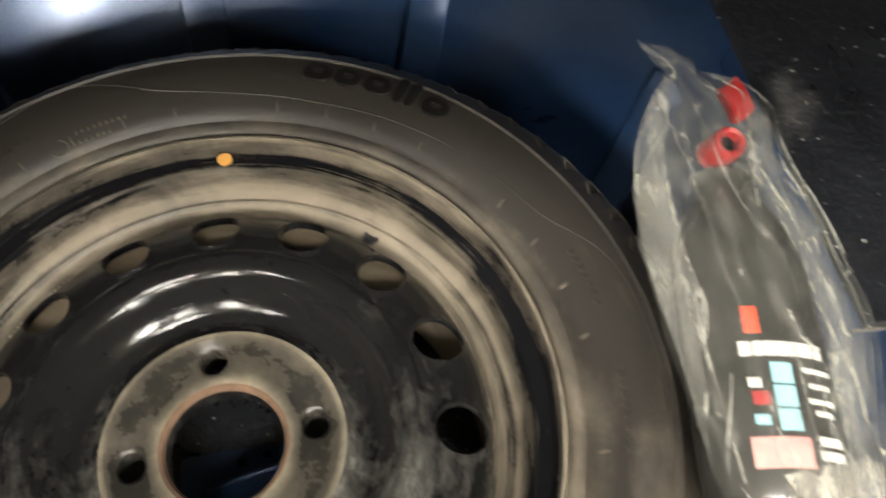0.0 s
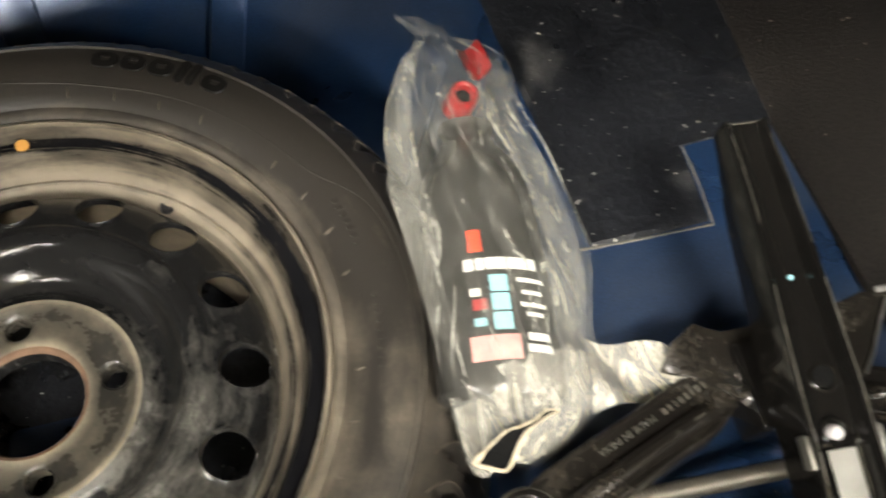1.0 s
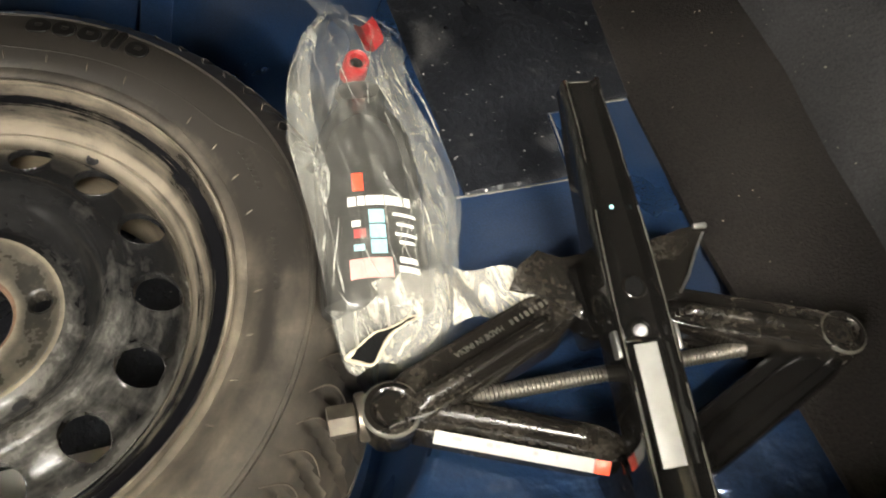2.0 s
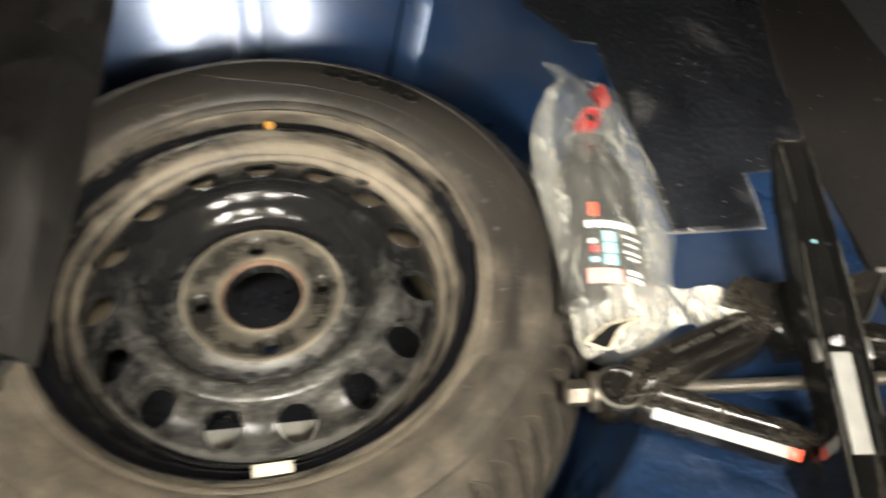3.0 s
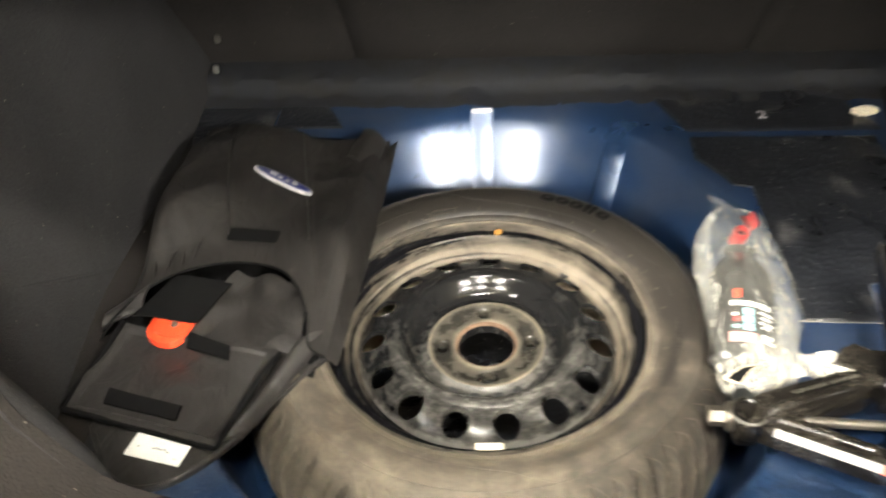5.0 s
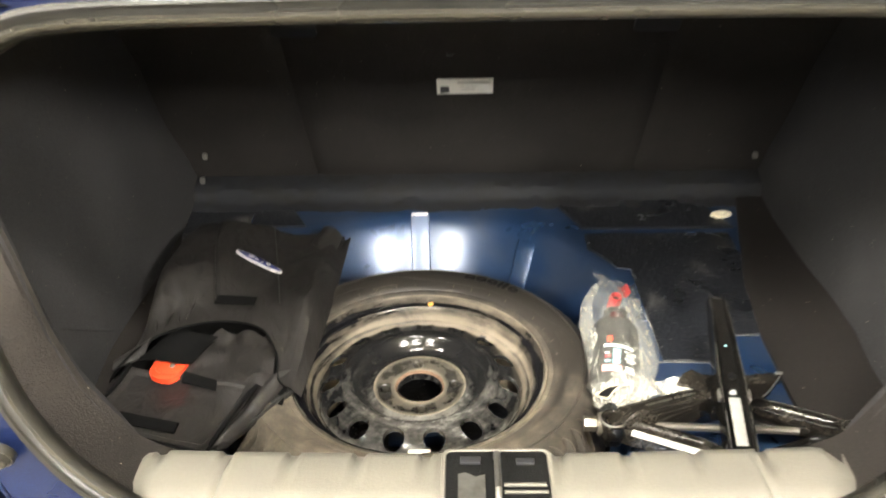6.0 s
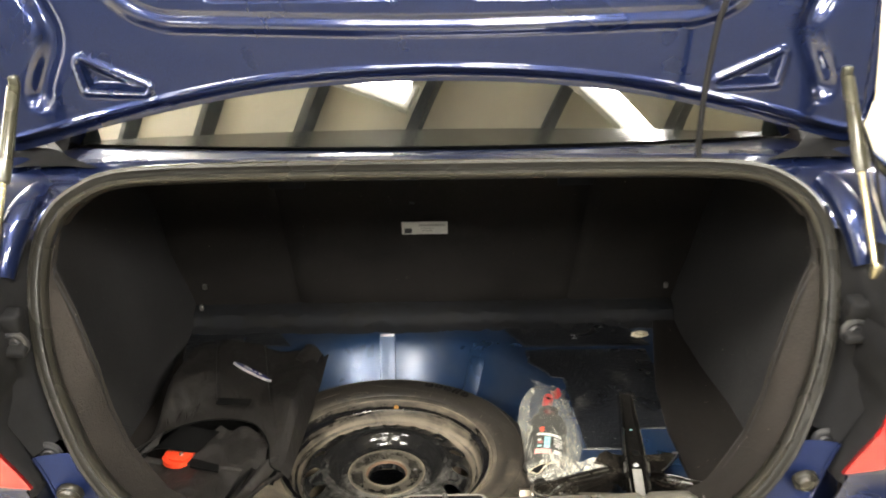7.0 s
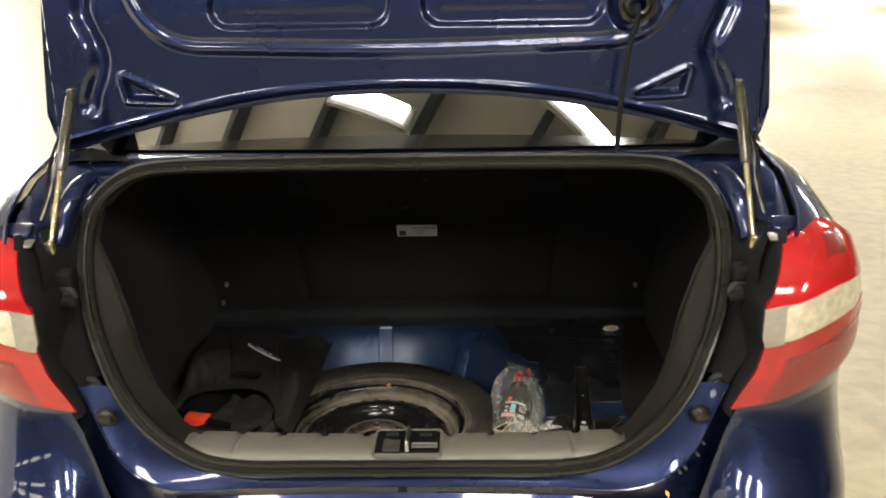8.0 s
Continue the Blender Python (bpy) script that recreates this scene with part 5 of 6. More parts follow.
for k in range(15):
    a = radians(281 + 24 * k)
    ring = []
    for q in range(24):
        b = 2 * math.pi * q / 24
        px, py = 0.1380 * math.cos(a) + 0.0159 * math.cos(b), 0.1380 * math.sin(a) + 0.0159 * math.sin(b)
        ring.append((WX + px, WY + py, disc_z(math.hypot(px, py)) + 0.0010))
    part("hole_edge", tube(ring, 0.00045, 6, closed=True), DISC, disc)
part("bore_edge", lathe([(0.0382, 0.4527), (0.0360, 0.4518), (0.0346, 0.4490)], 64, (WX, WY, 0)), RUST, disc, "rusty edge of the centre bore")
part("bore_wall", lathe([(0.0346, 0.4490), (0.0342, 0.445), (0.0342, 0.438)], 64, (WX, WY, 0)), DISC, disc)
# four dark ovals outside the hub on the disc's near half
for deg in (243, 262, 281, 297):
    p = Vector((WX + 0.0815 * math.cos(radians(deg)), WY + 0.0815 * math.sin(radians(deg)), 0.4500))
    part("dark_oval", prism(rounded(0.012, 0.0055, 0.0026), -0.001, 0.0012, Matrix.Translation(p) @ pose(0, 0, 0, 0, 0, deg + 90), 0.0006), BLACK_PLASTIC, disc, "dark oval on the disc")
p = (WX + 0.1842 * math.cos(radians(86)), WY + 0.1842 * math.sin(radians(86)), 0.4802)
part("paint_dot", prism(ellipse(0.0049, 0.0043, 24), 0, 0.0014, Matrix.Translation(p) @ pose(0, 0, 0, 15, 0, -4)), YELLOW, rim, "small orange paint dot")
p = (WX + 0.1625 * math.cos(radians(51.5)), WY + 0.1625 * math.sin(radians(51.5)), 0.4520)
part("valve_hole", lathe([(0.0, 0.0006), (0.0026, 0.0006), (0.0032, 0.0014), (0.0046, 0.0016), (0.0055, -0.001)], 20, p), BLACK_PLASTIC, rim, "dark valve hole")
m = pose(WX + 0.008, WY - 0.186, 0.4865, 18, 0, 2)
wt = part("balance_weight", box((0.030, 0.016, 0.004), m, 0.0015), PAPER, rim, "white balance weight clipped on the rim")
part("clip", box((0.018, 0.006, 0.009), m @ pose(0, -0.011, 0.001), 0.0015), PAPER, wt)

# ---- tool bag ----
bag = thing("tool_bag", (-0.41, 0.45, 0.50), "black nylon tool bag with an open pocket and folded flap", "bag")


def cloth(corners, nu, nv, height, seed, wrinkle=0.004, thick=0.004, dome=0.0):
    """A soft sheet over four corners (given round), with folds; height(u, v) lifts it."""
    a, b, c, d = [Vector(p) for p in corners]
    top = []
    for j in range(nv + 1):
        v = j / nv
        row = []
        for i in range(nu + 1):
            u = i / nu
            p = a.lerp(b, u).lerp(d.lerp(c, u), v)
            w = noise.noise((p.x * 14 + seed, p.y * 14, 0.3)) + 0.5 * noise.noise((p.x * 34, p.y * 34 + seed, 2.2))
            p.z += wrinkle * w + height(u, v) + dome * math.sin(math.pi * u) * math.sin(math.pi * v)
            p.x += 0.3 * wrinkle * noise.noise((p.y * 20, seed, 1))
            row.append(p)
        top.append(row)
    low = [[p - Vector((0, 0, thick)) for p in r] for r in top]
    bm = rows_mesh(top)
    rows_mesh(low, bm=bm)
    rows_mesh([top[0], low[0]], bm=bm)
    rows_mesh([top[-1], low[-1]], bm=bm)
    rows_mesh([[r[0] for r in top], [r[0] for r in low]], bm=bm)
    rows_mesh([[r[-1] for r in top], [r[-1] for r in low]], bm=bm)
    bmesh.ops.remove_doubles(bm, verts=bm.verts, dist=1e-6)
    return bm


# back half of the bag: a soft box whose front edge is cut in an arch
ARCH = spline([(-0.540, 0.385, 0.526), (-0.528, 0.397, 0.536), (-0.508, 0.430, 0.542), (-0.470, 0.468, 0.544), (-0.404, 0.487, 0.545), (-0.340, 0.472, 0.543), (-0.304, 0.417, 0.538), (-0.292, 0.364, 0.528), (-0.272, 0.352, 0.520)], 120)


def bag_top(x, y):
    z = 0.547 + 0.007 * noise.noise((x * 6, y * 5, 0.7)) + 0.0025 * noise.noise((x * 17, y * 13, 2.7)) + 0.0009 * noise.noise((x * 60, y * 44, 1.7)) + 0.003 * max(0, 1 - 6 * abs(noise.noise((x * 7 - y * 4, y * 6, 9.1))))
    # a stiff middle panel, with soft folds beside it and puckers above the hem
    q = x + 0.418 + (y - 0.534) * 0.216
    z += 0.004 * smooth01(q / 0.006) - 0.004 * smooth01((q - 0.100) / 0.008)
    z += 0.007 * math.sin(x * 170 + y * 70) * math.exp(-((x + 0.475) / 0.030) ** 2 - ((y - 0.505) / 0.028) ** 2)
    z += 0.006 * (1 - 3 * abs(noise.noise((x * 11 + y * 6, y * 4, 5.7)))) * smooth01((x + 0.33) / 0.04)
    z += 0.008 * math.sin((y - 0.42) * 9) + 0.006 * math.exp(-((y - 0.54) / 0.06) ** 2)
    # it leans on the side lining, so its back half rises towards it
    z += max(-0.016, min(0.036, -0.50 * (x + 0.373))) * smooth01((y - 0.47) / 0.12) * (1 - 0.45 * smooth01((y - 0.66) / 0.14)) - 0.006 * smooth01((y - 0.66) / 0.12)
    e = min(1, (x + 0.545) / 0.05, (-0.235 - x) / 0.045, (0.835 - y) / 0.07)
    return z - 0.045 * (1 - smooth01(e)) ** 1.5


rows = []
for j in range(111):
    v = j / 110
    row = []
    for i in range(121):
        u = i / 120
        x_far = -0.512 + 0.262 * u
        far = Vector((x_far + 0.0, 0.848 - 0.03 * u - (0.02 if 0.85 < u < 0.93 else 0)))
        near = ARCH[i]
        p = near.to_2d().lerp(far, v)
        p.x += math.sin(v * math.pi) * (0.004 if u > 0.5 else 0.020) * abs(2 * u - 1)
        z = near.z + (bag_top(p.x, p.y) - near.z) * smooth01(v / 0.35)
        row.append((p.x, p.y, z))
    rows.append(row)
low = [[(x, y, 0.505) for x, y, z in r] for r in (rows[0], rows[-1])]
bm = rows_mesh(rows)
rows_mesh([rows[-1], low[1]], bm=bm)
rows_mesh([[r[0] for r in rows], [(r[0][0] - 0.012, r[0][1], 0.505) for r in rows]], bm=bm)
rows_mesh([[r[-1] for r in rows], [(r[-1][0] + 0.012, r[-1][1], 0.505) for r in rows]], bm=bm)
bmesh.ops.remove_doubles(bm, verts=bm.verts, dist=1e-6)
bag_body = part("bag_body", bm, NYLON_DULL, bag, "black nylon bag body")
part("arch_hem", tube([Vector(p) for p in rows[0]], 0.0014, 8), VELCRO, bag_body)
for off in (0.0, 0.100):
    pts = []
    for k in range(31):
        y = 0.515 + 0.27 * k / 30
        x = -0.418 - (y - 0.534) * 0.216 + off
        pts.append((x, y, bag_top(x, y) + 0.0006))
    part("panel_seam", tube(pts, 0.0009, 6), NYLON, bag_body, "stitched edge of the stiff panel")
part("corner_fold", cloth([(-0.300, 0.735, 0.535), (-0.262, 0.700, 0.520), (-0.250, 0.790, 0.518), (-0.286, 0.812, 0.531)], 14, 18, lambda u, v: 0.010 * math.sin(math.pi * u), 31.0, 0.005, 0.003), NYLON, bag_body, "turned corner of the bag")
for k, (x0, y0, lean, long, fat) in enumerate(((-0.492, 0.452, -0.006, 0.026, 0.8), (-0.480, 0.462, 0.004, 0.034, 1.0), (-0.464, 0.474, -0.004, 0.024, 0.7), (-0.452, 0.478, 0.007, 0.036, 1.0))):
    pts = []
    for q in range(9):
        x, y = x0 + lean * q / 8, y0 + long * q / 8
        pts.append((x, y, bag_top(x, y) - 0.0012))
    part("pucker", tube(pts, [r * fat for r in (0.0006, 0.0014, 0.0020, 0.0023, 0.0022, 0.0019, 0.0014, 0.0008, 0.0003)], 8), NYLON_DULL, bag_body, "gathered pleat above the arch")
# strap and badge on the top
p0 = Vector((-0.3725, 0.637, bag_top(-0.3725, 0.637)))
bx_ = Vector((0.074, -0.012, -0.037)).normalized()
bz_ = Vector((0.40, 0.22, 0.88))
bz_ = (bz_ - bx_ * bz_.dot(bx_)).normalized()
by_ = bz_.cross(bx_)
M = Matrix.Translation(p0 + bz_ * 0.004) @ Matrix((bx_, by_, bz_)).transposed().to_4x4()
badge = part("badge", prism(ellipse(0.0425, 0.0128), -0.002, 0.0022, M, 0.0006), SILVER, bag, "oval badge with a pale rim")
part("badge_field", prism(ellipse(0.0385, 0.0100), 0.002, 0.0030, M), BADGE_BLUE, badge)
for k, (w, h, cy) in enumerate(((0.010, 0.010, 0.001), (0.006, 0.006, -0.001), (0.006, 0.005, -0.001), (0.008, 0.009, 0.001))):
    part("badge_mark", prism(rounded(w, h, 0.0025, cx=-0.0155 + k * 0.0103, cy=cy), 0.003, 0.0036, M), SILVER, badge)
part("velcro_patch", prism(rounded(0.064, 0.020, 0.002), 0, 0.0015, Matrix.Translation((-0.382, 0.514, bag_top(-0.382, 0.514) + 0.003)) @ pose(0, 0, 0, 4, 0, -6)), VELCRO, bag)
# deep pocket below the arch, its inner cloth, and the turned-down flap
part("pocket_lining", cloth([(-0.540, 0.385, 0.508), (-0.285, 0.335, 0.508), (-0.270, 0.56, 0.510), (-0.52, 0.56, 0.510)], 26, 20, lambda u, v: -0.004 * math.sin(u * 3.14), 4.0, 0.005), VELCRO, bag)
part("inner_cloth", cloth([(-0.455, 0.372, 0.524), (-0.300, 0.350, 0.524), (-0.312, 0.462, 0.533), (-0.405, 0.492, 0.530)], 30, 30, lambda u, v: 0.006 * math.sin(u * 9 + v * 3), 7.0, 0.007), NYLON, bag)
flap = part("flap", cloth([(-0.545, 0.272, 0.518), (-0.366, 0.228, 0.516), (-0.322, 0.352, 0.526), (-0.520, 0.402, 0.526)], 50, 40,
                          lambda u, v: 0.004 * math.sin(v * 5 + u * 2) + (0.003 if min(u, 1 - u, v, 1 - v) < 0.06 else 0.0), 1.0, 0.005, 0.006), NYLON, bag, "stitched black nylon flap")
part("velcro_strip", cloth([(-0.498, 0.276, 0.5290), (-0.413, 0.255, 0.5285), (-0.411, 0.273, 0.5295), (-0.499, 0.297, 0.530)], 16, 4, lambda u, v: 0.0, 1.0, 0.002, 0.003), VELCRO, flap)
part("velcro_strip", cloth([(-0.428, 0.352, 0.536), (-0.375, 0.334, 0.535), (-0.378, 0.354, 0.536), (-0.431, 0.376, 0.537)], 12, 4, lambda u, v: 0.0, 1.0, 0.002, 0.003), VELCRO, flap)
for a, b in (((-0.545, 0.272, 0.521), (-0.366, 0.228, 0.519)), ((-0.366, 0.228, 0.519), (-0.322, 0.352, 0.529)), ((-0.545, 0.272, 0.521), (-0.520, 0.402, 0.529))):
    a, b = Vector(a), Vector(b)
    pts = []
    for k in range(25):
        p = a.lerp(b, k / 24)
        p.z += 0.0025 * noise.noise((p.x * 14 + 1.0, p.y * 14, 0.3)) + 0.004 * math.sin(5 * (p.y - 0.25) / 0.13) * 0.5
        pts.append(p)
    part("flap_binding", tube(pts, 0.0034, 8), VELCRO, flap, "black tape binding on the flap's edge")
    mid = (Vector((-0.438, 0.313, 0)) - (a + b) / 2).normalized() * 0.011
    part("stitch_line", tube([p + Vector((mid.x, mid.y, 0.0022)) for p in pts[3:-3]], 0.0007, 6), VELCRO, flap)
tail = [(-0.515, 0.285), (-0.512, 0.262), (-0.490, 0.225), (-0.476, 0.205), (-0.452, 0.188), (-0.425, 0.186), (-0.395, 0.200), (-0.357, 0.240), (-0.318, 0.300), (-0.290, 0.345), (-0.268, 0.385), (-0.33, 0.40), (-0.45, 0.36)]
pts = [(p.x, p.y) for p in spline([(x, y, 0) for x, y in tail + tail[:1]], 78)][:-1]
bm = prism(pts, 0.500, 0.508, bevel=0.003)
tail_ob = part("tail_panel", bm, NYLON, bag, "rounded lower end of the bag")
part("tail_hem", tube([(x, y, 0.508) for x, y in pts[6:60]], 0.003, 8), NYLON, tail_ob)
part("gusset", cloth([(-0.372, 0.232, 0.506), (-0.345, 0.25, 0.507), (-0.270, 0.395, 0.520), (-0.318, 0.36, 0.522)], 14, 40, lambda u, v: 0.010 * math.sin(u * math.pi), 12.0, 0.006), NYLON, bag)
M = pose(-0.4290, 0.2330, 0.5088, 0, 0, -13)
tag = part("care_tag", prism(rounded(0.064, 0.032, 0.001), 0, 0.0012, M), WHITE, bag, "white cloth tag with faint print")
for k, (cx, cy, w) in enumerate(((-0.004, -0.002, 0.003), (0.0, -0.001, 0.0022), (0.004, -0.002, 0.0030), (0.008, -0.001, 0.002), (0.012, -0.003, 0.003), (-0.022, -0.003, 0.003), (0.024, -0.009, 0.004))):
    part("print", prism(rounded(w, 0.0014 + 0.0010 * (k % 2), 0.0006, cx=cx, cy=cy), 0.0012, 0.0014, M), LABEL_GREY if k > 4 else INK, tag)
# red handle of a tool, half in the pocket under a black band
M = pose(-0.457, 0.377, 0.532, 0, 0, -9) @ Matrix.Diagonal((0.92, 0.92, 1, 1))
out = [(0.026, 0.030), (-0.026, 0.030), (-0.029, 0.010), (-0.0275, -0.004), (-0.019, -0.014), (-0.004, -0.0195), (0.012, -0.018), (0.020, -0.010), (0.023, -0.002), (0.025, 0.010)]
pts = [(p.x, p.y) for p in spline([(x, y, 0) for x, y in out + out[:1]], 60)][:-1]
handle = part("tool_handle", prism(pts, -0.006, 0.003, M, 0.002), ORANGE, bag, "bright orange-red plastic tool handle")
lobe = [(0.0245 * math.cos(2 * math.pi * k / 40) + 0.003, 0.0185 * math.sin(2 * math.pi * k / 40) + 0.008) for k in range(40)]
part("handle_lobe", prism(lobe, 0.002, 0.0065, M, 0.0018), ORANGE, handle)
part("rivet", lathe([(0, 0.004), (0.003, 0.0035), (0.0042, 0.001), (0.0045, -0.002)], 16, M @ Vector((0.006, 0.009, 0.006))), STEEL, handle, "bright steel rivet")
part("pocket_band", cloth([(-0.503, 0.3940, 0.5440), (-0.422, 0.3825, 0.5470), (-0.400, 0.455, 0.542), (-0.470, 0.462, 0.544)], 24, 12, lambda u, v: 0.002 * math.sin(u * 5), 3.0, 0.002, 0.002), VELCRO, bag, "black band over the tool handle")
part("arch_tab", cloth([(-0.546, 0.396, 0.524), (-0.500, 0.414, 0.536), (-0.497, 0.448, 0.546), (-0.545, 0.416, 0.528)], 16, 12, lambda u, v: 0.004 * math.sin(math.pi * v), 21.0, 0.003, 0.003), NYLON, bag, "folded cloth tab")

# ---- bottle in a clear bag ----
B0, B1 = Vector((0.182, 0.335, 0.523)), Vector((0.222, 0.562, 0.523))
axis = (B1 - B0).normalized()
across = axis.cross(Vector((0, 0, 1))).normalized()


def bottle_rows(profile, wide=1.0, tall=1.0, n=36):
    return [[B0 + axis * s + across * (r * wide * math.cos(2 * math.pi * k / n)) + Vector((0, 0, 1)) * (r * tall * math.sin(2 * math.pi * k / n)) for k in range(n)] for s, r in profile]


bottle = tagged(part("bottle", rows_mesh(bottle_rows([(0.0, 0.004), (0.002, 0.030), (0.008, 0.037), (0.06, 0.038), (0.12, 0.0375), (0.150, 0.035), (0.168, 0.028), (0.182, 0.019), (0.190, 0.0165), (0.196, 0.019), (0.200, 0.019), (0.203, 0.014)], 1.0, 0.62), True), BOTTLE),
                "dark plastic bottle with a red cap and printed label", "bottle")
cap_at = Vector((0.2165, 0.5440, 0.537))
m = Matrix.Translation(cap_at) @ pose(0, 0, 0, 18, 4, 0) @ Matrix.Diagonal((0.9, 0.9, 1, 1))
bm = lathe([(0.0, 0.004), (0.0060, 0.005), (0.0066, 0.0120), (0.0090, 0.0130), (0.0104, 0.0115), (0.0110, 0.004), (0.0115, -0.012), (0.0, -0.014)], 36)
bmesh.ops.transform(bm, verts=bm.verts, matrix=m)
part("cap", bm, RED_CAP, bottle, "glossy red open spout cap")
bm = lathe([(0.0, 0.0062), (0.0040, 0.0060), (0.0058, 0.0056)], 24)
bmesh.ops.transform(bm, verts=bm.verts, matrix=m)
part("spout_mouth", bm, VELCRO, bottle, "dark mouth of the spout")
bm = lathe([(0.0145, -0.006), (0.0160, -0.004), (0.0168, -0.002), (0.0160, 0.0), (0.0145, -0.003)], 36)
bmesh.ops.transform(bm, verts=bm.verts, matrix=m)
part("cap_collar", bm, FILM, bottle, "clear plastic collar")
rows = []
for j in range(9):
    v = j / 8 - 0.5
    rows.append([Vector((0.236 + 0.017 * u - 0.003 * v, 0.580 + 0.026 * v + 0.006 * u, 0.532 + 0.010 * abs(u) ** 1.5 * 4 * 0.5 - 0.008 * v * v)) for u in (-0.5, -0.35, -0.1, 0.1, 0.35, 0.5)])
bm = rows_mesh(rows)
rows_mesh([[p - Vector((0, 0, 0.003)) for p in r] for r in rows], bm=bm)
part("cap_flap", bm, RED_CAP, bottle, "red hinged cap flap")
part("neck_ring", rows_mesh(bottle_rows([(0.190, 0.020), (0.193, 0.0235), (0.196, 0.0238), (0.198, 0.020)], 1.0, 0.9), True), FILM, bottle)


def print_patch(s, c, w, h, material, name="print"):
    """Ink that lies on the bottle: s up the bottle, c across it."""
    rows = []
    for j in range(3):
        row = []
        for i in range(7):
            cc = c - 0.003 + w * (i / 6 - 0.5)
            ss = s - 0.017 + h * (j / 2 - 0.5)
            z = 0.62 * math.sqrt(max(1e-6, 0.0378 ** 2 - cc ** 2)) + 0.0012
            row.append(B0 + axis * ss + across * cc + Vector((0, 0, z)))
        rows.append(row)
    bm = rows_mesh(rows)
    return part(name, bm, material, bottle)


print_patch(0.113, -0.005, 0.0078, 0.015, ORANGE)
for k, w in enumerate((0.0050, 0.0044, 0.0056, 0.0050, 0.0054, 0.0056, 0.0040)):
    print_patch(0.097, -0.010 + k * 0.0063, w + 0.0006, 0.0078, WHITE)
for k, s in enumerate((0.084, 0.072, 0.060)):
    print_patch(s, 0.006, 0.0105, 0.0108, CYAN)
print_patch(0.071, -0.006, 0.008, 0.007, RED_CAP)
print_patch(0.079, -0.008, 0.006, 0.005, WHITE)
print_patch(0.060, -0.007, 0.007, 0.005, CYAN)
print_patch(0.044, 0.000, 0.028, 0.015, PINK)
for k, s in enumerate((0.086, 0.078, 0.070, 0.064, 0.050, 0.043)):
    print_patch(s, 0.025, (0.016, 0.012, 0.015, 0.010, 0.012, 0.014)[k], 0.0028 + 0.002 * (k > 3), WHITE)

# the bag: stations along it give its two edges
EDGES = [((0.193, 0.640), (0.212, 0.634), 0.004, 0.520), ((0.192, 0.631), (0.229, 0.627), 0.007, 0.522), ((0.202, 0.612), (0.226, 0.613), 0.007, 0.524), ((0.196, 0.600), (0.238, 0.603), 0.010, 0.525),
         ((0.182, 0.582), (0.253, 0.590), 0.019, 0.525), ((0.172, 0.565), (0.262, 0.575), 0.025, 0.523), ((0.165, 0.551), (0.259, 0.555), 0.029, 0.522), ((0.157, 0.520), (0.258, 0.528), 0.033, 0.521),
         ((0.153, 0.490), (0.263, 0.500), 0.035, 0.520), ((0.152, 0.465), (0.265, 0.465), 0.035, 0.520), ((0.153, 0.430), (0.266, 0.430), 0.035, 0.519), ((0.153, 0.400), (0.258, 0.398), 0.034, 0.519),
         ((0.152, 0.368), (0.246, 0.366), 0.033, 0.519), ((0.151, 0.340), (0.246, 0.345), 0.031, 0.519), ((0.150, 0.320), (0.236, 0.325), 0.027, 0.520), ((0.152, 0.306), (0.205, 0.306), 0.020, 0.523), ((0.158, 0.299), (0.185, 0.301), 0.013, 0.525)]
dense = [spline([(*a, h) for a, b, h, z in EDGES], 84), spline([(*b, z) for a, b, h, z in EDGES], 84)]
rows = []
for k, (l, r) in enumerate(zip(*dense)):
    row = []
    for i in range(56):
        a = 2 * math.pi * i / 56
        f = 0.5 + 0.5 * math.cos(a)
        x, y = r.x + (l.x - r.x) * f, r.y + (l.y - r.y) * f
        hgt = l.z
        z = r.z + hgt * math.sin(a) * abs(math.sin(a)) ** 0.1
        ridge = 1 - 2 * abs(noise.noise((x * 60 + y * 9, y * 16, math.sin(a) * 1.5)))
        crease = 0.0040 * ridge + 0.0022 * noise.noise((x * 150, y * 60, 5.0))
        z += crease * (1 if math.sin(a) > 0 else 0.3) + 0.020 * (f - 0.5)
        x += 0.6 * crease
        z = max(z, 0.5015)
        row.append((x, y, z))
    rows.append(row)
sleeve = tagged(part("plastic_bag", rows_mesh(rows, True), FILM), "crumpled clear polythene bag tied round the bottle", "plastic bag")
for f, sink, wob in ((0.02, 0.0, 0.003), (0.12, 0.4, 0.004), (0.30, 0.8, 0.005), (0.72, 0.8, 0.005), (0.88, 0.4, 0.004), (0.98, 0.0, 0.003)):
    pts, rad = [], []
    for k, (l, r) in enumerate(zip(dense[0][14:72], dense[1][14:72])):
        w = f + wob * 4 * noise.noise((k * 0.13, f * 9, 1))
        x, y = l.x + (r.x - l.x) * w, l.y + (r.y - l.y) * w
        a = math.acos(max(-1, min(1, 1 - 2 * w)))
        pts.append((x, y, max(0.509, r.z + l.z * math.sin(a) + 0.001)))
        rad.append(0.0005 + 0.0008 * abs(noise.noise((k * 0.25, f * 30, 3))))
    part("bag_crease", tube(pts, rad, 6), FILM, sleeve)
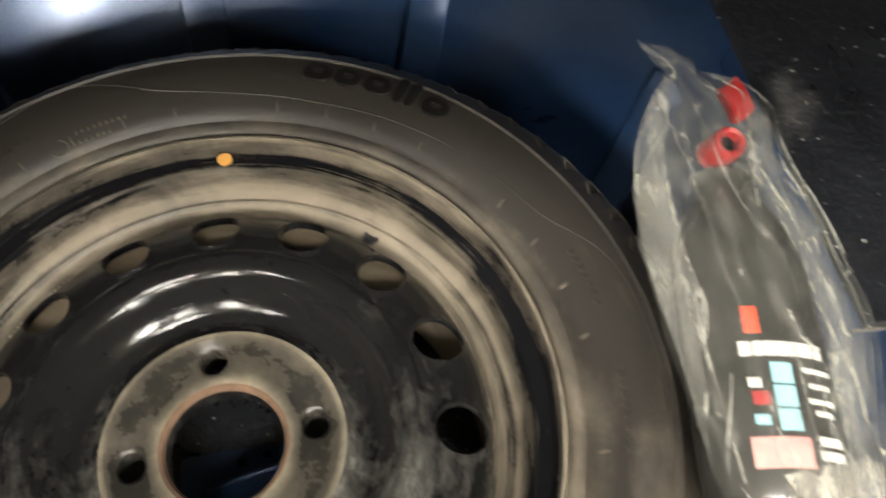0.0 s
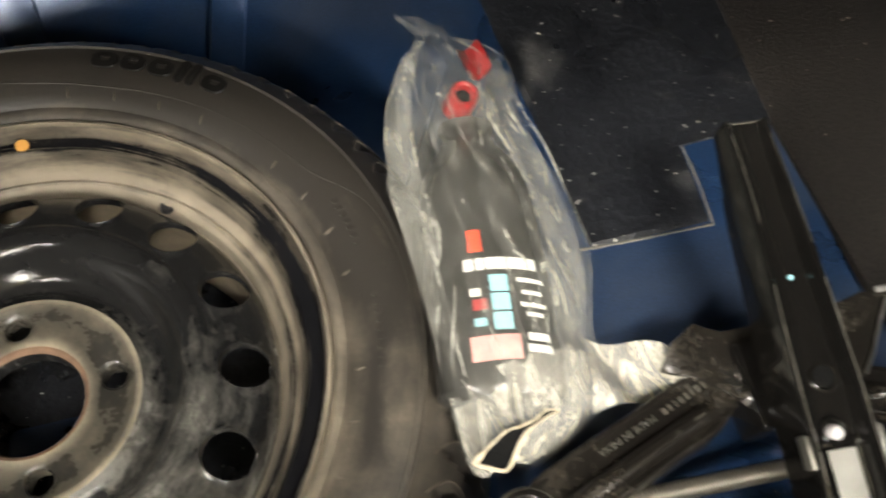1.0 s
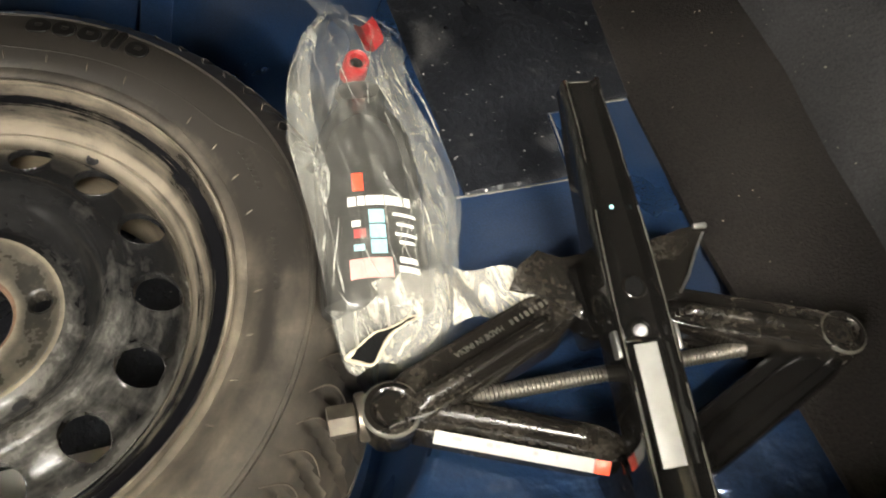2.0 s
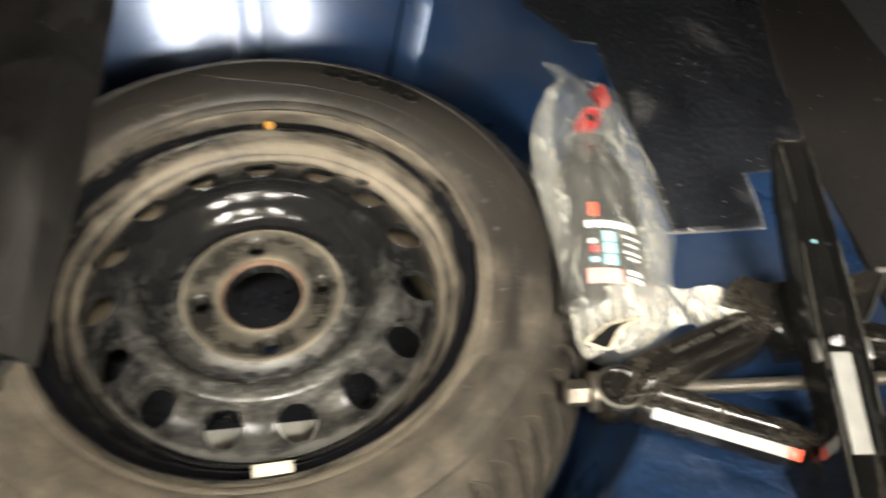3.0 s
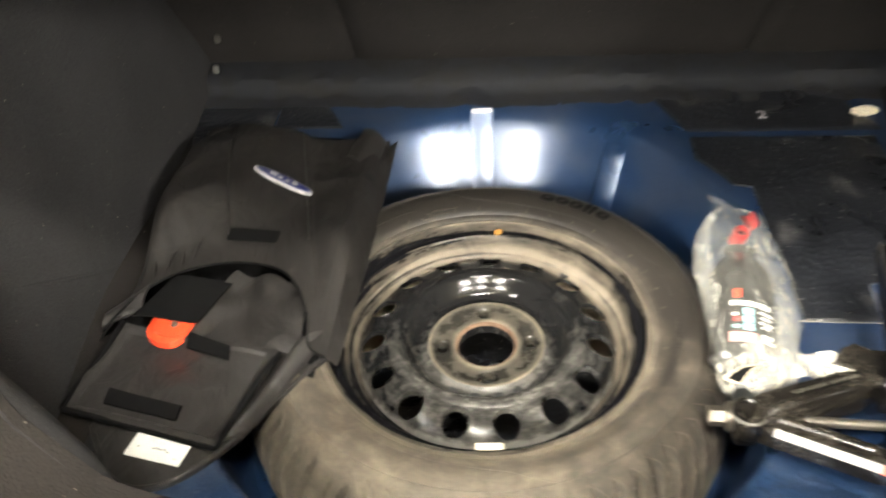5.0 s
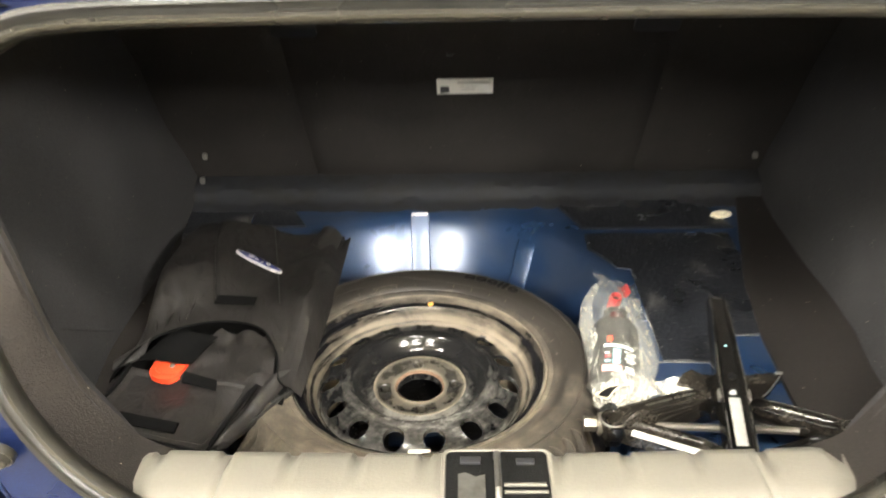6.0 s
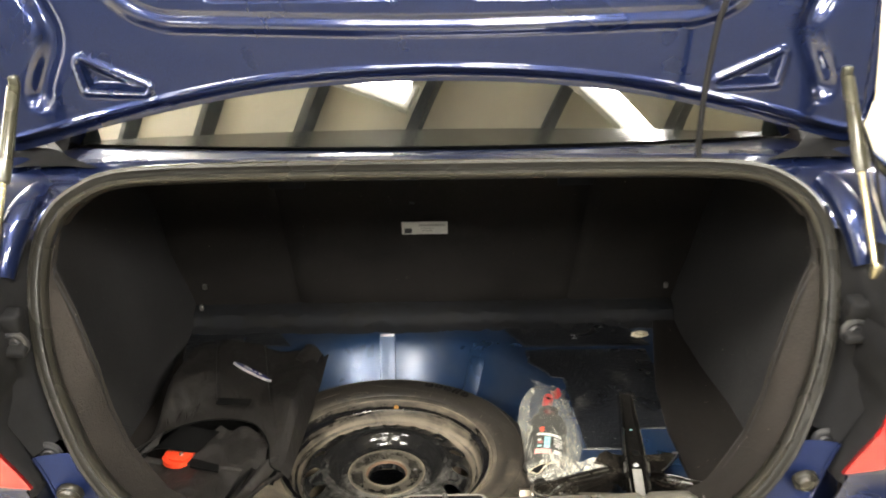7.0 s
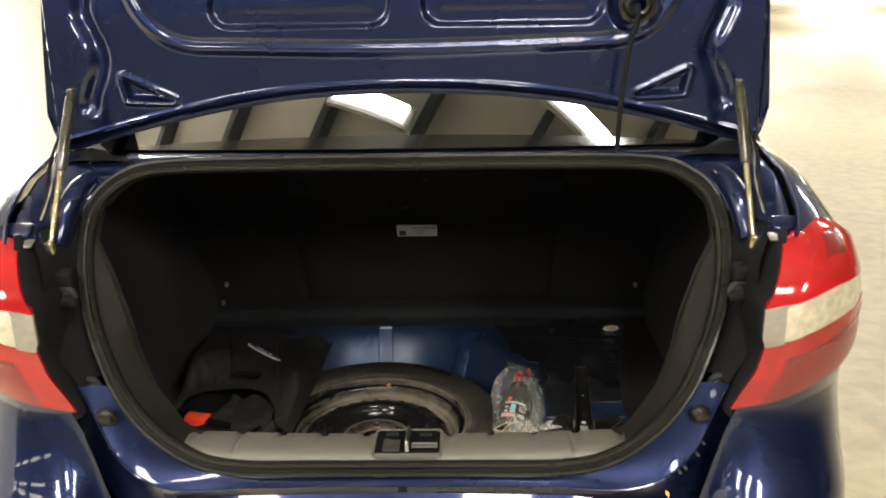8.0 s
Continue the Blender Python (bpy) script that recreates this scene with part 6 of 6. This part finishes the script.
for f0, f1, seed in ((0.015, 0.20, 3.0), (0.76, 0.985, 8.0)):
    rows = []
    for k, (l, r) in enumerate(zip(dense[0][14:74], dense[1][14:74])):
        row = []
        for i in range(9):
            f = f0 + (f1 - f0) * i / 8
            x, y = l.x + (r.x - l.x) * f, l.y + (r.y - l.y) * f
            h = math.sin(math.acos(max(-1, min(1, 1 - 2 * f))))
            z = r.z + 0.020 * (0.5 - f) + 0.45 * l.z * h + 0.005 * noise.noise((x * 90, y * 26, seed))
            row.append((x + 0.002 * noise.noise((y * 40, seed, f * 9)), y, max(0.5035, z)))
        rows.append(row)
    part("side_fold", rows_mesh(rows), FILM_SIDE, sleeve, "hazy folded side of the film")
rng = random.Random(11)
for _ in range(34):
    k0, f0, run = rng.randint(8, 68), rng.uniform(0.05, 0.95), rng.randint(4, 13)
    lean = rng.uniform(-0.018, 0.018)
    pts, rad = [], []
    for k in range(k0, min(83, k0 + run)):
        l, r = dense[0][k], dense[1][k]
        w = max(0.02, min(0.98, f0 + lean * (k - k0) + 0.02 * noise.noise((k * 0.4, f0 * 20, 2))))
        h = math.sin(math.acos(max(-1, min(1, 1 - 2 * w))))
        pts.append((l.x + (r.x - l.x) * w, l.y + (r.y - l.y) * w, max(0.509, r.z + l.z * h + 0.003)))
        rad.append(0.0004 * math.sin(math.pi * (k - k0 + 0.6) / (run + 0.4)) + 0.0001)
    part("bag_crease", tube(pts, rad, 5), FILM_CREASE, sleeve)
rows = []
for k, (l, r) in enumerate(zip(dense[0][65:], dense[1][65:])):
    row = []
    for i in range(21):
        f = 0.04 + 0.92 * i / 20
        if k < 3:
            s = 0.5 + 0.5 * noise.noise((i * 0.6, 3.0, 1.0))
            l2, r2 = dense[0][65 + k + int(3 * s)], dense[1][65 + k + int(3 * s)]
            l, r = (l2, r2) if 65 + k + int(3 * s) < 84 else (l, r)
        x, y = l.x + (r.x - l.x) * f, l.y + (r.y - l.y) * f
        z = r.z + (l.z - 0.001) * math.sin(math.pi * f) ** 0.8 + 0.003 * noise.noise((x * 30, y * 30, 8.0)) * (1 - abs(2 * f - 1))
        row.append((x, y, max(z, 0.5075)))
    rows.append(row)
part("bag_fold", rows_mesh(rows), FILM_BUNCHED, sleeve, "whitish bunched folds of polythene")
part("bag_tail", cloth([(0.228, 0.318, 0.528), (0.285, 0.318, 0.535), (0.298, 0.330, 0.536), (0.240, 0.362, 0.536)], 24, 24, lambda u, v: 0.008 * math.sin(u * 7 + v * 4), 3.0, 0.008, 0.0008), FILM_BUNCHED, sleeve, "whitish twisted end of the bag")
TEAR = [(0.1522, 0.3029, 0.5475), (0.1632, 0.3089, 0.5505), (0.1729, 0.3134, 0.5530), (0.1803, 0.3134, 0.5545), (0.1888, 0.3149, 0.5552), (0.1961, 0.3179, 0.5555), (0.2022, 0.3164, 0.5550), (0.1961, 0.3149, 0.5552), (0.1876, 0.3119, 0.5548), (0.1815, 0.3089, 0.5535), (0.1754, 0.3029, 0.5515), (0.1681, 0.2954, 0.5480), (0.1607, 0.2984, 0.5470)]
tear = spline(TEAR + TEAR[:1], 54)[:-1]
part("torn_edge", tube([p + Vector((0, 0, 0.0004)) for p in tear], [0.0003 + (0.0017 if k > 34 or k < 3 else 0.0005) * (0.4 + abs(noise.noise((k * 0.31, 4.0, 1.0)))) for k in range(54)], 8, closed=True), TORN, sleeve, "bunched whitish torn end")
bm = bmesh.new()
bm.faces.new([bm.verts.new(p + Vector((0.002 * noise.noise((k * 0.9, 1, 1)), 0.002 * noise.noise((k * 0.9, 5, 2)), 0.0002))) for k, p in enumerate(tear)])
part("torn_hole", bm, VELCRO, sleeve, "dark opening in the torn film")

# ---- scissor jack ----
jack = thing("scissor_jack", (0.33, 0.26, 0.488), "black steel scissor jack lying on its side", "jack")


def arm(p, q, wide, thick, ridge, lip, rib, material, label=""):
    """A pressed channel arm between two pivots: rounded ends, turned edges and one long half-round rib at ridge, rib wide."""
    length = (Vector(q) - Vector(p)).length
    m = along(p, q)
    h = thick / 2
    sect = [(-0.5, -h), (-0.5, h * 0.3), (-0.485, h * 0.8), (-0.455, h), (-0.42, h * 1.04), (-0.39, h * 0.92)]
    sect += [(ridge + o, h * 0.9 + lip * g) for o, g in [(-rib * math.cos(math.pi * j / 10), math.sin(math.pi * j / 10) ** 0.8 if 0 < j < 10 else 0.0) for j in range(11)]]
    sect += [(0.39, h * 0.92), (0.42, h * 1.04), (0.455, h), (0.485, h * 0.8), (0.5, h * 0.3), (0.5, -h)]
    rows = []
    for k in range(33):
        s = k / 32
        end = min(s, 1 - s) * length / (wide * 0.75)
        w = wide * (0.62 + 0.38 * smooth01(end)) if end < 1 else wide
        flat = smooth01((min(s, 1 - s) * length - 0.018) / 0.008)
        rows.append([Vector((-wide * 0.2 + s * (length + wide * 0.4), y * w, z if abs(y - ridge) > rib + 0.002 else h * 0.9 + (z - h * 0.9) * flat)) for y, z in sect])
    bm = rows_mesh(rows, True)
    bm.verts.ensure_lookup_table()
    n = len(sect)
    bm.faces.new([bm.verts[k] for k in range(n)])
    bm.faces.new([bm.verts[len(bm.verts) - n + k] for k in range(n)])
    bmesh.ops.transform(bm, verts=bm.verts, matrix=m)
    ob = part("arm", bm, material, jack, label)
    # thin pale tube that paints a highlight along the rib
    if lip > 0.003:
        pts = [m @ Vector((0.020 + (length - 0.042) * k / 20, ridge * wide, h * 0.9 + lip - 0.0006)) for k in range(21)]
        part("ridge_highlight", tube(pts, [0.0003 + 0.0008 * abs(noise.noise((k * 0.35, ridge * 40, length * 30))) for k in range(21)], 6), STRUT, ob, "pale line along the rib standing in for its highlight")
    return ob


PL, PR = Vector((0.173, 0.270, 0.521)), Vector((0.480, 0.247, 0.521))
A0, A1 = (0.173, 0.270, 0.524), (0.300, 0.3105, 0.528)
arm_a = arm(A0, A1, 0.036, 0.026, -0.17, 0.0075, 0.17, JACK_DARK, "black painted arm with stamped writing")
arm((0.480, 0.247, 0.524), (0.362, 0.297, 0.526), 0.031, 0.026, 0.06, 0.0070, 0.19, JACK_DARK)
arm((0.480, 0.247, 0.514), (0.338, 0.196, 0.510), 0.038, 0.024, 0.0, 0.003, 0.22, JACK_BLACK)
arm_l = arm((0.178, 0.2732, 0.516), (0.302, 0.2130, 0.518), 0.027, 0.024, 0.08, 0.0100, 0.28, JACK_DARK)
part("arm_edge", tube([(0.372, 0.285, 0.5275), (0.430, 0.2585, 0.5265)], 0.0024, 8), JACK_DARK, jack, "turned edge of the far arm")
part("arm_edge", tube([(0.366, 0.278, 0.517), (0.412, 0.258, 0.516)], 0.0030, 8), JACK_DARK, jack)
for p, big in ((PL, 0.90), (PR, 0.79)):
    c = p + Vector((0, 0, 0.008))
    part("pivot", lathe([(r * big, z) for r, z in ((0.0, 0.000), (0.0115, 0.000), (0.0122, 0.0065), (0.0150, 0.0085), (0.0185, 0.0080), (0.0205, 0.0060), (0.0212, 0.002), (0.0212, -0.016), (0.0190, -0.020))], 36, c), JACK_DARK, jack, "round hollow pivot")
    bm = bmesh.new()
    prism([(0.0104 * big * math.cos(radians(45 * k + 10)), 0.0104 * big * math.sin(radians(45 * k + 10))) for k in range(8)], 0.0, 0.005, Matrix.Translation(c), 0.0012, bm)
    part("pivot_pin", bm, NUT, jack, "dull pin end sunk in the pivot")
    part("pivot_edge", lathe([(0.0186 * big, 0.0081), (0.0196 * big, 0.0077), (0.0207 * big, 0.0060)], 36, c), STRUT, jack, "bright worn pivot edge")
    part("trunnion", box((0.024, 0.026, 0.030), Matrix.Translation(p - Vector((0, 0, 0.012))) @ pose(0, 0, 0, 0, 0, -4), 0.005), JACK_BLACK, jack)
a, b = Vector((0.146, 0.2752, 0.5215)), Vector((0.424, 0.2570, 0.5220))
ax_ = (b - a).normalized()
rows_pts, rad = [], []
for k in range(301):
    rows_pts.append(a.lerp(b, k / 300))
    rad.append(0.0054 + 0.0004 * math.sin(k * math.pi / 1.5))
part("screw_rod", tube(rows_pts, rad, 10), THREAD, jack, "greased threaded rod")
for f, r, long in ((0.985, 0.0078, 0.012), (1.05, 0.0045, 0.020)):
    part("rod_collar", tube([a.lerp(b, f) - ax_ * long / 2, a.lerp(b, f) + ax_ * long / 2], r, 16), JACK_DARK, jack)
m = along(a - ax_ * 0.011, b)
bm = bmesh.new()
prism([(0.0105 * math.cos(radians(60 * k + 12)), 0.0105 * math.sin(radians(60 * k + 12))) for k in range(6)], 0, 0.017, m @ pose(0, 0, 0, 0, 90, 0), 0.0012, bm)
part("hex_end", bm, NUT, jack, "worn bright hexagon nut")
bm = lathe([(0.004, 0), (0.0145, 0.0), (0.0155, 0.002), (0.0155, 0.006), (0.012, 0.009), (0.006, 0.010)], 28)
bmesh.ops.transform(bm, verts=bm.verts, matrix=m @ pose(0.018, 0, 0, 0, 90, 0))
part("collar", bm, NUT, jack, "bright worn thrust collar")


# saddle: bent sheet brackets either side of the channel
def bracket(outline, z, lean, fold_y, bend):
    """A sheet bracket with thickness whose far edge is folded up along fold_y."""
    bm = prism(outline, 0, 0.0028, None, 0.0006)
    bmesh.ops.subdivide_edges(bm, edges=[e for e in bm.edges if e.calc_length() > 0.012], cuts=5, use_grid_fill=True)
    for vv in bm.verts:
        if vv.co.y > fold_y:
            d = vv.co.y - fold_y
            vv.co.y, vv.co.z = fold_y + d * math.cos(bend), vv.co.z + d * math.sin(bend)
        vv.co.z += z + lean * (vv.co.x - 0.335) + 0.0012 * noise.noise(vv.co * 90)
    return bm


part("saddle", bracket([(0.266, 0.326), (0.276, 0.340), (0.290, 0.347), (0.304, 0.338), (0.331, 0.338), (0.334, 0.296), (0.318, 0.291), (0.306, 0.294), (0.296, 0.306), (0.286, 0.316)], 0.5465, 0.02, 0.328, 0.55), JACK_DARK, jack, "black bent saddle bracket")
part("saddle", bracket([(0.338, 0.296), (0.338, 0.336), (0.368, 0.336), (0.392, 0.341), (0.409, 0.341), (0.411, 0.334), (0.400, 0.322), (0.386, 0.304), (0.376, 0.294), (0.360, 0.292)], 0.5465, -0.02, 0.324, 0.40), JACK_DARK, jack, "black bent saddle bracket")
part("saddle_edge", tube([(0.375, 0.2955, 0.5495), (0.386, 0.306, 0.5495), (0.400, 0.3235, 0.5500), (0.409, 0.334, 0.5530)], 0.0010, 6), STEEL, jack, "bright worn bracket edge")
part("saddle_tip", box((0.010, 0.004, 0.003), pose(0.408, 0.3385, 0.5545, 20, 0, -5), 0.001), STEEL, jack)
for cx, cy in ((0.3095, 0.316), (0.3115, 0.302)):
    part("saddle_bulge", lathe([(0.0, 0.0050), (0.004, 0.0046), (0.0075, 0.0030), (0.0095, 0.0008), (0.0110, -0.001)], 24, (cx, cy, 0.5485)), JACK_DARK, jack, "pressed bulge in the bracket")
part("saddle_block", box((0.044, 0.050, 0.036), pose(0.327, 0.306, 0.537, 6, 0, 0), 0.004), JACK_BLACK, jack)
part("saddle_bolt", lathe([(0, 0.004), (0.003, 0.0035), (0.0042, 0.001), (0.0045, -0.002)], 14, (0.3175, 0.2955, 0.5475)), STEEL, jack)

# the long base channel across the jack, leaning up towards its far end
P, Q = Vector((0.3352, 0.424, 0.6215)), Vector((0.3092, 0.128, 0.5495))
m = along(P, Q)
L = (Q - P).length
sect = [(-0.0225, -0.022), (-0.0225, 0.006), (-0.0215, 0.0095), (-0.0195, 0.0105), (-0.0175, 0.0092), (-0.0160, 0.004), (-0.0135, 0.0008), (-0.006, 0.0), (0.006, 0.0), (0.0135, 0.0008), (0.0160, 0.004), (0.0175, 0.0092), (0.0195, 0.0105), (0.0215, 0.0095), (0.0225, 0.006), (0.0225, -0.022),
        (0.0200, -0.022), (0.0195, 0.003), (0.0, -0.0035), (-0.0195, 0.003), (-0.0200, -0.022)]


def channel_wide(s):
    return 0.80 * (0.68 + 0.32 * smooth01(s * 1.9))


rows = []
for k in range(31):
    s = k / 30
    rows.append([Vector((s * L, y * channel_wide(s), z * (0.55 + 0.45 * smooth01(s * 6)) + 0.0005 * noise.noise((s * 9, y * 80, 2.0)))) for y, z in sect])
bm = rows_mesh(rows, True)
bm.verts.ensure_lookup_table()
bm.faces.new([bm.verts[k] for k in range(len(sect))])
bm.faces.new([bm.verts[len(bm.verts) - len(sect) + k] for k in range(len(sect))])
bmesh.ops.transform(bm, verts=bm.verts, matrix=m)
channel = part("base_channel", bm, JACK_BLACK, jack, "glossy black pressed channel")


def on_channel(y):
    """Distance along the channel of a place at that y."""
    return (P.y - y) / (P.y - Q.y) * L


part("channel_label", box((0.072, 0.0145, 0.0010), m @ pose(on_channel(0.2205), 0.0005, 0.0016), 0.0003), LABEL_DULL, channel, "pale grey paper label strip")
hs = on_channel(0.289)
part("hole", lathe([(0.0, 0.0004), (0.0056, 0.0004), (0.0062, 0.0016)], 24, (0, 0, 0)), VELCRO, channel).matrix_world = m @ pose(hs, 0.0025, 0.0004)
part("hole_rim", lathe([(0.0062, 0.0008), (0.0066, 0.0016), (0.0072, 0.0014), (0.0078, 0.0002)], 24, (0, 0, 0)), JACK_DARK, channel, "bright worn hole rim").matrix_world = m @ pose(hs, 0.0025, 0.0004)
part("rivet", lathe([(0, 0.004), (0.0026, 0.0034), (0.0040, 0.001), (0.0043, -0.002)], 20, (0, 0, 0)), SILVER, channel, "bright rivet head").matrix_world = m @ pose(on_channel(0.2630), 0.0, 0.001)
part("rivet_seat", lathe([(0.0045, 0.0004), (0.0060, 0.0016), (0.0075, 0.0012), (0.0085, -0.001)], 20, (0, 0, 0)), JACK_BLACK, channel).matrix_world = m @ pose(on_channel(0.2630), 0.0, 0.0004)
part("channel_step", box((0.004, 0.026, 0.003), m @ pose(on_channel(0.2585), 0.0, 0.0008), 0.001), JACK_BLACK, channel)
for side in (-1, 1):
    # broken pale tubes stand in for highlights on the channel's flanges
    for f0, f1, r in ((0.0, 0.24, 0.0004), (0.30, 0.62, 0.0006), (0.66, 0.98, 0.0007)):
        pts = [m @ Vector((f * L, side * 0.0195 * channel_wide(f), 0.0103 * (0.55 + 0.45 * smooth01(f * 6)))) for f in [f0 + (f1 - f0) * k / 12 for k in range(13)]]
        part("edge_glint", tube(pts, [r * (0.5 + 0.8 * abs(noise.noise((k * 0.7, f0 * 9, side)))) for k in range(13)], 6), STRUT, channel)
    part("edge_tab", box((0.016, 0.0024, 0.009), m @ pose(on_channel(0.256), side * 0.0188, 0.0050), 0.0008), STEEL, channel, "bright worn tab on the edge")
part("tip_edge", box((0.0012, 0.022, 0.0030), m @ pose(-0.0004, 0, -0.001), 0.0004), STRUT, channel, "scuffed channel end")
bm = lathe([(0, 0.0006), (0.0012, 0.0005), (0.0015, -0.0005)], 12)
bmesh.ops.transform(bm, verts=bm.verts, matrix=m @ pose(on_channel(0.3395), 0.001, 0.0008))
part("green_dot", bm, CYAN, channel)
bm = box((0.100, 0.052, 0.045), pose(0.3240, 0.160, 0.5110, -4, 0, -86), 0.004)
part("base_foot", bm, JACK_BLACK, jack, "black pressed foot of the jack")
for cx, cy in ((0.3035, 0.196), (0.3045, 0.176)):
    part("foot_hole", lathe([(0.0, 0.0006), (0.0035, 0.0006), (0.0045, 0.0014), (0.0055, 0.0)], 18, (cx, cy, 0.5345)), VELCRO, jack)
# paper label with an orange end along the lower arm
m2 = along((0.1940, 0.2490, 0.5290), (0.2880, 0.2038, 0.5300), 30)
lab = part("arm_label", box((0.098, 0.0086, 0.0010), m2 @ pose(0.049, 0, 0), 0.0003), LABEL_GREY, arm_l, "white paper label with orange end")
part("orange_end", box((0.0095, 0.0086, 0.0010), m2 @ pose(0.1030, 0, 0), 0.0003), ORANGE, lab)
for at, w in ((0.014, 0.006), (0.034, 0.004), (0.039, 0.003), (0.062, 0.003), (0.075, 0.0016)):
    part("print", box((w, 0.0026, 0.0004), m2 @ pose(at, 0.0012, 0.0008)), LABEL_DULL, lab)
m3 = along(A0, A1)
text = bpy.data.curves.new("stamped_text", "FONT")
text.body, text.size, text.extrude = "MADE IN INDIA", 0.0054, 0.0004
ob = new("stamped_text", text)
ob.data.materials.append(STRUT)
ob.parent = arm_a
ob.matrix_parent_inverse = arm_a.matrix_world.inverted()
ob.matrix_world = m3 @ pose(0.0900, 0.0095, 0.0122, 0, 0, 180)
for k in range(8):
    part("stamped_mark", box((0.0024 - 0.0006 * (k % 3), 0.0038, 0.0005), m3 @ pose(0.0965 + k * 0.0040, 0.0076, 0.0121)), STRUT, arm_a)

# ---- small litter ----
bm = bmesh.new()
bmesh.ops.create_icosphere(bm, subdivisions=3, radius=1.0)
for vv in bm.verts:
    q = vv.co.copy()
    vv.co = Vector((q.x * 0.020, q.y * 0.010, q.z * 0.007)) * (1 + 0.45 * noise.noise(q * 2.1 + Vector((3, 1, 2)))) + Vector((0.477, 0.885, 0.507))
tagged(part("paper_scrap", bm, PAPER, smooth=False), "crumpled cream paper scrap on the boot floor", "litter")
text = bpy.data.curves.new("chalk_two", "FONT")
text.body, text.size, text.extrude = "2", 0.030, 0.0003
two = new("chalk_mark", text)
two.location = (0.315, 0.872, 0.5045)
two.data.materials.append(SILVER)
tagged(two, "pale chalk digit on the black pad", "mark")
bm = bmesh.new()
for k in range(5):
    a = 2 * math.pi * k / 5
    pts = [(0.0, 0.0), (0.006 * math.cos(a - 0.5), 0.006 * math.sin(a - 0.5)), (0.013 * math.cos(a), 0.013 * math.sin(a)), (0.006 * math.cos(a + 0.5), 0.006 * math.sin(a + 0.5))]
    prism(pts, 0, 0.0008, pose(0.395, -0.077, 0.664, 60, 0, 0), 0, bm)
tagged(part("dry_leaf", bm, YELLOW), "small dry yellow leaf stuck on the bumper", "leaf")
